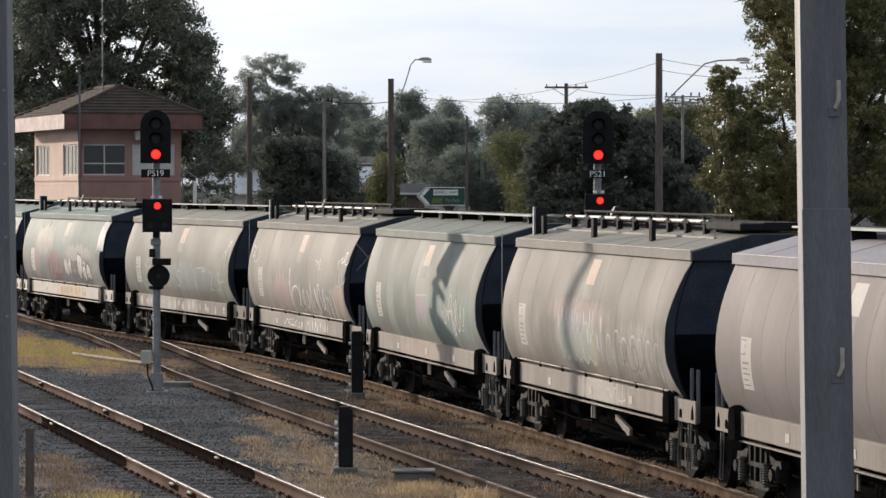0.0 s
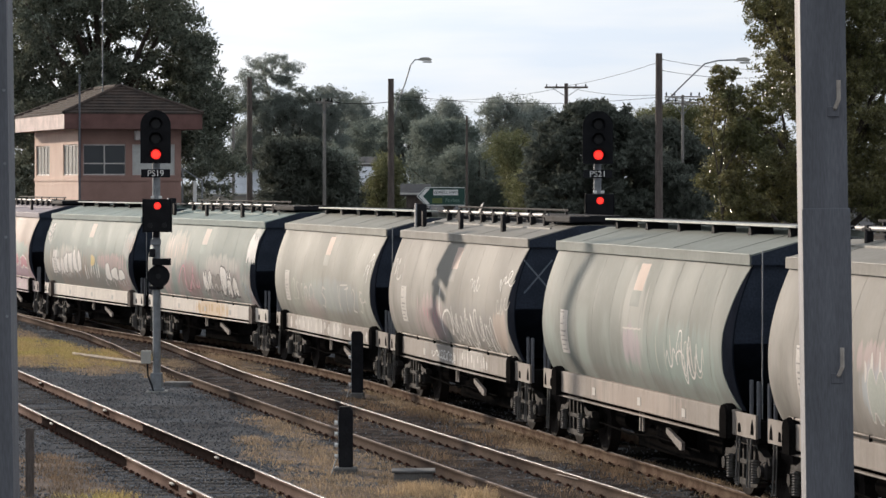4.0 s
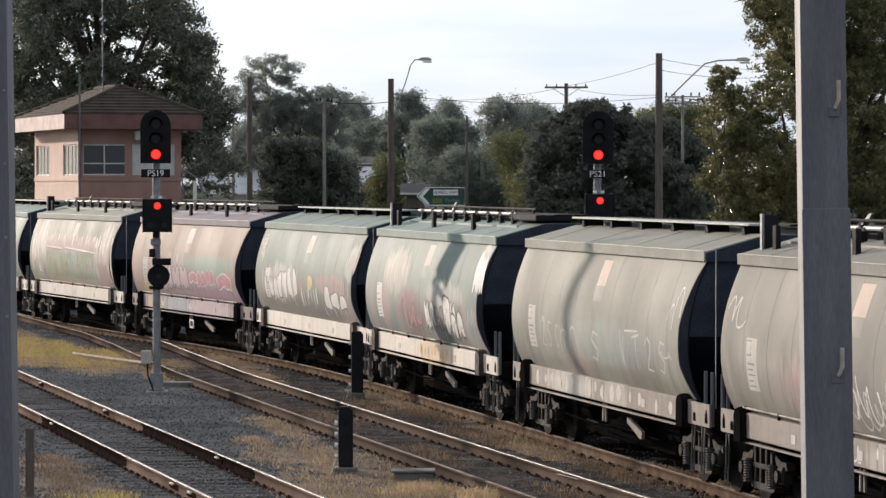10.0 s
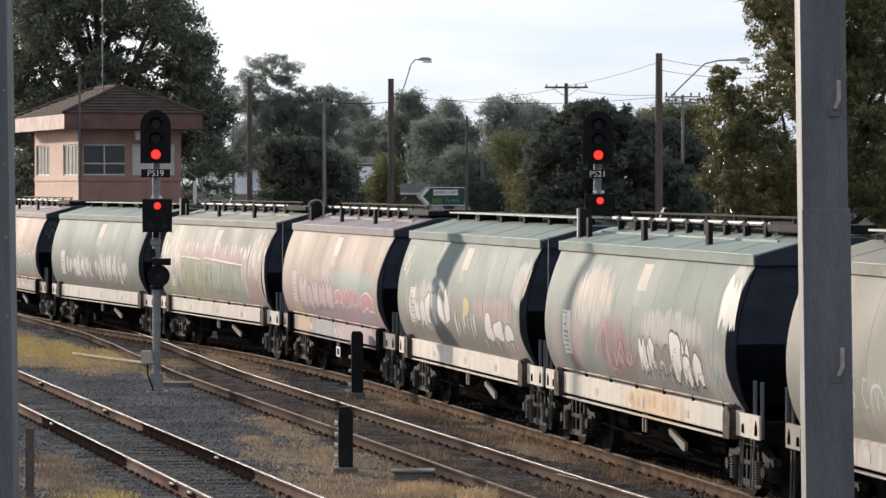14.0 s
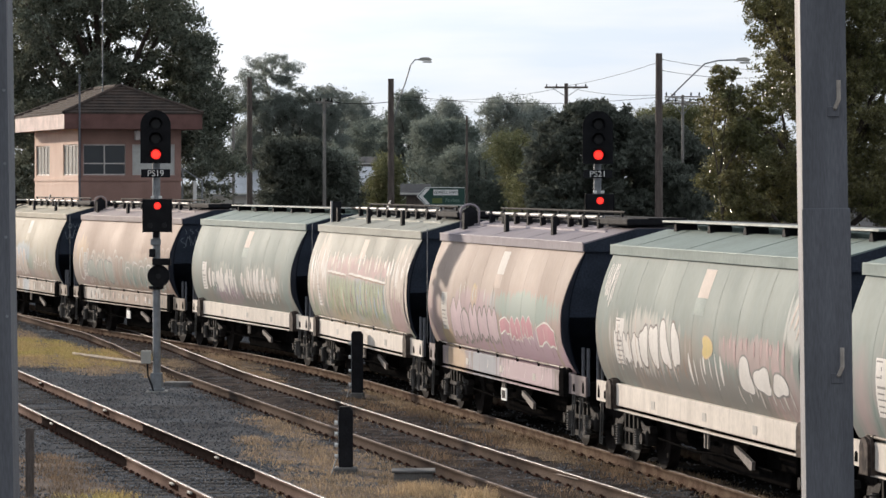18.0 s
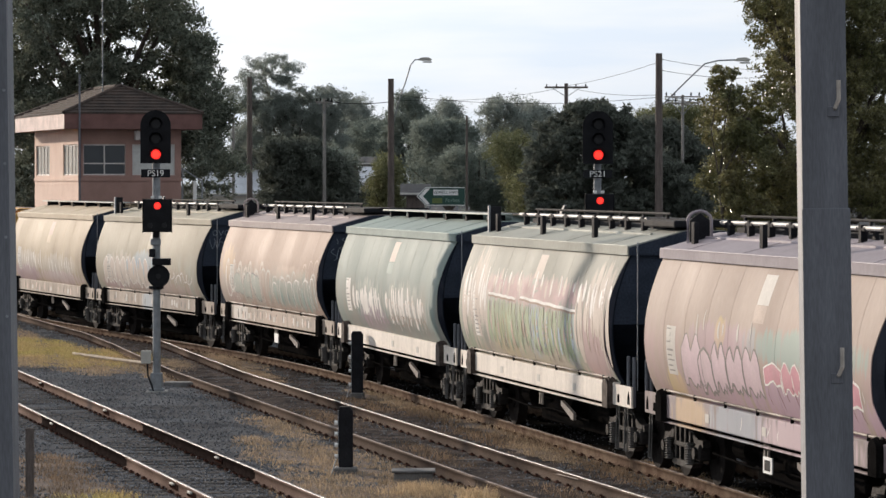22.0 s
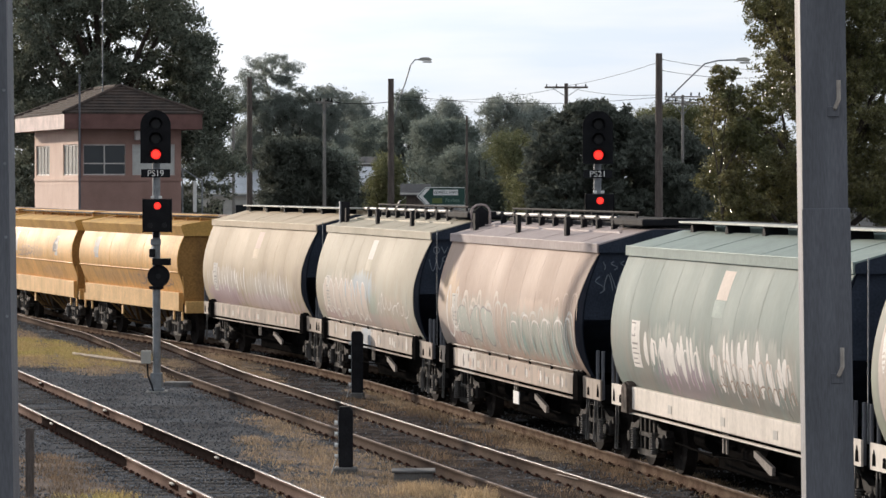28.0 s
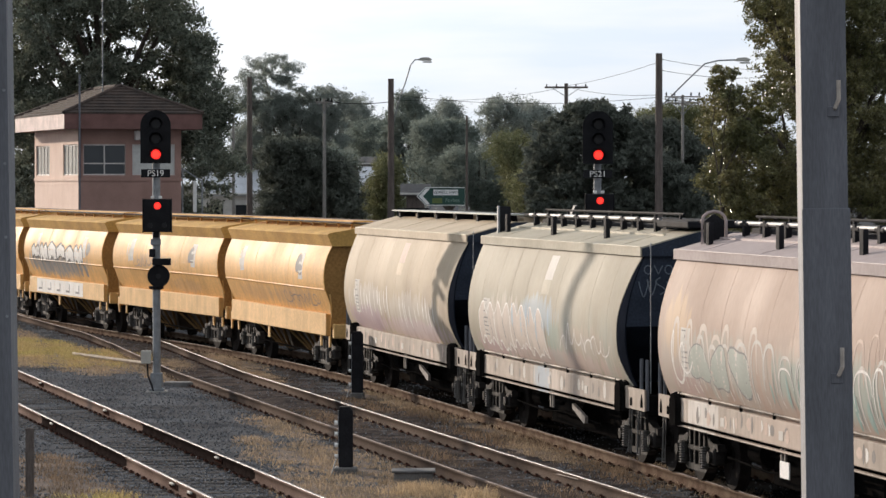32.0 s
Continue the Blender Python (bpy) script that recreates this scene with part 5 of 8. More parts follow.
def yellow_hopper(i, art):
    """A lower ochre hopper with a deep cornice and a creased side."""
    rnd = random.Random(300 + i)
    top = thing("yellow_hopper_wagon", Matrix.Identity(4), art["label"], "railway wagon", "yellow hopper wagons of the train")
    tint = (0.80, 0.425, 0.115)
    body = mat("ochre_paint_%d" % i, tint, 0.66, spec=0.18, color2=[c * 0.82 for c in tint], scale=0.9, fine=18, var=0.2, bump=0.08, streak=0.45, dirt=(0.44, 0.235, 0.065), shift=5.1 * i, clouds=[(*c[:4], SP[c[4]], c[5]) for c in CLOUDS.get(i, ())])
    sill = mat("ochre_sill_%d" % i, (0.78, 0.465, 0.175), 0.7, spec=0.15, scale=1.5, fine=20, var=0.18, bump=0.08, streak=0.2, dirt=(0.3, 0.17, 0.07), shift=2.1 * i)
    HL = 5.55
    cuts = [-HL + 2 * HL * k / 3 for k in range(4)]
    for k in range(3):
        part("side_sheet", cached("yellow_sheet_%d" % k, lambda: sheet(YSIDE, cuts[k] + 0.002, cuts[k + 1] - 0.002, lip=0.004)), body, top)
    part("far_side", cached("yellow_far", lambda: sheet(YSIDE, -HL, HL, 1)), body, top)
    part("side_crease", cached("yellow_crease", lambda: pipe(NEW(), [(-HL, -1.425, 1.95), (HL, -1.425, 1.95)], 0.018)), body, top)
    part("seam_backing", cached("yellow_backing", lambda: slab(NEW(), [(y * 0.97, z) for y, z in ring(YSIDE, 1.32)], "x", -HL + 0.9, HL - 0.9)), BOGIE_DARK, top)

    def roof():
        bm = NEW()
        slab(bm, [(-1.26, 2.92), (-1.37, 3.18), (-1.30, 3.22), (-0.35, 3.38), (0.35, 3.38), (1.30, 3.22), (1.37, 3.18), (1.26, 2.92)], "x", -HL - 0.02, HL + 0.02)
        return bm
    # ochre darkened for stains and for the shade on the cornice
    part("roof", cached("yellow_roof", roof), mat("shade_toned_ochre_roof", (0.66, 0.39, 0.115), 0.8, spec=0.1, color2=(0.50, 0.29, 0.09), scale=1.0, fine=18, var=0.2, bump=0.08), top, "stained ochre roof with a deep cornice, its shade put into the colour")
    for sgn in (-1, 1):
        part("end_sheet", cached("yellow_end_%d" % sgn, lambda: slab(NEW(), [(y * 0.98, z) for y, z in ring(YSIDE, 1.33)], "x", sgn * (HL - 0.1), sgn * (HL - 0.03))), YEND, top, "grimy end wall, ochre darkened to brown for shade")

        part("end_skirt", cached("yellow_skirt_%d" % sgn, lambda: slab(NEW(), [(-1.30, 1.10), (-1.24, 1.62), (1.24, 1.62), (1.30, 1.10)], "x", sgn * (HL - 0.025), sgn * (HL + 0.02))), YEND, top, "flared skirt below the end wall, ochre darkened to brown for shade")
        part("headstock", cached("yellow_head_%d" % sgn, lambda: box(box(NEW(), sgn * 4.2, sgn * 5.70, -0.28, 0.28, 0.78, 1.10, 0.02), sgn * 5.55, sgn * 5.72, -1.25, 1.25, 0.86, 1.18, 0.02)), sill, top)
        part("coupler", cached("yellow_coupler_%d" % sgn, lambda: box(NEW(), sgn * 5.68, sgn * 6.08, -0.12, 0.12, 0.80, 1.0, 0.03)), BOGIE_STEEL, top)
        for px in (4.6, 5.45):
            part("sill_step", cached("yellow_step_%d_%d" % (sgn, int(px * 10)), lambda: box(NEW(), sgn * px - 0.05, sgn * px + 0.05, -1.30, -1.26, 0.66, 0.90, 0.006)), sill, top)
        part("end_stay", cached("yellow_stay_%d" % sgn, lambda: pipe(NEW(), [(sgn * (HL - 0.05), -1.22, 1.15), (sgn * (HL - 0.05), -1.30, 1.85)], 0.03)), sill, top)
        bogie(top, sgn * 4.1, WHEELS, YSTEEL)
    part("side_sill", cached("yellow_sill", lambda: box(NEW(), -5.25, 5.25, -1.33, -1.20, 0.90, 1.40, 0.015)), sill, top)
    part("far_sill", cached("yellow_far_sill", lambda: box(NEW(), -5.25, 5.25, 1.20, 1.33, 0.90, 1.40, 0.015)), sill, top)
    part("centre_sill", cached("yellow_centre", lambda: box(NEW(), -5.6, 5.6, -0.2, 0.2, 0.72, 1.06, 0.02)), BOGIE_DARK, top)
    part("roof_walkway", cached("yellow_walk", lambda: box(NEW(), -5.5, 5.5, -0.75, -0.30, 3.46, 3.485, 0.005)), body, top, "ochre roof walkway")
    for k in range(9):
        q = part("walkway_post", cached("yellow_post", lambda: box(NEW(), -0.02, 0.02, -0.74, -0.70, 3.28, 3.47, 0.004)), body, top)
        q.matrix_basis = pose(-5.2 + 1.3 * k, 0, 0)
    part("roof_rail", cached("yellow_rail", lambda: pipe(NEW(), [(-5.5, -0.78, 3.44), (5.5, -0.78, 3.44)], 0.02)), BOGIE_STEEL, top)
    part("far_walkway", cached("yellow_far_walk", lambda: box(NEW(), -5.5, 5.5, -0.1, 0.6, 3.42, 3.47, 0.01)), mat("brown_roof_gear", (0.20, 0.12, 0.07), 0.8, var=0.3), top)
    for hx in (-1.7, 1.7):
        def chute():
            bm = NEW()
            up = [bm.verts.new((hx + sx * 1.55, sy * 1.1, 1.3)) for sx, sy in ((-1, -1), (1, -1), (1, 1), (-1, 1))]
            dn = [bm.verts.new((hx + sx * 0.4, sy * 0.6, 0.30)) for sx, sy in ((-1, -1), (1, -1), (1, 1), (-1, 1))]
            fs = [bm.faces.new(up), bm.faces.new(dn[::-1])] + [bm.faces.new((up[j], dn[j], dn[(j + 1) % 4], up[(j + 1) % 4])) for j in range(4)]
            bmesh.ops.recalc_face_normals(bm, faces=fs)
            return bm
        part("discharge_chute", cached("yellow_chute_%d" % int(hx * 10), chute), mat("brown_chute_paint", (0.07, 0.047, 0.03), 0.85, scale=3, var=0.4, bump=0.2), top)
    for hx in (-1.7, 1.7):
        for u in (-1, -0.35, 0.35, 1):
            part("chute_rib", rod(NEW(), (hx + 1.6 * u, -1.17, 1.0), (hx + 0.5 * u, -0.72, 0.36), 0.035, 6), CHUTE_RIB, top, "sloping ochre rib of the discharge chute")
    part("hanger", cached("yellow_hanger", lambda: box(NEW(), -1.15, -0.95, -1.28, -1.25, 0.62, 0.90, 0.006)), sill, top)
    part("brake_pipe", cached("yellow_pipe", lambda: pipe(NEW(), [(-3.0, -1.1, 0.50), (3.0, -1.1, 0.45)], 0.02)), BOGIE_DARK, top)
    for x0, dz in ((-3.6, 0), (2.95, -0.05)):
        bm = NEW()
        zz = [2.18 + dz] + [z for z, y in YSIDE if 2.18 + dz < z < 2.78 + dz] + [2.78 + dz]
        for za, zb in zip(zz, zz[1:]):
            bm.faces.new([bm.verts.new(surface(YSIDE, x, z, 0.0025)) for x, z in ((x0, za), (x0 + 0.42, za), (x0 + 0.42, zb), (x0, zb))])
        part("marking_board", bm, spray("pale", SP["pale"]), top, "faded marking board")
    artwork(top, YSIDE, rnd, PAINT.get(i, ()))
    for j, x0 in enumerate(np.linspace(-4.1, 1.2, 5) if i == 15 else ()):
        block = part("sill_graffiti", box(NEW(), x0, x0 + 1.29, -1.336, -1.331, 0.95, 1.36), spray("white", SP["white"]), top, "white sprayed block on the sill")
        part("block_stroke", box(box(NEW(), x0 + 0.3, x0 + 0.8, -1.341, -1.337, 1.03, 1.09), x0 + 0.72, x0 + 0.80, -1.341, -1.337, 1.095, 1.28), spray("grey", SP["grey"]), block)
    return top


BEIGE, SAGE, PALE, PINKY = (0.236, 0.222, 0.194), (0.212, 0.228, 0.203), (0.232, 0.282, 0.258), (0.435, 0.340, 0.285)
OLIVE = (0.268, 0.264, 0.228)
WSILL, GSILL, PSILL, ESILL = (0.80, 0.72, 0.63), (0.29, 0.25, 0.215), (0.28, 0.225, 0.225), (0.43, 0.35, 0.285)
CHALK, ROSE, DUST = (0.45, 0.41, 0.36), (0.44, 0.30, 0.30), (0.33, 0.26, 0.21)
TRAIN = []
TRAIN.append((84.77, lambda i: hopper(i, (0.25, 0.218, 0.21), GSILL, 2, {"label": "pinkish-grey bulging grain hopper wagon rolling on the rails"}, (0.36, 0.34, 0.36))))
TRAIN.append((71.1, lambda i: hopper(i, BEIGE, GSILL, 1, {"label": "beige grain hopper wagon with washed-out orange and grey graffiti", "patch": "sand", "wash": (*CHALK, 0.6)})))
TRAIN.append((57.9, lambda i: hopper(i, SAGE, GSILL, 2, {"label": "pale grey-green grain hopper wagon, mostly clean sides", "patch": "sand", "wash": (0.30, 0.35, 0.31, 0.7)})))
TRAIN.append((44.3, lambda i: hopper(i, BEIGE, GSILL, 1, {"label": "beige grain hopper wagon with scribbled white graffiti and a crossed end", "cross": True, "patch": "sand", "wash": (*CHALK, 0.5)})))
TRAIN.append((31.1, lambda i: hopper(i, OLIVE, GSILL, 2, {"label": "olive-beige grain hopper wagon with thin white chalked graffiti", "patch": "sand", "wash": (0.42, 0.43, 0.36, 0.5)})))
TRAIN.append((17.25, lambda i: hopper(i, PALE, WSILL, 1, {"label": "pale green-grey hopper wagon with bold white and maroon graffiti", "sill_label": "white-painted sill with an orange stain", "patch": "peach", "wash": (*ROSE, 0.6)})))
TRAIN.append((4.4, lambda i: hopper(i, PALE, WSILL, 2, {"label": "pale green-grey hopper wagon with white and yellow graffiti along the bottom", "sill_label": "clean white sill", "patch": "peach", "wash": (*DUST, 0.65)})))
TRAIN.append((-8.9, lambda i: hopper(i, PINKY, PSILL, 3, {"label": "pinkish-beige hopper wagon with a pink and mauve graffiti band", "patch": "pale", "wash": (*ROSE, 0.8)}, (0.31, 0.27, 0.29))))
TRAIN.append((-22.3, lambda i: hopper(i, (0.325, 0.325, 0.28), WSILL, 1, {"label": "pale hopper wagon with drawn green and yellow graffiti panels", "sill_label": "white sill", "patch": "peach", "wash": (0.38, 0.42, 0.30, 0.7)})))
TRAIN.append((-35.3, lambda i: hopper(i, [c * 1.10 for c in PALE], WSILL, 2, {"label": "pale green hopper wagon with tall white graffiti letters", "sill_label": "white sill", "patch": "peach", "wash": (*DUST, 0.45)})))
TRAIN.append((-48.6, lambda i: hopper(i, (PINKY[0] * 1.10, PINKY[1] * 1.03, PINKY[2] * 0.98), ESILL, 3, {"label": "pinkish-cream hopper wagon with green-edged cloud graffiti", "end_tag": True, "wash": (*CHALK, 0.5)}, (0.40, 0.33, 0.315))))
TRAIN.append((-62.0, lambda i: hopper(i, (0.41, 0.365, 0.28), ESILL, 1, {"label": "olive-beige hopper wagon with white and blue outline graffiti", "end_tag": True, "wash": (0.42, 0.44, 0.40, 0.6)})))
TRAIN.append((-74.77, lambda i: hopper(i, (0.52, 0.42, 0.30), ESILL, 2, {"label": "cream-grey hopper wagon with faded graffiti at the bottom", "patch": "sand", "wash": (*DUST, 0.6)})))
TRAIN.append((-88.6, lambda i: yellow_hopper(i, {"label": "ochre-yellow low hopper wagon with a deep cornice"})))
TRAIN.append((-100.6, lambda i: yellow_hopper(i, {"label": "ochre-yellow low hopper wagon with a faded oval emblem"})))
TRAIN.append((-112.9, lambda i: yellow_hopper(i, {"label": "ochre-yellow low hopper wagon with large white and grey graffiti"})))
TRAIN.append((-125.0, lambda i: yellow_hopper(i, {"label": "ochre-yellow low hopper wagon with plain sides"})))
WAGONS = []
for n, (left, make) in enumerate(TRAIN):
    first = len(WHEELS)
    w = make(n)
    WAGONS.append((w, left + (5.72 if n < 13 else 5.6), WHEELS[first:]))
# ---------------------------------------------------------------- ground
gx = np.concatenate([np.linspace(-3000, -60, 12), np.linspace(-40, 40, 161), np.linspace(60, 3000, 12)])
gy = np.concatenate([np.linspace(-400, 30, 8), np.linspace(44, 130, 173), np.linspace(150, 4500, 24)])
GX, GY = np.meshgrid(gx, gy)
GZ = np.full(GX.shape, GROUND)
near = (abs(GX) < 41) & (GY > 40) & (GY < 131)
GZ[near] += 0.02 * np.sin(GX[near] * 2.1 + np.sin(GY[near] * 0.9) * 1.7) * np.sin(GY[near] * 1.3) + np.random.uniform(-0.012, 0.012, near.sum())
nx_, ny_ = len(gx), len(gy)
ii = (np.arange(ny_ - 1)[:, None] * nx_ + np.arange(nx_ - 1)[None, :]).ravel()
solid("ground", arrays("ground", np.stack([GX.ravel(), GY.ravel(), GZ.ravel()], 1), np.stack([ii, ii + 1, ii + nx_ + 1, ii + nx_], 1)), BALLAST,
               "dark grey railway ballast with dusty patches", "ground", kind="structure")


# tracks
side_pts = [(-2.43 - 0.243 * (y - 49.8), y) for y in np.arange(20, 220, 4.0)]
track("siding_track", "disused siding with rusty rails on old timber sleepers", side_pts, polished=(-1, 1), y_max=132, sink=0.020, web=DUSTY_WEB, lengths=((56.7, None), (67.0, DARK_WEB), (1e4, None)))
loop_pts = [(2.0 - 0.224 * (y - 50.0), y) for y in np.arange(20, 86, 3.0)] + [(-6.95, 91.0), (-8.18, 97.5), (-9.68, 104.8), (-11.08, 110.2), (-12.3, 115.2), (-13.4, 119.5)]
track("loop_track", "running track with shiny rail heads curving into a turnout", loop_pts, polished=(-1,), y_max=119, sink=0.045, web=LOOP_WEB)
main_pts = [(float(x), float(y)) for x, y in zip(LINE_X[::8], LINE_Y[::8]) if -60 < y < 230]
track("main_track", "main line under the train, brown rails on timber sleepers", main_pts, sink=0.03, web=mat("dusty_rail_steel", (0.21, 0.155, 0.115), 0.95, spec=0.0, color2=(0.12, 0.08, 0.06), scale=3, fine=40, var=0.35, bump=0.3))
# added blackened strip stands in for the shade below the wagons
sel = (LINE_Y > 40) & (LINE_Y < 140)
ox, oy, oh = LINE_X[sel][::4], LINE_Y[sel][::4], LINE_H[sel][::4]
V = []
for x_, y_, h_ in zip(ox, oy, oh):
    for o_, z_ in ((-1.25, -0.215), (-0.6, -0.178), (0.6, -0.178), (1.25, -0.215)):
        V.append((x_ + math.cos(h_) * o_, y_ + math.sin(h_) * o_, z_ + random.uniform(-0.006, 0.006)))
q_ = (np.arange(len(ox) - 1)[:, None] * 4 + np.arange(3)[None, :]).ravel()
solid("oily_track_bed", arrays("oily_track_bed", np.array(V), np.stack([q_, q_ + 1, q_ + 5, q_ + 4], 1)), mat("shade_dark_ballast", (0.035, 0.031, 0.028), 0.95, spec=0.0, scale=1.5, fine=30, var=0.5, bump=0.8), "ballast strip darkened to stand for shade under the train", "track bed", kind="structure")

# dirt-filled bed of the loop
LP = np.array(loop_pts)
ly_ = np.arange(42, 118, 0.22)
lx_ = np.interp(ly_, LP[:, 1], LP[:, 0])
V = []
for x_, y_ in zip(lx_, ly_):
    gap_ = max(1.7, float(np.interp(-y_, -LINE_Y, LINE_X)) - x_ - 1.2)
    for o_ in np.concatenate([np.linspace(-1.25, 0.95, 10), np.linspace(1.15, gap_, 8)]):
        z_ = float(np.interp(o_, (-1.25, -0.95, 0.0, 0.95, 1.3 + (gap_ - 1.3) * 0.5, gap_), (-0.24, -0.185, -0.172, -0.178, -0.185, -0.215)))
        V.append((x_ + o_ + random.uniform(-0.05, 0.05), y_ + random.uniform(-0.06, 0.06), z_ + random.uniform(-0.022, 0.022)))
q_ = (np.arange(len(ly_) - 1)[:, None] * 18 + np.arange(17)[None, :]).ravel()
solid("dirt_track_bed", arrays("dirt_track_bed", np.array(V), np.stack([q_, q_ + 1, q_ + 19, q_ + 18], 1)), DARK_SOIL, "brown dirt filling the bed of the running track", "track bed", kind="structure")

# switch blade beside the loop's far rail
bm = NEW()
pipe(bm, [(1.72, 54.3, -0.035), (2.94, 50.0, -0.035), (3.85, 46.8, -0.035)], 0.008, 6)
solid("switch_blade", bm, RAIL_DULL, "shiny switch blade beside the running rail", "rail", kind="structure")
a, b = (-9.575, 93.481), (-7.142, 88.379)
solid("ground_pipe", pipe(NEW(), [(a[0], a[1], -0.09), ((a[0] + b[0]) / 2, (a[1] + b[1]) / 2, -0.10), (b[0], b[1], -0.10)], 0.045, 8), mat("pale_worn_steel", (0.44, 0.35, 0.265), 0.8, spec=0.2, scale=4, var=0.25), "pale steel guard bar lying beside the track", "pipe", kind="structure")

# loose stones
rng = np.random.default_rng(5)


def scatter_stones(n):
    y = rng.uniform(45, 135, n * 4)
    x = rng.uniform(-18, 8, n * 4)
    keep = (x > -0.129 * y) & (rng.random(n * 4) < (52 / y) ** 1.2)
    x, y = x[keep], y[keep]
    off = x - np.interp(y, LP[:, 1], LP[:, 0])
    keep = (off < -1.0) | (off > 4.0) | (rng.random(len(x)) < 0.45)
    x, y = x[keep][:n], y[keep][:n]
    n = len(x)
    r = rng.uniform(0.010, 0.027, n) * np.maximum(1, y / 80)
    base = np.array([(1, 0, 0), (-0.5, 0.87, 0), (-0.5, -0.87, 0), (0.1, 0.1, 1.0), (0.0, 0.0, -0.8)])
    F = np.array([(0, 1, 3), (1, 2, 3), (2, 0, 3), (1, 0, 4), (2, 1, 4), (0, 2, 4)])
    a = rng.uniform(0, 6.28, n)
    sc = rng.uniform(0.7, 1.3, (n, 5, 3))
    V = base[None] * sc * r[:, None, None]
    c, s = np.cos(a)[:, None], np.sin(a)[:, None]
    V = np.stack([V[..., 0] * c - V[..., 1] * s, V[..., 0] * s + V[..., 1] * c, V[..., 2]], -1)
    V += np.stack([x, y, np.full(n, GROUND + 0.012) + rng.uniform(-0.01, 0.02, n)], -1)[:, None, :]
    faces = (F[None] + (np.arange(n) * 5)[:, None, None]).reshape(-1, 3)
    return arrays("ballast_stones", V.reshape(-1, 3), faces)


solid("ballast_stones", scatter_stones(78000), STONE, "loose crushed grey ballast stones between the tracks", "gravel", kind="stuff")

PATCH = []
PATCH += [(-13.2, 108.0, 1.0, 7.0, 'dry'), (-15.2, 116.0, 1.3, 8.0, 'green'), (-12.2, 103.5, 0.7, 5.0, 'dirt'), (-14.2, 112.5, 0.8, 6.0, 'dirt'), (-17.2, 124.0, 1.6, 9.0, 'dry'), (-15.6, 121.0, 0.7, 7.0, 'dirt'), (-13.6, 101.0, 1.0, 4.0, 'dry'), (-9.6, 93.5, 2.2, 6.0, 'green'), (-7.6, 90.0, 1.5, 4.0, 'dry'), (-11.6, 100.0, 1.6, 6.0, 'green'), (-1.9, 58.5, 1.15, 5.5, 'dry'), (-0.4, 52.0, 1.1, 4.0, 'dry')]
PATCH += [(-1.6, 52.5, 0.9, 3.6, 'dry'), (-5.6, 53.5, 1.0, 3.2, 'weed'), (-4.6, 50.5, 0.9, 2.5, 'green'), (-6.2, 57.5, 0.7, 3.0, 'weed'), (-5.6, 92.0, 0.7, 5.5, 'dry'), (-4.4, 84.5, 0.6, 3.5, 'dry'), (1.2, 65.5, 0.55, 9.0, 'dry'), (3.9, 54.0, 0.6, 7.0, 'dry'), (-1.0, 74.5, 0.45, 5.0, 'dry'), (-3.0, 66.5, 0.5, 4.0, 'dry'), (-3.3, 63.2, 0.35, 1.2, 'dry'), (1.6, 60.5, 0.5, 3.0, 'dry')]
PATCH += [(-1.3, 69.0, 0.4, 4.0, 'dry'), (-6.6, 84.5, 0.5, 3.0, 'dry'), (-10.4, 91.0, 1.3, 3.0, 'dry'), (-8.3, 86.8, 0.9, 2.0, 'dry'), (-0.6, 50.2, 1.0, 2.2, 'dry'), (2.0, 51.5, 0.62, 6.0, 'dirt'), (-0.3, 61.0, 0.62, 6.0, 'dirt'), (-2.5, 70.5, 0.62, 6.0, 'dirt'), (-4.6, 80.0, 0.6, 5.5, 'dirt'), (3.1, 58.0, 1.0, 8.0, 'dirt'), (-0.9, 72.0, 0.8, 7.0, 'dirt'), (5.0, 50.0, 0.9, 6.0, 'dirt')]
PATCH += [(1.2, 65.0, 0.8, 6.0, 'dirt'), (-3.9, 88.0, 0.7, 6.0, 'dirt')]
for cx, cy, rx, ry, kind in PATCH:
    n, k = 40, 6
    lift = 0.022 if kind == "dirt" else 0.035
    V, F = [(cx, cy, GROUND + lift)], []
    ph = rng.uniform(0, 6.28, 4)
    for q in range(1, k + 1):
        for j in range(n):
            a_ = 6.28319 * j / n
            w_ = 1 + 0.22 * math.sin(3 * a_ + ph[0]) + 0.13 * math.sin(7 * a_ + ph[1])
            f = q / k * w_
            lx, ly = rx * f * math.cos(a_), ry * f * math.sin(a_)
            V.append((cx + lx - 0.22 * ly, cy + ly, GROUND + lift - 0.055 * (q / k) ** 2 + rng.uniform(-0.006, 0.006)))
    tri = [(0, 1 + j, 1 + (j + 1) % n) for j in range(n)]
    for q in range(k - 1):
        for j in range(n):
            a0, a1 = 1 + q * n + j, 1 + q * n + (j + 1) % n
            tri += [(a0, a0 + n, a1 + n), (a0, a1 + n, a1)]
    solid("soil_patch", arrays("soil_patch", np.array(V), np.array(tri)), DARK_SOIL if kind == "dirt" else SOIL, "oily brown dirt among the ballast" if kind == "dirt" else "dusty soil patch with dry weeds", "soil", kind="structure")


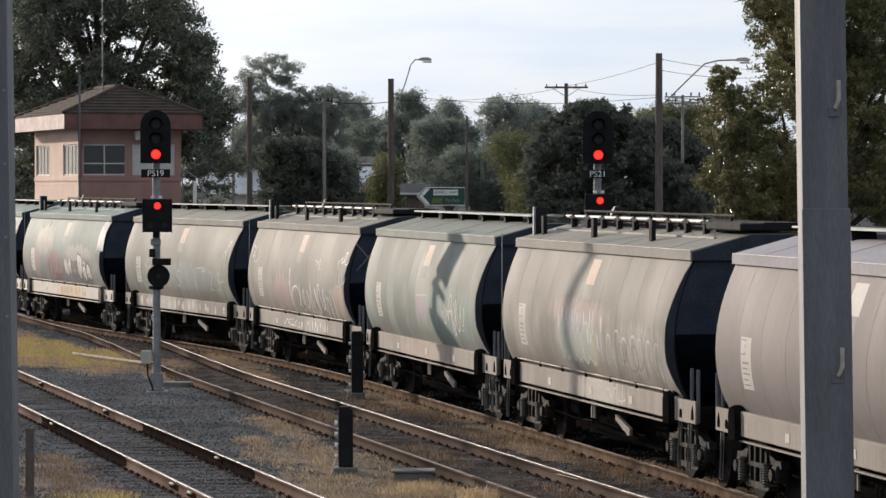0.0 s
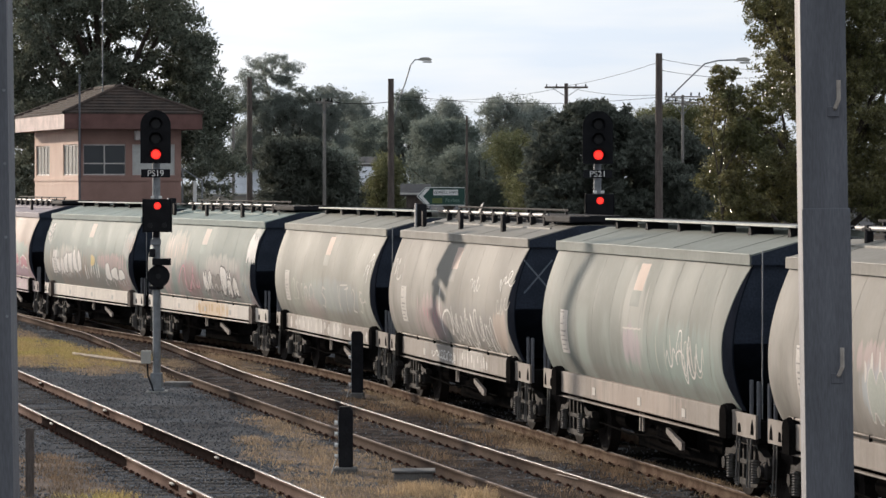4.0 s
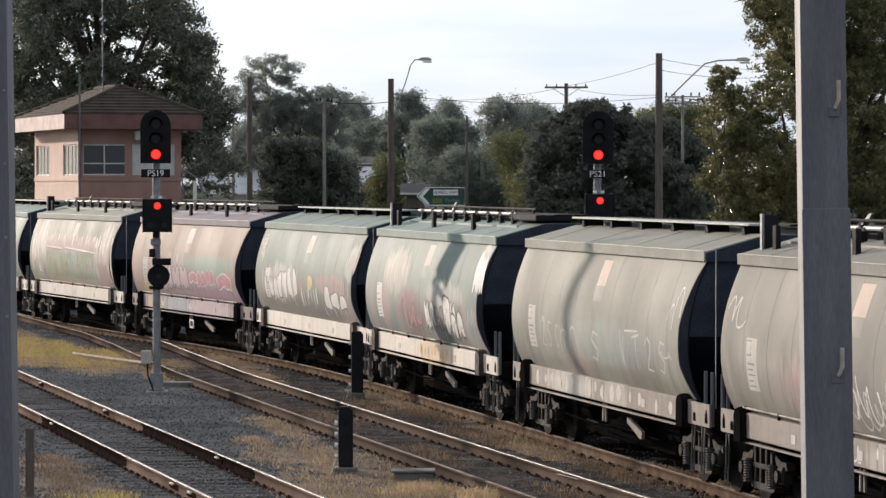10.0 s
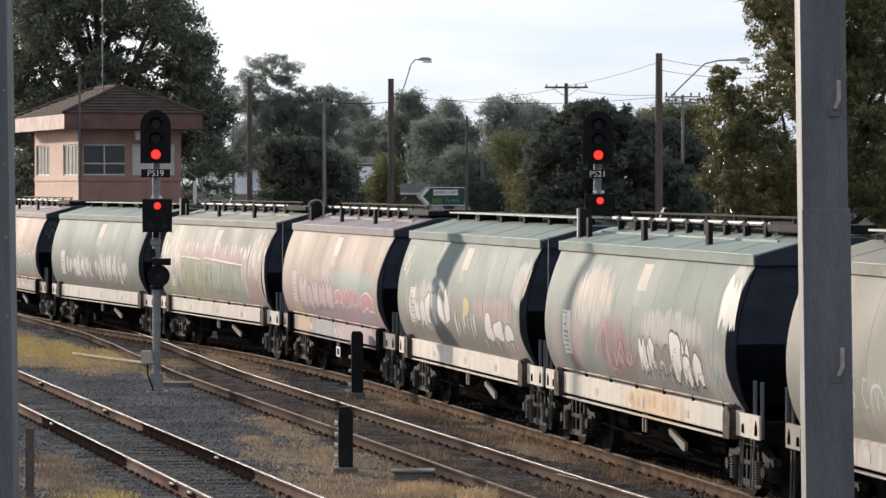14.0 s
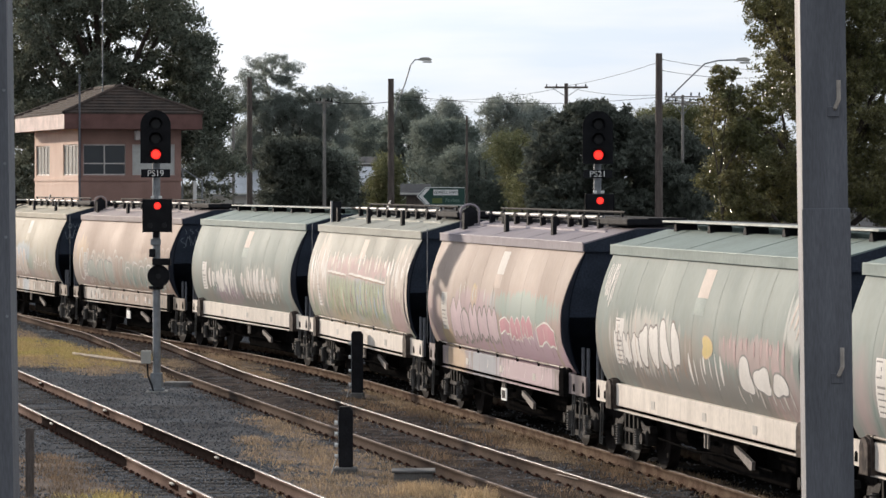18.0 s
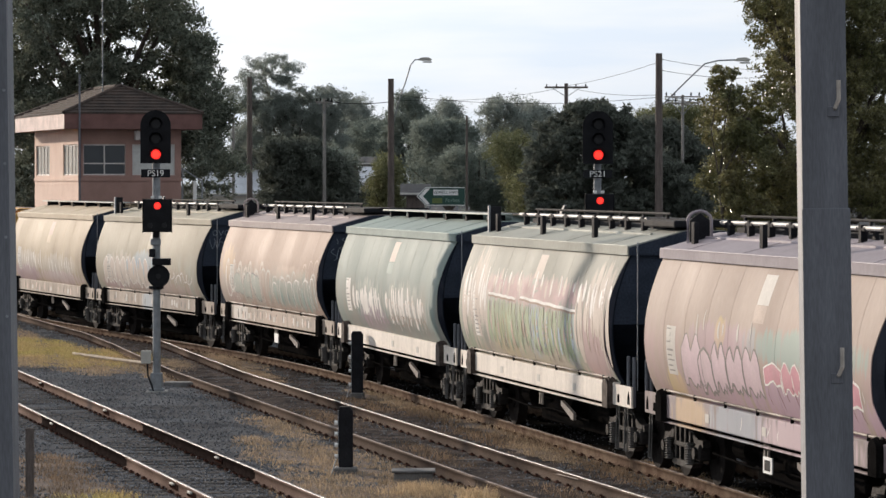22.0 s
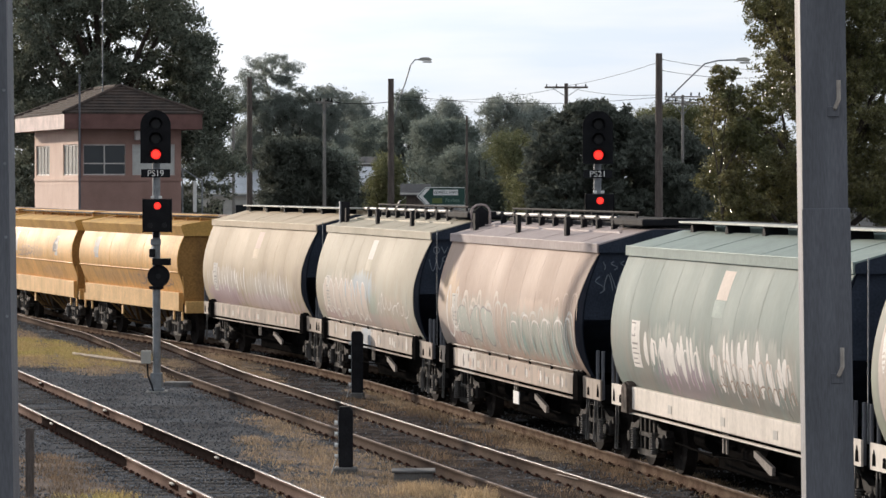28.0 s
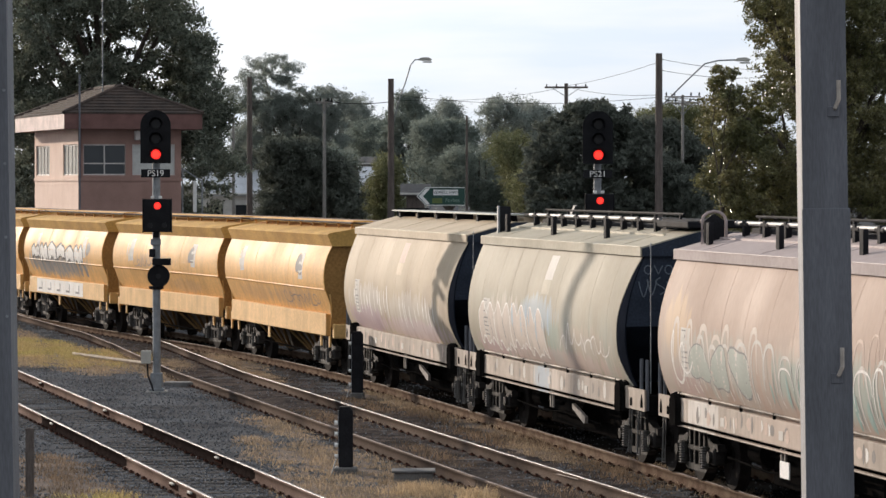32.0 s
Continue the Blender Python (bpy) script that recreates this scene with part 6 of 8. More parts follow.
def grass(kind, material, label, dens, h0, h1):
    xs, ys, hs = [], [], []
    for cx, cy, rx, ry, kd in PATCH:
        if kd != kind:
            continue
        m = int(dens * rx * ry * 3.14)
        a_, r_ = rng.uniform(0, 6.28, m), np.sqrt(rng.random(m)) * rng.uniform(0.75, 1.12, m)
        lx, ly = rx * r_ * np.cos(a_), ry * r_ * np.sin(a_)
        keep = np.sin(lx * 5.1 + ly * 1.7) * np.sin(ly * 2.3 - lx) > -0.25
        xs.append((cx + lx - 0.22 * ly)[keep])
        ys.append((cy + ly)[keep])
        hs.append((rng.uniform(h0, h1, m) * (1.15 - 0.6 * r_))[keep])
    x, y, h = np.concatenate(xs), np.concatenate(ys), np.concatenate(hs)
    n = len(x)
    a_ = rng.uniform(0, 6.28, n)
    w = rng.uniform(0.006, 0.014, n)
    lean = rng.uniform(-0.6, 0.6, (n, 2)) * h[:, None]
    z = np.full(n, GROUND)
    V = np.stack([np.stack([x - w * np.cos(a_), y - w * np.sin(a_), z], -1), np.stack([x + w * np.cos(a_), y + w * np.sin(a_), z], -1),
                  np.stack([x + lean[:, 0], y + lean[:, 1], z + h], -1)], 1)
    solid(kind + "_grass", arrays("grass", V.reshape(-1, 3), np.arange(n * 3).reshape(-1, 3)), material, label, "grass", kind="stuff")


grass("dry", DRY_GRASS, "dry straw-coloured grass tufts on the ballast", 420, 0.03, 0.13)
for wx, wy in ((2.7, 56.0), (0.7, 64.0), (-1.5, 73.0), (4.5, 50.5), (3.6, 55.5), (1.7, 62.5), (-0.4, 70.5), (-0.2, 60.0), (1.9, 51.5), (-2.2, 69.0)):
    PATCH.append((wx, wy, 0.5, 3.4, "weed"))
grass("weed", WEED, "brown dead weeds in the dirt between the rails", 240, 0.04, 0.15)
PATCH.append((-0.30, 52.5, 0.75, 0.9, "straw"))
PATCH.append((0.55, 51.6, 0.5, 0.7, "straw"))
grass("straw", STRAW, "pale tall straw beside the cable pit", 900, 0.08, 0.26)
grass("green", GREEN_GRASS, "yellow-green grass growing between the tracks", 480, 0.04, 0.16)

# ---------------------------------------------------------------- signals


def signal(m, text, label, lift=0.0):
    s = thing("railway_signal", m, label, "railway signal", "colour light signals")
    part("plinth", box(NEW(), -0.24, 0.24, -0.2, 0.24, -0.1, 0.06, 0.02), CONCRETE, s)
    part("base_plate", box(box(NEW(), -0.17, 0.17, -0.16, 0.16, 0.06, 0.12, 0.01), -0.13, 0.13, -0.12, 0.12, 0.10, 0.46, 0.02), GALV, s)
    part("mast", rod(NEW(), (0, 0, 0.1), (0, 0, 6.0), 0.088, 14), GALV, s)
    part("clamp", rod(rod(NEW(), (0, 0, 2.30), (0, 0, 2.38), 0.13, 12), (-0.16, -0.02, 2.34), (0.16, -0.02, 2.34), 0.03, 6), BLACK, s)
    d = part("disc_signal", rod(NEW(), (0.06, -0.22, 2.60), (0.06, -0.12, 2.60), 0.245, 24), BLACK_MATT, s, "round black shunting disc, unlit")
    part("disc_hood", box(NEW(), -0.07, 0.33, -0.32, -0.06, 2.84, 2.99, 0.015), BLACK_MATT, d)
    part("disc_lens", rod(NEW(), (0.06, -0.235, 2.60), (0.06, -0.221, 2.60), 0.06, 14), DARK_LENS, d)
    part("junction_box", box(NEW(), -0.12, 0.10, -0.14, 0.0, 3.28, 3.42, 0.012), GALV, s)
    part("junction_box", box(NEW(), -0.15, -0.02, -0.16, -0.02, 3.02, 3.20, 0.012), BLACK, s)
    part("lower_bracket", box(NEW(), -0.06, 0.06, -0.2, 0.0, 3.45, 3.95, 0.01), BLACK, s)
    h = part("lower_head", box(NEW(), -0.27, 0.35, -0.30, -0.20, 3.57, 4.30, 0.02), BLACK_MATT, s, "square black signal board")
    part("lower_frame", box(box(NEW(), -0.285, -0.27, -0.31, -0.18, 3.56, 4.31, 0.004), 0.35, 0.362, -0.31, -0.18, 3.56, 4.31, 0.004), BLACK, h)
    part("red_lamp", rod(NEW(), (0.045, -0.325, 4.15), (0.045, -0.301, 4.15), 0.060, 18), RED_LAMP, h, "glowing red lamp")
    part("lens_rim", rod(NEW(), (0.045, -0.318, 4.15), (0.045, -0.301, 4.15), 0.082, 18), RED_RIM, h, "dimmer red rim of the lens")
    for x, z in ((-0.12, 3.72), (0.2, 3.72)):
        part("dark_lamp", rod(NEW(), (x, -0.32, z), (x, -0.301, z), 0.06, 14), DARK_LENS, h)
    for lug in (-0.10, 0.07):
        part("mounting_lug", box(NEW(), lug, lug + 0.07, -0.30, -0.2, 4.31, 4.37, 0.005), WHITE, s, "small pale mounting lug")
    pl = part("number_plate", box(NEW(), -0.32, 0.32, -0.20, -0.18, 4.65 + lift, 4.83 + lift, 0.006), BLACK, s, "black identification plate with white letters")
    tx = part("letters", words(text, 0.19), WHITE, pl)
    tx.matrix_basis = pose(0, -0.205, 4.735 + lift, 90, 0, 0)
    bm = NEW()
    pts = [(-0.335, 4.96), (0.335, 4.96), (0.335, 5.80)] + [(0.335 * math.cos(a_), 5.80 + 0.335 * math.sin(a_)) for a_ in np.linspace(0.25, 2.89, 9)] + [(-0.335, 5.80)]
    slab(bm, [(u, v + lift) for u, v in pts], "y", -0.22, -0.17)
    u = part("upper_head", bm, BLACK_MATT, s, "tall black board with a rounded top")
    part("lamp_housing", box(NEW(), -0.16, 0.16, -0.17, 0.06, 5.0 + lift, 5.95 + lift, 0.03), BLACK_MATT, u)
    for k, z in enumerate((5.16 + lift, 5.50 + lift, 5.83 + lift)):
        part("red_lamp" if k == 0 else "dark_lamp", rod(NEW(), (0.01, -0.26, z), (0.01, -0.222, z), 0.086 if k == 0 else 0.10, 20), RED_LAMP if k == 0 else DARK_LENS, u, "glowing red lamp" if k == 0 else "")
        bm = NEW()
        if k == 0:
            part("lens_rim", rod(NEW(), (0.01, -0.25, z), (0.01, -0.222, z), 0.112, 20), RED_RIM, u, "dimmer red rim of the lens")
        arc = [(0.145 * math.cos(a_) + 0.01, z + 0.145 * math.sin(a_)) for a_ in np.linspace(-0.4, 3.54, 12)]
        fr = [bm.verts.new((x, -0.222, zz)) for x, zz in arc]
        bk = [bm.verts.new((x, -0.222 - 0.24 * max(0.25, math.sin(a_)), zz)) for (x, zz), a_ in zip(arc, np.linspace(-0.4, 3.54, 12))]
        for p, q, r, t in zip(fr, fr[1:], bk[1:], bk):
            bm.faces.new((p, q, r, t))
        bmesh.ops.solidify(bm, geom=bm.faces[:], thickness=0.008)
        part("visor", bm, BLACK, u)
    part("cable_box", box(NEW(), -0.34, -0.12, -0.12, 0.06, 0.66, 0.95, 0.012), CABINET, s, "pale grey cable box")
    part("cable", pipe(NEW(), [(-0.2, -0.05, 0.66), (-0.19, -0.08, 0.4), (-0.1, -0.14, 0.2), (-0.05, -0.16, 0.02)], 0.022), BLACK, s)
    return s


signal(pose(-6.18, 77.8, GROUND) @ Matrix.Scale(0.976, 4), "PS19", "grey signal mast with two red lamps and a round black disc", 0.125)
signal(pose(3.42, 79.9, GROUND), "PS21", "grey signal mast with two red lamps standing beyond the train")
x, y = (-5.880, 80.563)
solid("cable_trough", box(NEW(), x - 0.35, x + 0.45, y - 0.25, y + 0.25, GROUND - 0.05, GROUND + 0.1, 0.02), PIT_GREY, "low concrete cable pit lid by the signal", "concrete lid")

# ---------------------------------------------------------------- trackside posts


def marker(x, y, w, top, label, base):
    p = thing("indicator_post", pose(x, y, GROUND), label, "trackside post", "black indicator posts")
    bm = NEW()
    slab(bm, [(-w / 2, 0.12), (w / 2, 0.12), (w / 2, top - 0.07), (w / 2 - 0.05, top), (-w / 2 + 0.02, top), (-w / 2, top - 0.03)], "y", -0.09, 0.09)
    part("box_body", bm, BLACK, p)
    part("side_strip", box(NEW(), -w / 2 - 0.012, -w / 2 - 0.002, -0.07, 0.07, 0.2, top - 0.06), GALV, p)
    part("footing", box(NEW(), -base / 2, base / 2, -base / 2, base / 2, -0.1, 0.13, 0.02), PIT_GREY, p)
    for k in range(4):
        q = part("bolt", rod(NEW(), (-w / 2 - 0.065, -0.05, 0), (-w / 2 - 0.013, -0.05, 0), 0.036, 8), WHITE, p, "pale bolt head")
        q.matrix_basis = pose(0, 0, 0.3 + (top - 0.55) * k / 3)
    part("cable", pipe(NEW(), [(-w / 2 - 0.03, 0, 0.3), (-w / 2 - 0.08, -0.02, 0.12), (-w / 2 - 0.12, -0.05, -0.02)], 0.012), GALV, p)


x, y = (-1.511, 56.074)
marker(x, y, 0.22, 1.07, "black upright indicator post on a concrete footing", 0.36)
marker(-1.80, 75.9, 0.24, 1.42, "black upright indicator post beside the running rail", 0.30)
x, y = (-0.445, 54.604)
pit = thing("cable_pit", pose(x, y, GROUND), "low grey concrete cable pit in the dry grass", "cable pit")
part("pit_wall", box(NEW(), -0.30, 0.30, -0.25, 0.25, -0.1, 0.17, 0.015), PIT_GREY, pit)
part("lid", box(NEW(), -0.33, 0.33, -0.28, 0.28, 0.174, 0.21, 0.01), PIT_GREY, pit)
x, y = (-5.991, 52.254)
stake = thing("timber_stake", pose(x, y, GROUND), "weathered brown timber stake in the grass", "post")
part("stake", box(NEW(), -0.06, 0.06, -0.05, 0.05, -0.1, 1.0, 0.012), mat("faded_brown_timber", (0.125, 0.10, 0.088), 0.9, scale=6, var=0.35, stretch=(6, 6, 1)), stake)

# columns close to the camera
C_Y = 14.0
cx = 1.554
col = thing("steel_column", pose(cx, C_Y, GROUND, 0, -0.91, 0), "weathered grey steel column with small hook brackets", "column", "steel columns")
bm = box(NEW(), -0.088, 0.088, -0.006, 0.006, -0.3, 5.7)
box(bm, -0.088, -0.076, 0.007, 0.20, -0.3, 5.7)
box(bm, 0.076, 0.088, 0.007, 0.20, -0.3, 5.7)
part("channel", bm, POST_GREY, col)
zj = 4.464
part("splice_plate", box(NEW(), -0.091, 0.096, -0.016, -0.0065, -0.3, zj, 0.003), POST_GREY, col, "lower plated length of the column")
for z in (4.903, 3.868):
    hk = part("hook", pipe(NEW(), [(0.040, -0.016, z - 0.055), (0.040, -0.045, z - 0.05), (0.052, -0.055, z - 0.02), (0.052, -0.055, z + 0.055)], 0.0085), mat("pale_worn_hook_steel", (0.50, 0.44, 0.38), 0.5, metal=0.3, scale=20, var=0.25), col, "bent steel hook")
    part("hook_plate", box(NEW(), 0.012, 0.058, -0.022, -0.0165, z - 0.085, z - 0.045, 0.002), POST_GREY, hk)
col2 = thing("steel_column", pose(-1.684 + 0.0567, C_Y, GROUND, 0, -0.71, 0), "dark grey bolted steel column beside the line", "column", "steel columns")
bm = box(NEW(), -0.18, 0.0, -0.006, 0.006, -0.3, 5.7)
box(bm, -0.012, 0.0, 0.007, 0.20, -0.3, 5.7)
part("channel", bm, POST_GREY, col2)
for z in (4.921, 4.636, 4.351, 4.044):
    part("bolt", rod(NEW(), (-0.014, -0.012, z), (-0.014, -0.006, z), 0.006, 8), GALV, col2)

# joints in the siding's rails
for side, yj in ((1, 52.9), (1, 51.4), (1, 66.0), (-1, 57.5), (-1, 69.5), (-1, 79.0)):
    xj = -2.43 - 0.243 * (yj - 49.8) - side * 0.7535 * 0.97
    jt = thing("rail_joint", pose(xj, yj - side * 0.18, 0, 0, 0, 103.6), "bolted rail joint with a pale bonding plate", "rail joint", "rail joints")
    part("fishplate", box(box(NEW(), -0.30, 0.30, 0.016, 0.034, -0.13, -0.045, 0.004), -0.30, 0.30, -0.034, -0.016, -0.13, -0.045, 0.004), RAIL_SIDE, jt)
    for bx in (-0.22, -0.08, 0.08, 0.22):
        part("bolt", rod(NEW(), (bx, -0.055, -0.09), (bx, 0.055, -0.09), 0.016, 6), RAIL_SIDE, jt)
    part("bond_plate", box(NEW(), -0.16, 0.10, 0.040, 0.075, -0.06, -0.03, 0.004), CABINET, jt, "pale bonding plate")
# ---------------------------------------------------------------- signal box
# side wall lightened and front darkened in colour to carry sun and shade
PINK = mat("sun_toned_salmon_brick", (0.82, 0.61, 0.50), 0.9, spec=0.2, color2=(0.77, 0.56, 0.455), scale=1.2, fine=25, var=0.2, bump=0.25)
FRONT_BRICK = mat("shade_toned_red_brown_brick", (0.34, 0.21, 0.175), 0.9, spec=0.2, color2=(0.28, 0.172, 0.143), scale=1.4, fine=25, var=0.22, bump=0.25)
BLIND_GREY = mat("grey_slatted_blind", (0.26, 0.27, 0.255), 0.8, scale=5, fine=30, var=0.25, bump=0.1, stretch=(6, 6, 0.4))
MAROON = mat("maroon_painted_boards", (0.17, 0.082, 0.07), 0.75, scale=2, fine=25, var=0.25, bump=0.15)
# paler paint for one fascia board carries the sun on that side
FASCIA = mat("sun_toned_pink_fascia", (0.75, 0.58, 0.52), 0.8, scale=2, fine=25, var=0.2, bump=0.1)
TILE = mat("dull_brown_roof_tile", (0.088, 0.066, 0.056), 0.95, spec=0.1, color2=(0.06, 0.05, 0.045), scale=1.5, fine=15, var=0.35, bump=0.3, island=0.15)
FRAME = mat("pale_window_frame", (0.58, 0.53, 0.50), 0.7, scale=4, var=0.15, bump=0.05)

BY = 160.0
A = 4.62
B = 11.4
sb = thing("signal_box", Matrix.Translation((-16.138, BY, GROUND)) @ Matrix.Rotation(radians(16.3), 4, "Z"),
           "two-storey brick signal box, salmon side toned for sun, red-brown front toned for shade, tiled hip roof", "building")
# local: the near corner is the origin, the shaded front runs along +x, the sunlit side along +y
z_s, z_w0, z_w1, z_e = 4.65, 4.86, 6.24, 6.95
Wt = 0.22


def wall_with(openings, length, along, parent, m, paint):
    xs = sorted({0.0, length, *[o for op in openings for o in op]})
    for a0, a1 in zip(xs, xs[1:]):
        hole = any(o0 <= a0 and a1 <= o1 for o0, o1 in openings)
        for z0, z1 in (((0, z_w0), (z_w1, z_e)) if hole else ((0, z_e),)):
            bm = box(NEW(), a0, a1, 0, Wt, z0, z1) if along == "x" else box(NEW(), 0, Wt, a0, a1, z0, z1)
            part("wall_panel", bm, paint, parent).matrix_basis = m


front = [(0.2, 2.1), (2.4, 4.34)]
side = [(0.25, 3.9), (7.4, 11.0)]
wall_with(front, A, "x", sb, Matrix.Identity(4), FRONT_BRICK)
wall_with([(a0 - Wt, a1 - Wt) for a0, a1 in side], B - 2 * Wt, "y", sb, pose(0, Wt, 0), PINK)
part("back_wall", box(NEW(), 0, A, B - Wt, B, 0, z_e), PINK, sb)
part("far_wall", box(NEW(), A - Wt, A, Wt, B - Wt, 0, z_e), PINK, sb)
part("floor_slab", box(NEW(), Wt, A - Wt, Wt, B - Wt, 4.0, 4.15), CONCRETE, sb)
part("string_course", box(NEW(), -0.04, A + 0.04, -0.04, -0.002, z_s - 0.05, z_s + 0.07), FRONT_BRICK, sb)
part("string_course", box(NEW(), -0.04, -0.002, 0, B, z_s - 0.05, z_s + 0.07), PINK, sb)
part("corner_board", box(NEW(), -0.035, 0.10, -0.035, -0.003, z_s + 0.08, z_e), MAROON, sb)


def window(parent, a0, a1, along, panes, rows, blind):
    fr = NEW()

    def bar(u0, u1, z0, z1, d0=0.05, d1=0.11):
        if along == "x":
            box(fr, u0, u1, d0, d1, z0, z1)
        else:
            box(fr, d0, d1, u0, u1, z0, z1)
    bar(a0, a1, z_w0, z_w0 + 0.06)
    bar(a0, a1, z_w1 - 0.06, z_w1)
    for k in range(panes + 1):
        u = a0 + (a1 - a0) * k / panes
        bar(max(a0, u - 0.028), min(a1, u + 0.028), z_w0 + 0.061, z_w1 - 0.061)
    if rows > 1:
        zz = z_w0 + (z_w1 - z_w0) * 0.38
        for k in range(panes):
            u0, u1 = a0 + (a1 - a0) * k / panes + 0.036, a0 + (a1 - a0) * (k + 1) / panes - 0.036
            bar(u0, u1, zz - 0.03, zz + 0.03)
    f = part("window_frame", fr, FRAME, parent)
    for k in range(panes):
        u0, u1 = a0 + (a1 - a0) * k / panes + 0.03, a0 + (a1 - a0) * (k + 1) / panes - 0.03
        bm = box(NEW(), u0, u1, 0.075, 0.085, z_w0 + 0.05, z_w1 - 0.05) if along == "x" else box(NEW(), 0.075, 0.085, u0, u1, z_w0 + 0.05, z_w1 - 0.05)
        part("pane", bm, GLASS if not blind else CURTAIN if along == "x" else BLIND_GREY, f, "" if not blind else "pane with a drawn blind")
    return f


window(sb, 0.2, 2.1, "x", 2, 2, False)
window(sb, 2.4, 4.34, "x", 2, 1, True)
window(sb, 0.25, 3.9, "y", 4, 1, True)
window(sb, 7.4, 11.0, "y", 4, 1, True)
part("air_conditioner", box(NEW(), 2.48, 2.78, -0.35, 0.0, 6.42, 6.84, 0.02), FRAME, sb, "small wall air conditioner")
part("eaves_soffit", box(NEW(), -0.75, A + 0.75, -0.75, B + 0.75, z_e, z_e + 0.08), MAROON, sb)
O = 0.75
fz0, fz1 = 6.90, 7.58
part("fascia", box(NEW(), -O - 0.05, A + O + 0.05, -O - 0.05, -O, fz0, fz1, 0.01), MAROON, sb, "maroon fascia board")
part("fascia", box(NEW(), -O - 0.05, -O, -O, B + O, fz0, fz1, 0.01), FASCIA, sb, "pale pink fascia board, sunlight put into its colour")
part("fascia", box(NEW(), A + O, A + O + 0.05, -O, B + O, fz0, fz1, 0.01), MAROON, sb)
part("fascia", box(NEW(), -O, A + O, B + O, B + O + 0.05, fz0, fz1, 0.01), MAROON, sb)
rb = part("roof", box(NEW(), -O, A + O, -O, B + O, fz1 - 0.08, fz1 - 0.02), TILE, sb)
mid, midb = A / 2, B / 2
half, rise, NC = A / 2 + O + 0.08, 1.28, 9
halfb = B / 2 + O + 0.08
CORN = ((-1, -1), (1, -1), (1, 1), (-1, 1))
for k in range(NC):
    c0, c1 = half * k / NC, half * (k + 1) / NC
    z0 = fz1 + rise * k / NC
    bm = NEW()
    lo = [bm.verts.new((mid + sx * (half - c0), midb + sy * (halfb - c0), z0)) for sx, sy in CORN]
    lb = [bm.verts.new((mid + sx * (half - c0), midb + sy * (halfb - c0), z0 + 0.07)) for sx, sy in CORN]
    hi = [bm.verts.new((mid + sx * (half - c1), midb + sy * (halfb - c1), z0 + rise / NC + 0.01)) for sx, sy in CORN]
    for j in range(4):
        bm.faces.new((lo[j], lo[(j + 1) % 4], lb[(j + 1) % 4], lb[j]))
        bm.faces.new((lb[j], lb[(j + 1) % 4], hi[(j + 1) % 4], hi[j]))
    part("tile_course", bm, TILE, rb)
for sx, sy in CORN:
    part("hip_capping", rod(NEW(), (mid + sx * half, midb + sy * halfb, fz1 + 0.05), (mid, midb + sy * (halfb - half), fz1 + rise + 0.05), 0.09, 6), TILE, rb)
part("ridge_capping", rod(NEW(), (mid, half, fz1 + rise + 0.05), (mid, B - half, fz1 + rise + 0.05), 0.09, 6), TILE, rb)
part("corner_pole", rod(NEW(), (-0.13, -0.87, 0), (-0.13, -0.87, 9.3), 0.045, 8), POST_GREY, sb, "slim dark pole against the eaves")
part("aerial", rod(NEW(), (mid - 0.7, mid + 0.5, 8.3), (mid - 0.7, mid + 0.5, 15.0), 0.03, 6), GALV, sb)
part("stair_rail", pipe(pipe(NEW(), [(A + 0.1, 0.2, 0), (A + 0.1, 0.2, 5.2)], 0.04), [(A + 0.1, 0.2, 5.15), (A + 1.0, 0.2, 4.6), (A + 1.0, 0.2, 0)], 0.04), GALV, sb, "pipe handrail at the stair head")
part("gate_post", box(NEW(), A + 0.62, A + 0.78, 0.3, 0.4, 3.2, 4.6, 0.02), WHITE, sb)

# ---------------------------------------------------------------- trees
LEAF_DARK = mat("dark_evergreen_leaf", (0.165, 0.185, 0.15), 0.8, color2=(0.18, 0.195, 0.145), scale=0.25, var=0.3, bump=0, island=0.5, thin=0.35, spec=0.08)
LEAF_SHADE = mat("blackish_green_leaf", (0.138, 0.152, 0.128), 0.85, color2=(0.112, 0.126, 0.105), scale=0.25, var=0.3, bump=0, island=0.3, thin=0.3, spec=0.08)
# grey-green gum leaf, lightened and blued to stand in for distance haze
LEAF_GUM = mat("hazed_grey_green_gum_leaf", (0.255, 0.285, 0.258), 0.8, color2=(0.215, 0.24, 0.215), scale=0.25, var=0.2, bump=0, island=0.18, thin=0.55, spec=0.1)
LEAF_OLIVE = mat("olive_sunlit_leaf", (0.21, 0.188, 0.082), 0.32, color2=(0.13, 0.14, 0.06), scale=0.3, var=0.3, bump=0, island=0.5, thin=0.3)
LEAF_LIME = mat("yellow_green_shrub_leaf", (0.19, 0.195, 0.10), 0.6, color2=(0.15, 0.165, 0.09), scale=0.3, var=0.3, bump=0, island=0.4, thin=0.3, spec=0.08)
# garden leaf green also lifted and blued in place of haze
LEAF_MID = mat("hazed_green_garden_leaf", (0.22, 0.255, 0.224), 0.85, color2=(0.178, 0.207, 0.178), scale=0.3, var=0.2, bump=0, island=0.15, thin=0.5, spec=0.06)
BARK = mat("grey_brown_bark", (0.085, 0.068, 0.056), 0.95, scale=3, fine=20, var=0.4, bump=0.6, stretch=(3, 3, 0.6))


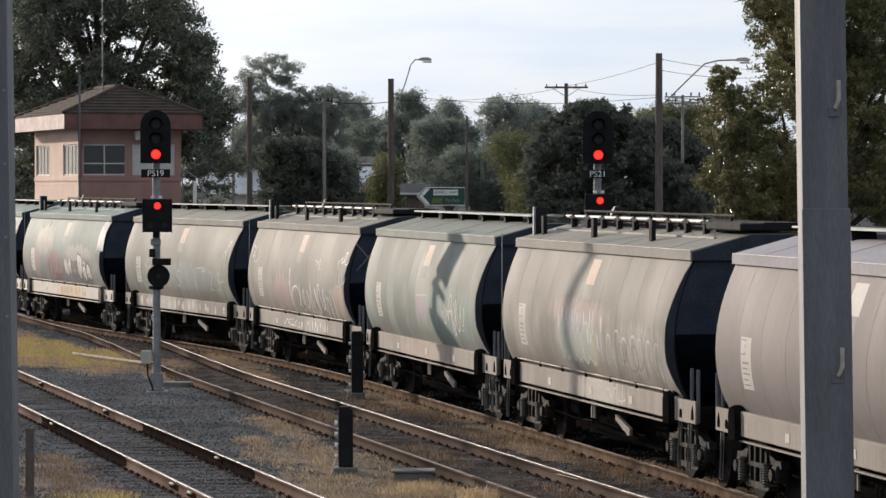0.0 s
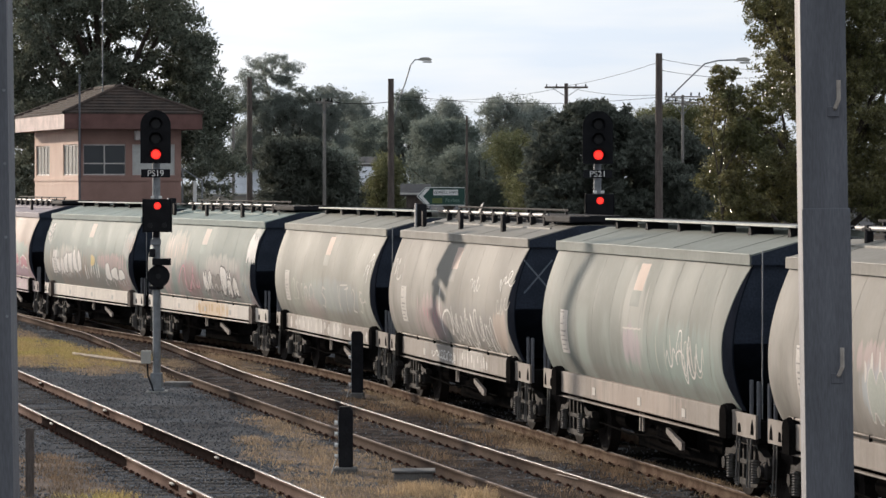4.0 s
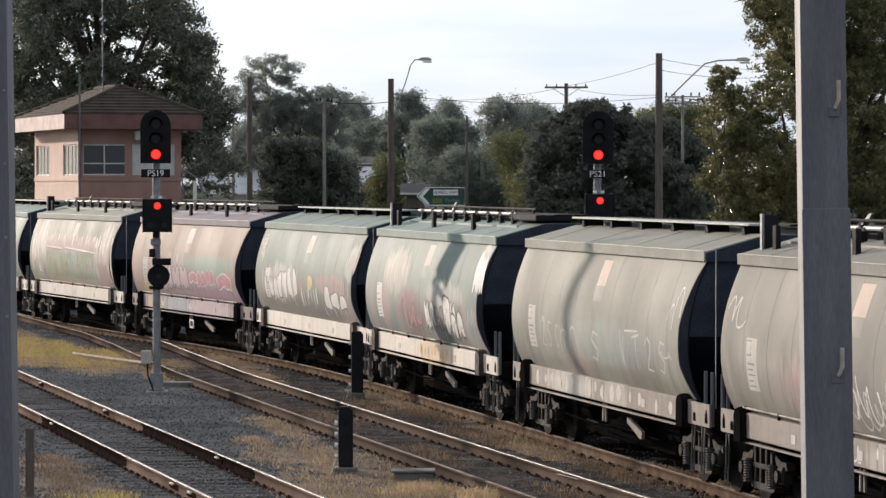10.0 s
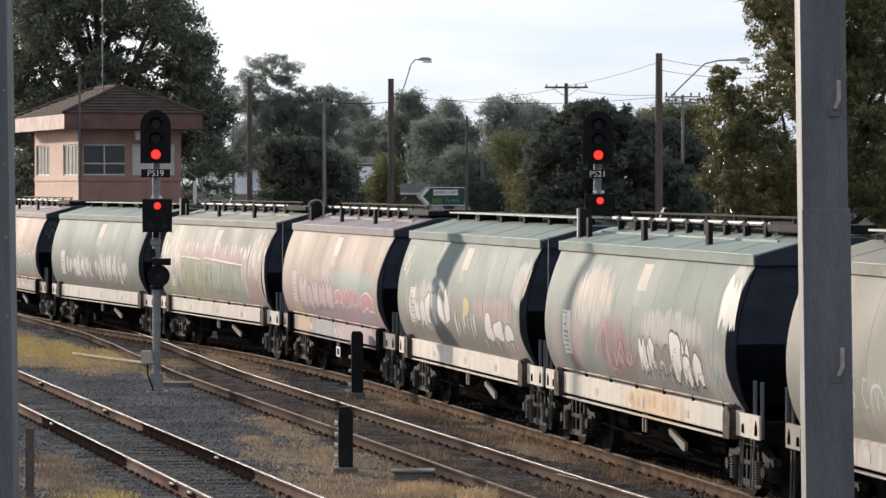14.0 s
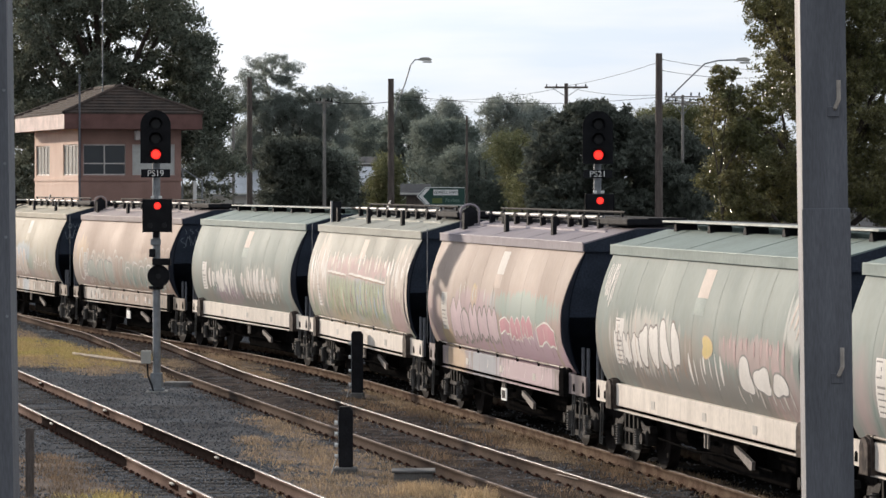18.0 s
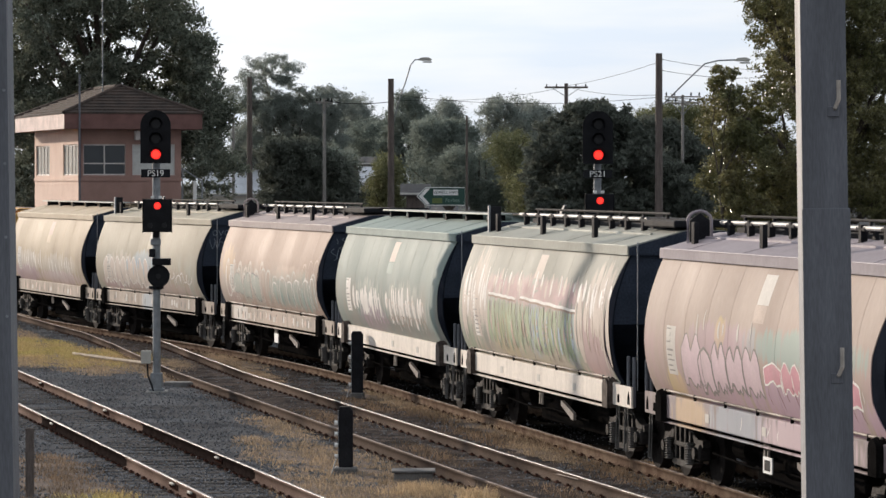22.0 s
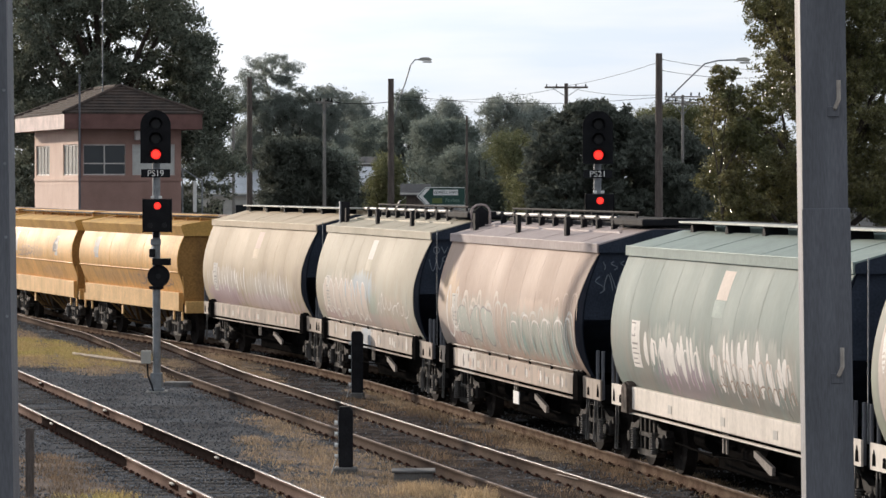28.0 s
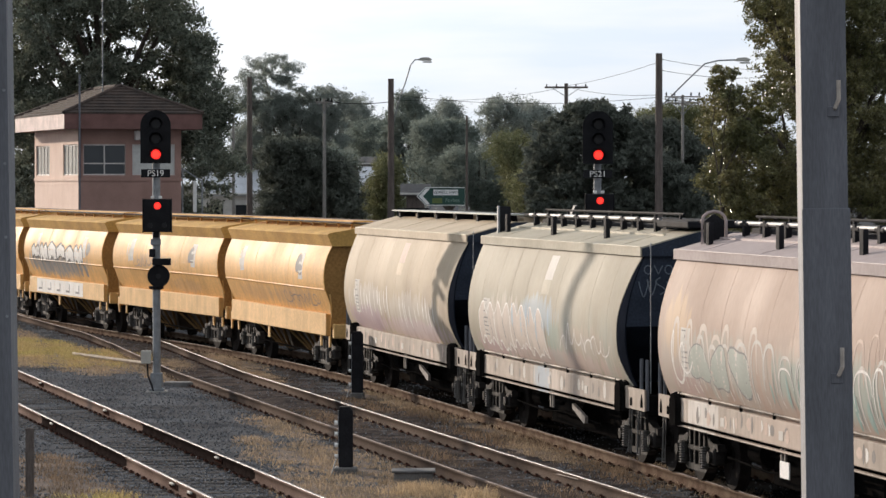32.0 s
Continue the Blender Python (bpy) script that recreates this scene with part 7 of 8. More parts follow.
def crown_mesh(clumps, n, size, seed, droop=0.0):
    """Leaves spread through many small clumps; clumps: (x, y, z, rx, ry, rz)."""
    g = np.random.default_rng(seed)
    C = np.array(clumps, dtype=float)
    vol = (C[:, 3] * C[:, 4] * C[:, 5]) ** 0.66
    pick = g.choice(len(C), n, p=vol / vol.sum())
    d = g.normal(size=(n, 3))
    d /= np.linalg.norm(d, axis=1)[:, None]
    # twigs: each clump holds a few tight sprays near its surface
    twigs = 14
    td = g.normal(size=(len(C), twigs, 3))
    td /= np.linalg.norm(td, axis=2)[..., None]
    td *= (g.random((len(C), twigs)) ** 0.45)[..., None]
    which = g.integers(0, twigs, n)
    spread = g.normal(size=(n, 3)) * 0.17
    P = C[pick, :3] + (td[pick, which] + spread) * C[pick, 3:]
    u = g.normal(size=(n, 3))
    u[:, 2] -= droop
    u /= np.linalg.norm(u, axis=1)[:, None]
    v = np.cross(u, g.normal(size=(n, 3)))
    v /= np.linalg.norm(v, axis=1)[:, None]
    L = size * g.uniform(0.6, 1.4, n)[:, None]
    V = np.stack([P - u * L * 0.5 - v * L * 0.24, P - u * L * 0.35 + v * L * 0.28, P + u * L * 0.62], 1)
    return arrays("crown", V.reshape(-1, 3), np.arange(n * 3).reshape(-1, 3))


def limbs(base, clumps, r0, seed, every=2):
    """A tapered trunk that forks towards the clumps."""
    g = random.Random(seed)
    bm = NEW()
    top = max(c[2] for c in clumps)
    pts = [Vector(base)]
    for k in range(1, 6):
        pts.append(Vector((base[0] + g.uniform(-0.25, 0.25) * k * 0.5, base[1] + g.uniform(-0.2, 0.2) * k * 0.5, base[2] + top * 0.72 * k / 5)))
    for k, (a_, b_) in enumerate(zip(pts, pts[1:])):
        rod(bm, a_, b_, r0 * (1 - k / 6.5), 8, r0 * (1 - (k + 1) / 6.5))
    arms = []
    for c in clumps[::every]:
        lim = NEW()
        k = min(4, max(1, int(5 * (c[2] - base[2]) / (top * 0.9)) - 1))
        a_ = pts[k]
        b_ = Vector(c[:3])
        m_ = (a_ + b_) / 2 + Vector((g.uniform(-0.3, 0.3), g.uniform(-0.3, 0.3), g.uniform(0, 0.5)))
        rr = r0 * 0.32
        rod(lim, a_, m_, rr, 6, rr * 0.65)
        rod(lim, m_, b_, rr * 0.65, 6, rr * 0.25)
        arms.append(lim)
    return bm, arms


def tree(name, x, y, clumps, n, size, leaf, label, seed, r0=0.3, droop=0.0, every=2):
    t_ = thing(name, pose(x, y, GROUND), label, "tree", "trees beyond the line")
    tr, lim = limbs((0, 0, -0.2), clumps, r0, seed, every)
    part("trunk", tr, BARK, t_)
    for arm in lim:
        part("limb", arm, BARK, t_)
    part("crown", crown_mesh(clumps, int(n * 1.8), size * 0.8, seed, droop), leaf, t_)
    return t_


def outline(sketch, y, seed, per, r0, r1, depth, thin=()):
    """Clumps inside an upright outline given by rows of (height, left, right); thin: boxes x0, x1, z0, z1 with few clumps."""
    g = random.Random(seed)
    out = []
    zs = [s_[0] for s_ in sketch]
    for _ in range(per):
        z = g.uniform(zs[0], zs[-1])
        lo, hi = np.interp(z, zs, [s_[1] for s_ in sketch]), np.interp(z, zs, [s_[2] for s_ in sketch])
        r = g.uniform(r0, r1)
        z = min(z, zs[-1] - 0.6 * r)
        x = g.uniform(lo + r * 0.6, max(lo + r * 0.7, hi - r * 0.6))
        if any(a_ < x < b_ and c_ < z < d_ for a_, b_, c_, d_ in thin) and g.random() < 0.65:
            r *= 0.58
        out.append((x, g.uniform(-depth, depth), z, r * g.uniform(0.9, 1.3), r, r * g.uniform(0.7, 1.0)))
    return out


def far_tree(name, y, rows, n, size, leaf, label, seed, per=60, r0=0.5, r1=1.2, depth=2.5, droop=0.0, trunk=0.28, every=6, extra=(), thin=()):
    """rows: (height, left x, right x) of the crown, from the bottom up."""
    x_mid = sum(r[1] + r[2] for r in rows) / len(rows) / 2
    fill = [(a_ - x_mid, 0.3 * j_ - 0.6, b_, c_, c_, c_ * 0.85) for j_, (a_, b_, c_) in enumerate(extra)]
    return tree(name, x_mid, y, outline([(h_, a_ - x_mid, b_ - x_mid) for h_, a_, b_ in rows], y, seed, per, r0, r1, depth, [(a_ - x_mid, b_ - x_mid, c_, d_) for a_, b_, c_, d_ in thin]) + fill, n, size, leaf, label, seed, trunk, droop, every)


far_tree("evergreen_tree", 182, [(2.35, -22.30, -11.52), (4.34, -22.30, -10.32), (6.34, -22.30, -10.32), (8.33, -22.30, -10.60), (10.04, -22.30, -11.09), (11.75, -22.30, -11.86), (13.75, -22.30, -12.14), (15.46, -22.30, -12.94), (17.45, -21.21, -15.22)], 130000, 0.25, LEAF_DARK,
         "huge dark evergreen tree behind the signal box, sky showing through", 11, per=380, r0=0.6, r1=1.25, depth=4.0, trunk=0.6, every=30, extra=((-21.6, 9.6, 1.0), (-20.8, 9.75, 1.0), (-20.1, 9.4, 0.9), (-21.2, 9.1, 1.0), (-21.9, 10.1, 0.9)), thin=((-17.2, -13.6, 9.6, 13.0), (-20.6, -19.0, 13.2, 15.0)))
far_tree("broadleaf_tree", 128, [(2.60, 9.34, 16.66), (4.01, 8.86, 16.66), (5.01, 8.9, 16.66), (6.01, 8.72, 16.66), (7.01, 8.78, 16.66), (7.52, 9.58, 16.66), (8.02, 10.64, 16.66), (8.62, 11.19, 16.66), (9.22, 11.11, 16.66), (10.02, 10.95, 16.66), (11.02, 10.83, 16.66), (12.63, 10.71, 16.56), (14.03, 11.15, 16.36)], 170000, 0.135, LEAF_OLIVE,
         "tall dense broadleaf tree with sunlit olive leaves", 12, per=330, r0=0.32, r1=0.8, depth=2.6, trunk=0.45, extra=((14.3, 5.0, 1.1), (15.4, 6.4, 1.1), (14.7, 7.9, 1.1), (15.7, 4.2, 1.1), (14.6, 9.4, 1.1), (15.5, 10.9, 1.1), (14.6, 12.2, 1.0), (14.0, 6.4, 1.0), (13.8, 3.8, 1.0), (11.79, 8.82, 0.64), (12.11, 8.02, 0.68), (11.39, 7.72, 0.60), (12.27, 7.22, 0.64), (11.75, 6.71, 0.68), (12.19, 6.11, 0.64), (11.35, 9.82, 0.52), (12.05, 10.22, 0.60), (12.05, 5.21, 0.68), (11.15, 6.91, 0.60)))
far_tree("broadleaf_sapling", 126, [(3.03, 9.79, 10.42), (4.41, 9.71, 10.42), (5.79, 9.71, 10.42), (6.98, 9.55, 10.42), (7.67, 9.35, 10.54), (8.16, 9.27, 10.42), (8.59, 9.55, 10.18)], 10000, 0.135, LEAF_OLIVE, "slim young tree with sunlit olive leaves", 13, per=46, r0=0.2, r1=0.42, depth=0.7, trunk=0.10)
# gum tree with open cloud-like heads
gum = [(-11.85, 12.19, 0.96), (-10.75, 12.45, 0.81), (-9.72, 11.93, 0.88), (-10.08, 10.98, 0.59), (-11.56, 11.57, 0.66), (-12.66, 11.2, 0.96), (-13.69, 10.35, 0.81), (-14.06, 9.87, 0.59), (-13.03, 9.61, 0.88), (-12.22, 10.09, 0.96), (-11.19, 9.98, 1.03), (-10.16, 10.09, 0.88), (-9.35, 10.53, 0.74), (-8.39, 10.09, 0.96), (-7.36, 10.35, 1.03), (-6.62, 10.09, 0.81), (-6.92, 9.21, 0.74), (-8.02, 8.88, 0.96), (-9.2, 8.88, 0.96), (-10.45, 8.51, 1.1), (-11.74, 8.25, 1.1)]
gum += [(-12.96, 8.14, 1.03), (-9.72, 7.59, 1.1), (-8.24, 7.59, 1.03), (-6.77, 8.14, 0.74), (-5.85, 9.25, 0.59), (-5.3, 9.06, 0.44), (-11.56, 6.78, 1.1), (-13.03, 6.56, 1.03), (-10.45, 5.93, 1.25), (-8.8, 6.3, 1.1), (-11.19, 9.06, 1.1), (-9.72, 9.43, 1.03), (-8.61, 8.4, 1.1), (-7.32, 8.88, 0.96), (-7.69, 6.85, 1.1), (-12.29, 7.41, 1.03), (-6.77, 7.04, 0.88), (-11.19, 5.38, 1.1), (-8.24, 5.38, 1.1), (-9.72, 6.67, 1.1), (-11.92, 10.9, 0.88), (-10.64, 11.27, 0.81)]
gy_ = 235.0
gxm = -10.27
g_ = random.Random(9)
gum_clumps = []
for a_, b_, c_ in gum:
    for _ in range(6):
        u_, v_, w_ = g_.uniform(-0.55, 0.55), g_.uniform(-0.25, 0.4), g_.uniform(0.40, 0.66)
        gum_clumps.append((a_ + u_ * c_ - gxm, g_.uniform(-2.5, 2.5), b_ - v_ * c_, c_ * w_ * 1.2, c_ * w_, c_ * w_ * 0.85))
gum_clumps += outline([(4.8, -3.7, 4.1), (7.5, -3.6, 4.0), (9.2, -3.1, 3.6), (10.0, -2.3, 3.0)], gy_, 22, 150, 0.45, 0.8, 2.5)
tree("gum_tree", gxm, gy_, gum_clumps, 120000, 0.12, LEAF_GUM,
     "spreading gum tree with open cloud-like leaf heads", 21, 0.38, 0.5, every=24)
def mid_tree(nm, yy, rows, n_, sz, lf, lb, sd):
    far_tree(nm, yy, rows, int(n_ * 1.75), sz * (0.90 if lf is LEAF_SHADE else 0.68), lf, lb, sd, per=300 if lf is LEAF_SHADE else 110, r0=0.4 * yy / 220, r1=0.95 * yy / 220, depth=3.2 if lf is LEAF_SHADE else 2.4)


mid_tree("bushy_tree", 200, [(2.44, -10.31, -4.51), (4.01, -10.21, -4.51), (5.26, -10.09, -4.98), (6.83, -9.84, -7.02)], 26000, 0.24, LEAF_SHADE, "dark bushy tree in front of houses", 31)
mid_tree("garden_tree", 215, [(1.95, -8.05, -4.68), (3.63, -8.22, -4.85), (4.64, -8.22, -4.85), (5.82, -8.05, -5.12), (6.59, -7.54, -6.03)], 14000, 0.22, LEAF_MID, "round green tree in a garden", 32)
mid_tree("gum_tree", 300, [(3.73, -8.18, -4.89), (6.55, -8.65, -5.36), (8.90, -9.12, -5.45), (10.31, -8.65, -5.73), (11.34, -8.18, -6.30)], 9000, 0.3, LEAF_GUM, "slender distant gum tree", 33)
mid_tree("gum_tree", 290, [(4.21, -5.18, 0.73), (7.39, -5.40, 0.27), (9.43, -5.09, -0.64), (10.80, -4.50, -1.09), (11.70, -3.82, -2.00)], 12000, 0.3, LEAF_MID, "distant gum tree above the roofs", 34)
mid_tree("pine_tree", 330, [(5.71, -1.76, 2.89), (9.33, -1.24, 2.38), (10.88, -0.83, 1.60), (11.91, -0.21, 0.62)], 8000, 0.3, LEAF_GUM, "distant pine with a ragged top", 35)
mid_tree("broad_tree", 260, [(4.25, -2.81, 3.91), (6.28, -2.81, 3.50), (7.91, -2.52, 2.69), (9.05, -2.00, 1.87)], 14000, 0.28, LEAF_MID, "grey-green rounded tree beyond the road", 36)
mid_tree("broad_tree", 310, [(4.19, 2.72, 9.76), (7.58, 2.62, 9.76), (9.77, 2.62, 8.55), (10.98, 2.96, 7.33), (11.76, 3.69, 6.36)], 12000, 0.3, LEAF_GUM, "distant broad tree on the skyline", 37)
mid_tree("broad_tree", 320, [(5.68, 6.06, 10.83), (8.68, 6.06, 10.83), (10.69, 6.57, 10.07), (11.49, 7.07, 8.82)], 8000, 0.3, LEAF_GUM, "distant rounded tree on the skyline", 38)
mid_tree("shrub_tree", 205, [(2.07, 1.48, 5.01), (3.35, 1.48, 4.85), (4.64, -0.77, 3.88), (5.60, -0.45, 3.15), (6.50, 0.51, 2.70)], 16000, 0.22, LEAF_MID, "green shrubby tree behind the road sign", 39)
mid_tree("shrub", 198, [(2.15, 3.60, 5.46), (3.70, 3.60, 5.46), (5.25, 2.98, 5.46), (6.34, 2.51, 5.15), (7.27, 2.67, 4.68)], 9000, 0.22, LEAF_LIME, "yellow-green sunlit young tree", 40)
mid_tree("shrub", 188, [(2.13, 3.42, 5.92), (3.16, 3.42, 5.92), (4.34, 3.42, 5.62), (5.22, 3.86, 5.18)], 6000, 0.2, LEAF_LIME, "yellowing shrub at the fence", 41)
mid_tree("shrub", 206, [(2.05, -4.7, -1.9), (3.4, -4.6, -2.0), (4.5, -4.3, -2.2), (5.4, -3.9, -2.6), (6.0, -3.6, -2.9)], 10000, 0.22, LEAF_LIME, "yellow-green shrubs beside the road", 42)
mid_tree("dense_tree", 172, [(2.20, 3.93, 12.82), (3.55, 3.93, 12.69), (4.89, 3.80, 12.15), (6.1, 4.07, 10.67), (7.0, 4.61, 9.32), (7.7, 5.41, 8.65), (8.2, 6.09, 8.11)], 72000, 0.25, LEAF_SHADE, "very dark dense tree behind the signal", 43)
mid_tree("dense_tree", 185, [(2.02, 9.45, 14.37), (3.76, 9.45, 14.37), (5.50, 9.45, 14.23), (6.80, 9.59, 12.92), (7.67, 9.88, 10.89)], 40000, 0.25, LEAF_SHADE, "dark dense tree beside the power pole", 44)
mid_tree("broad_tree", 270, [(4.24, 13.79, 20.97), (6.77, 13.79, 20.97), (8.46, 14.00, 20.76), (9.73, 14.42, 20.21), (10.37, 16.32, 19.28)], 14000, 0.28, LEAF_LIME, "sunlit olive tree far beyond the poles", 45)
mid_tree("broad_tree", 295, [(3.74, -8.96, -2.49), (6.51, -8.96, -2.49), (8.36, -8.50, -2.96), (9.52, -6.65, -3.88)], 9000, 0.28, LEAF_MID, "distant tree over the house roofs", 46)
mid_tree("garden_tree", 228, [(2.0, -14.0, -10.6), (3.6, -14.0, -10.4), (5.2, -13.6, -10.2), (6.4, -13.0, -10.8)], 14000, 0.24, LEAF_SHADE, "dark garden tree under the gum tree", 48)
bm_clumps = []
g_ = random.Random(77)
for k in range(240):
    xx = -120 + k * 1.0
    bm_clumps.append((xx, g_.uniform(-6, 6), g_.uniform(0.5, 9.5 + 1.2 * math.sin(xx * 0.31) + 0.9 * math.sin(xx * 0.83)), 2.2, 2.2, 1.7))
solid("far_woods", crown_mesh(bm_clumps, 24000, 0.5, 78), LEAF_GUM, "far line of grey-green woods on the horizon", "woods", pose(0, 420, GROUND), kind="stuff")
# ---------------------------------------------------------------- poles, wires and the street
WOOD_POLE = mat("dark_hardwood_pole", (0.15, 0.12, 0.105), 0.95, scale=3, fine=25, var=0.35, bump=0.5, stretch=(5, 5, 0.6))


def pole(x, z, y, r, label, arm=None, lamp=None, wood=None, thick=0.06):
    p = thing("power_pole", pose(x, y, GROUND), label, "power pole", "timber power poles")
    H = z - GROUND
    part("shaft", rod(NEW(), (0, 0, -0.3), (0, 0, H), r * 1.15, 12, r * 0.9), wood or WOOD_POLE, p)
    if arm:
        for dz, w in arm:
            a_ = part("crossarm", box(NEW(), -w, w, -0.14, -0.02, H - dz - thick, H - dz + thick, 0.01), wood or WOOD_POLE, p)
            for k in (-0.9, -0.45, 0.45, 0.9):
                part("insulator", rod(NEW(), (w * k, -0.08, H - dz + 0.061), (w * k, -0.08, H - dz + 0.22), 0.045, 8, 0.03), BLACK, a_)
            part("arm_brace", rod(rod(NEW(), (0, -0.1, H - dz - 0.6), (w * 0.6, -0.1, H - dz - 0.07), 0.02, 6), (0, -0.1, H - dz - 0.6), (-w * 0.6, -0.1, H - dz - 0.07), 0.02, 6), GALV, a_)
    if lamp:
        pts = [Vector((u - x, -0.25 * (i > 0), v - GROUND)) for i, (u, v) in enumerate(lamp)]
        la = part("lamp_arm", pipe(NEW(), pts, 0.034, 8), GALV, p)
        e = pts[-1]
        s_ = 1 if pts[-1].x > pts[-2].x else -1
        bm = NEW()
        slab(bm, [(e.x - 0.05 * s_, e.z - 0.05), (e.x + 0.62 * s_, e.z - 0.08), (e.x + 0.70 * s_, e.z + 0.02), (e.x + 0.5 * s_, e.z + 0.11), (e.x + 0.1 * s_, e.z + 0.09)], "y", -0.40, -0.10)
        part("lantern", bm, CABINET, la, "grey street lantern")
        part("diffuser", box(NEW(), *sorted((e.x + 0.2 * s_, e.x + 0.7 * s_)), -0.37, -0.13, e.z - 0.17, e.z - 0.1, 0.03), CURTAIN, la)
    return (x, y, GROUND + H)


p1 = pole(-2.74, 9.79, 190, 0.17, "dark timber pole with a curved street lamp arm", lamp=[(-2.59, 7.55), (-2.32, 8.60), (-1.99, 9.55), (-1.70, 10.50), (-1.49, 10.77), (-1.28, 10.80)])
p2 = pole(9.87, 10.24, 165, 0.17, "dark timber pole with a long street lamp arm", lamp=[(9.92, 7.78), (10.49, 8.35), (11.22, 9.07), (11.94, 9.75), (12.56, 9.90), (13.33, 9.93)])
p3 = pole(7.68, 10.50, 225, 0.13, "timber power pole with a wide crossarm", arm=[(0.25, 1.35)])
pole(-10.50, 10.05, 196, 0.15, "dark bare timber pole in front of the gum tree")
PALE_POLE = mat("pale_weathered_pole", (0.30, 0.28, 0.26), 0.9, scale=3, fine=25, var=0.25, bump=0.3, stretch=(5, 5, 0.6))
p5 = pole(-6.41, 8.86, 195, 0.09, "slender power pole with pale insulators", arm=[(0.2, 0.45)], wood=PALE_POLE)
pole(-11.33, 7.94, 195, 0.08, "thin grey pole beside a house", wood=PALE_POLE)
pole(1.28, 7.93, 194, 0.06, "thin far power pole among the trees")
p8 = pole(11.82, 8.66, 178, 0.07, "far power pole with a long pale crossarm", arm=[(0.1, 0.9), (0.4, 0.8)], wood=PALE_POLE, thick=0.035)


pole(-11.08, 8.8, 78.05, 0.10, "bare timber pole beside the siding")


def wire(name, a_, b_, sag, r=0.011, m=None):
    a_, b_ = Vector(a_), Vector(b_)
    pts = [a_.lerp(b_, t_ / 16) - Vector((0, 0, sag * 4 * (t_ / 16) * (1 - t_ / 16))) for t_ in range(17)]
    solid("power_line", pipe(NEW(), pts, r, 4), m or BLACK, "thin overhead power line between poles", "cable", group="overhead lines")


wire("w", p5[:2] + (p5[2] - 0.1,), p1[:2] + (p1[2] - 1.2,), 0.15, 0.02)
wire("w", p1[:2] + (p1[2] - 1.1,), p3[:2] + (p3[2] - 0.2,), 0.35)
wire("w", p1[:2] + (p1[2] - 0.8,), p2[:2] + (p2[2] - 2.0,), 0.4)
wire("w", p3[:2] + (p3[2] - 0.15,), p2[:2] + (p2[2] - 0.4,), 0.12)
wire("w", p3[:2] + (p3[2] - 0.2,), p2[:2] + (p2[2] - 1.9,), 0.2)
wire("w", p2[:2] + (p2[2] - 0.25,), (18.93, 190.0, 10.44), 0.3)
wire("w", p2[:2] + (p2[2] - 0.75,), (16.93, 170.0, 9.48), 0.3)
wire("w", p2[:2] + (p2[2] - 2.0,), p8[:2] + (p8[2] - 0.1,), 0.15)

for dz in (0, 0.14, 0.28):
    wire("w", (11.04, 178, 8.55 - dz), (14.38, 178, 8.38 - dz), 0.05, 0.022, PALE_POLE)

# road sign
sx, sy_, sz = (-0.08, 165.0, 3.70)
rs = thing("road_sign", pose(sx, sy_, GROUND), "green direction sign with a white arrow and panel", "road sign")
k = 0.02584
zc = sz - GROUND
bm = NEW()
slab(bm, [(-44 * k, zc), (-28 * k, zc + 16 * k), (42 * k, zc + 16 * k), (42 * k, zc - 16 * k), (-28 * k, zc - 16 * k)], "y", 0.0, 0.03)
GREEN_SIGN = mat("green_sign_face", (0.014, 0.062, 0.045), 0.6, scale=3, var=0.15, bump=0.02)
bd = part("board", bm, GREEN_SIGN, rs)
part("border", pipe(NEW(), [(-43 * k, -0.01, zc), (-27.5 * k, -0.01, zc + 15.5 * k), (41.5 * k, -0.01, zc + 15.5 * k), (41.5 * k, -0.01, zc - 15.5 * k), (-27.5 * k, -0.01, zc - 15.5 * k), (-43 * k, -0.01, zc)], 0.018, 4), WHITE, bd)
bm = NEW()
slab(bm, [(-40 * k, zc), (-27 * k, zc + 14 * k), (-20 * k, zc + 14 * k), (-32 * k, zc), (-20 * k, zc - 14 * k), (-27 * k, zc - 14 * k)], "y", -0.012, -0.004)
part("arrow", bm, WHITE, bd, "white chevron arrow")
pn = part("name_panel", box(NEW(), -14 * k, 30 * k, -0.012, -0.004, zc + 2 * k, zc + 12 * k), WHITE, bd)
t1 = part("letters", words("NEWELL HWY", 0.19), BLACK, pn)
t1.matrix_basis = pose(8 * k, -0.018, zc + 7 * k, 90)
t2 = part("letters", words("Forbes", 0.24), mat("dull_sign_letters", (0.22, 0.32, 0.26), 0.6), bd)
t2.matrix_basis = pose(20 * k, -0.012, zc - 7 * k, 90)
part("route_shield", box(NEW(), -16 * k, 2 * k, -0.012, -0.004, zc - 12 * k, zc - 3 * k), mat("olive_route_panel", (0.12, 0.16, 0.04), 0.5), bd)
for u in (-20 * k, 28 * k):
    part("sign_post", rod(NEW(), (u, 0.06, -0.3), (u, 0.06, zc + 14 * k), 0.05, 8), GALV, rs)

# houses
ROOF_GREY = mat("pale_corrugated_roof", (0.50, 0.52, 0.55), 0.45, metal=0.3, scale=1.5, fine=20, var=0.2, bump=0.15)
WALL_PALE = mat("pale_weatherboard", (0.55, 0.53, 0.49), 0.8, scale=2, var=0.15, bump=0.1)
ROOF_DARK = mat("dark_tile_roof", (0.07, 0.066, 0.066), 0.8, scale=2, fine=20, var=0.25, bump=0.2)


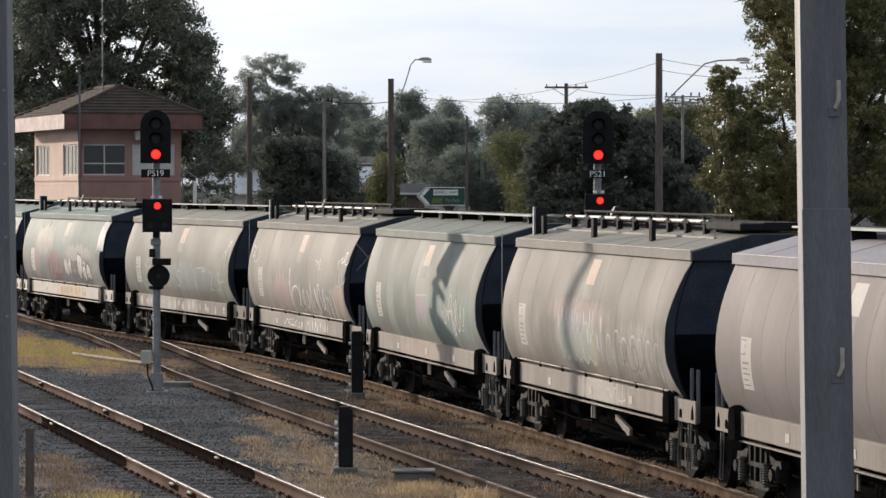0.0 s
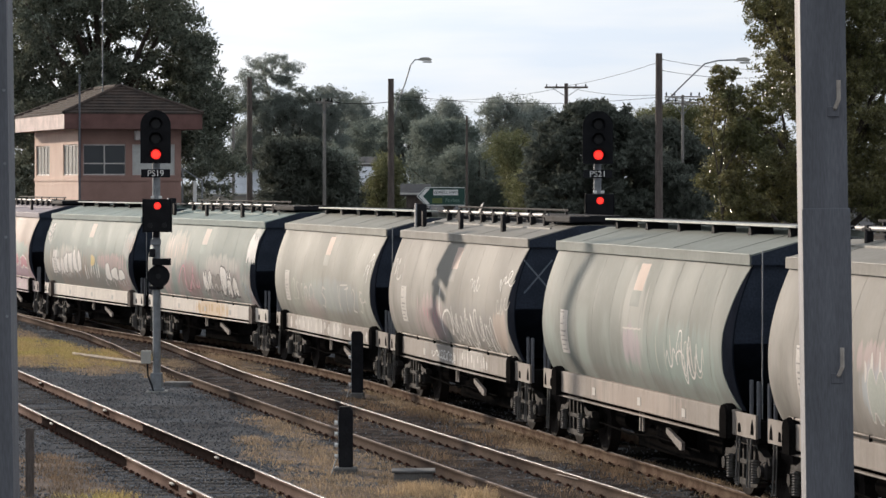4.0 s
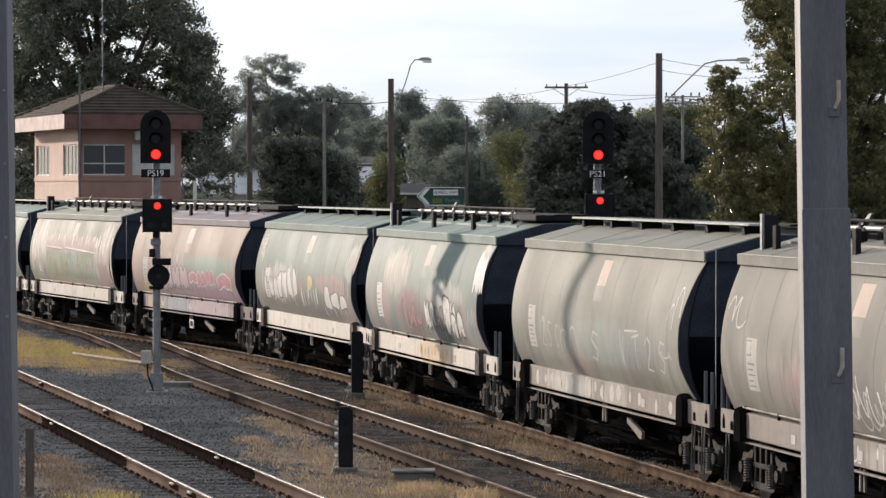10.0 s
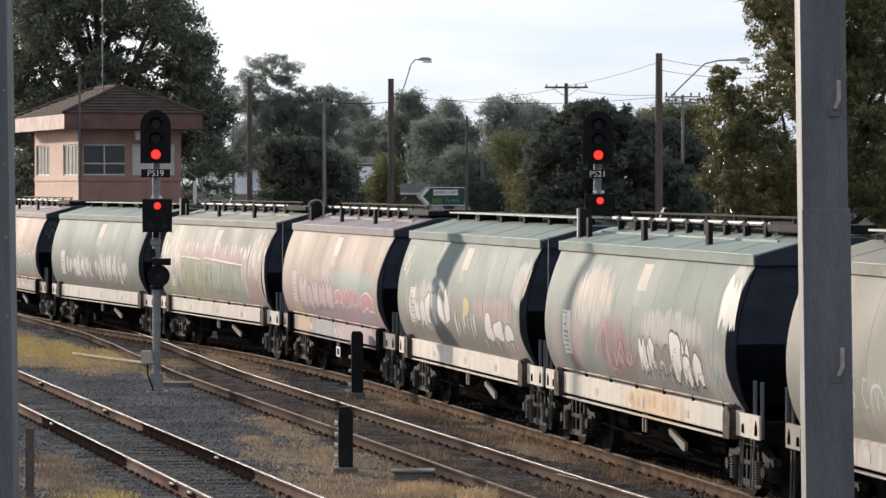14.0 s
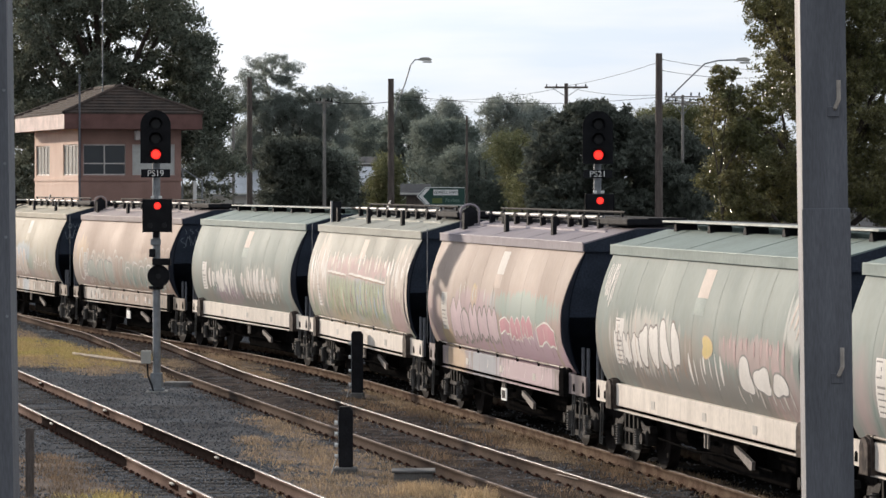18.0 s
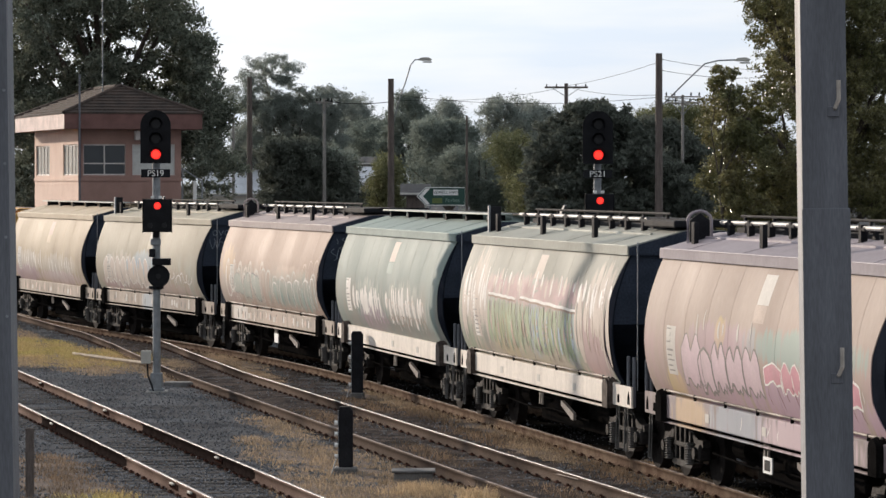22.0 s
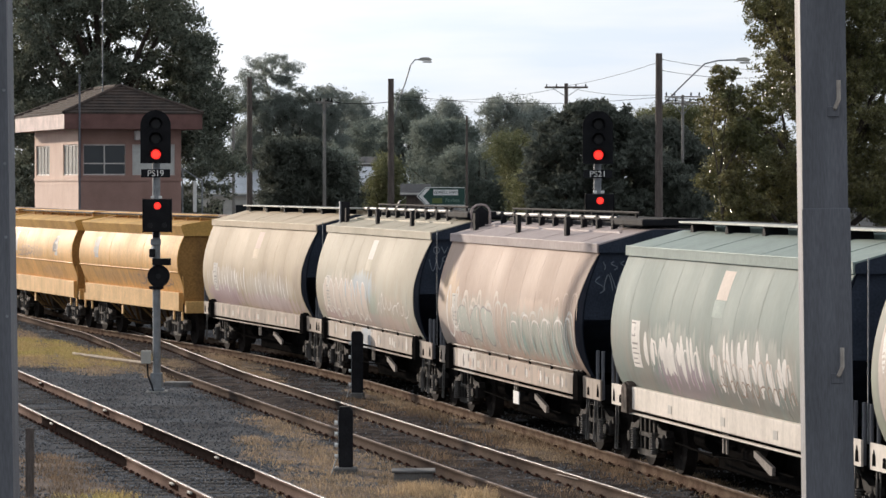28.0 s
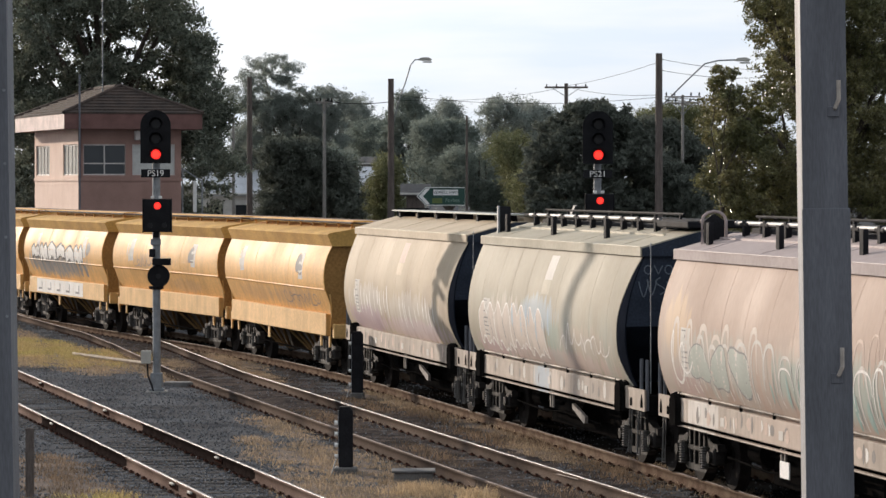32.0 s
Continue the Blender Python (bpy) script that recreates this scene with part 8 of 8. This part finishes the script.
def house(x0, x1, zr, ze, y, label, roof, wall, depth=7.0):
    w = (x1 - x0) / 2
    h = thing("house", pose((x0 + x1) / 2, y, GROUND), label, "house", "houses beyond the line")
    zr, ze = zr - GROUND, ze - GROUND
    part("wall", box(NEW(), -w + 0.3, w - 0.3, 0.3, depth, -0.1, ze), wall, h)
    bm = NEW()
    slab(bm, [(0, ze - 0.05), (depth / 2, zr), (depth + 0.3, ze - 0.05), (depth + 0.3, ze + 0.1), (depth / 2, zr + 0.12), (0, ze + 0.1)], "x", -w, w)
    rf = part("roof", bm, roof, h)
    for k_ in range(int(2 * w / 0.8)):
        q = part("roof_rib", slab(NEW(), [(0.02, ze + 0.105), (depth / 2, zr + 0.125), (depth / 2, zr + 0.15), (0.02, ze + 0.13)], "x", -0.02, 0.02), roof, rf)
        q.matrix_basis = pose(-w + 0.4 + 0.8 * k_, 0, 0)
    part("gutter", box(NEW(), -w, w, -0.1, -0.003, ze + 0.02, ze + 0.12, 0.02), WALL_PALE, h)
    for u in (-0.5, 0.35):
        wd = part("window", box(NEW(), w * u - 0.5, w * u + 0.5, 0.26, 0.29, ze - 1.7, ze - 0.6), GLASS, h)
        part("window_frame", box(NEW(), w * u - 0.56, w * u + 0.56, 0.268, 0.298, ze - 1.78, ze - 1.705), WALL_PALE, wd)


house(-15.09, -10.92, 5.48, 3.54, 222, "low house with a pale corrugated iron roof", ROOF_GREY, WALL_PALE)
house(-6.11, -3.99, 5.31, 4.22, 250, "distant house with a pale iron roof", ROOF_GREY, WALL_PALE)
house(-6.46, -4.65, 6.18, 5.67, 275, "distant house with a grey tiled roof", ROOF_DARK, WALL_PALE)
house(-2.05, -0.59, 4.15, 3.72, 172, "dark tiled shed behind the road sign", ROOF_DARK, WOOD_POLE, 4.0)
house(2.79, 4.85, 5.57, 4.77, 212, "distant house with a pale roof among trees", ROOF_GREY, WALL_PALE)
house(-25.81, -22.21, 3.87, 3.43, 200, "long low shed roof beyond the signal box", ROOF_GREY, WALL_PALE)
fence = thing("paling_fence", pose(0, 190, GROUND), "dark weathered paling fence beyond the line", "fence")
for j in range(40):
    part("fence_panel", box(NEW(), -38 + 1.9 * j, -38 + 1.9 * j + 1.86, 0, 0.03, 0.05, 1.7 + 0.05 * (j % 3)), WOOD_POLE, fence)

# ---------------------------------------------------------------- what moves


def motions():
    times = [0.5 * k for k in range(65)]
    spins = [k * 4 / 30 for k in range(241)]
    for w, offset, wheels in WAGONS:
        walk(w, [(t, wagon_pose(travelled(t) + offset)) for t in times])
        for ws in wheels:
            base = ws.matrix_basis.translation.copy()
            walk(ws, [(t, Matrix.Translation(base) @ Matrix.Rotation((travelled(t) - travelled(0)) / 0.46, 4, "Y")) for t in spins])


motions()
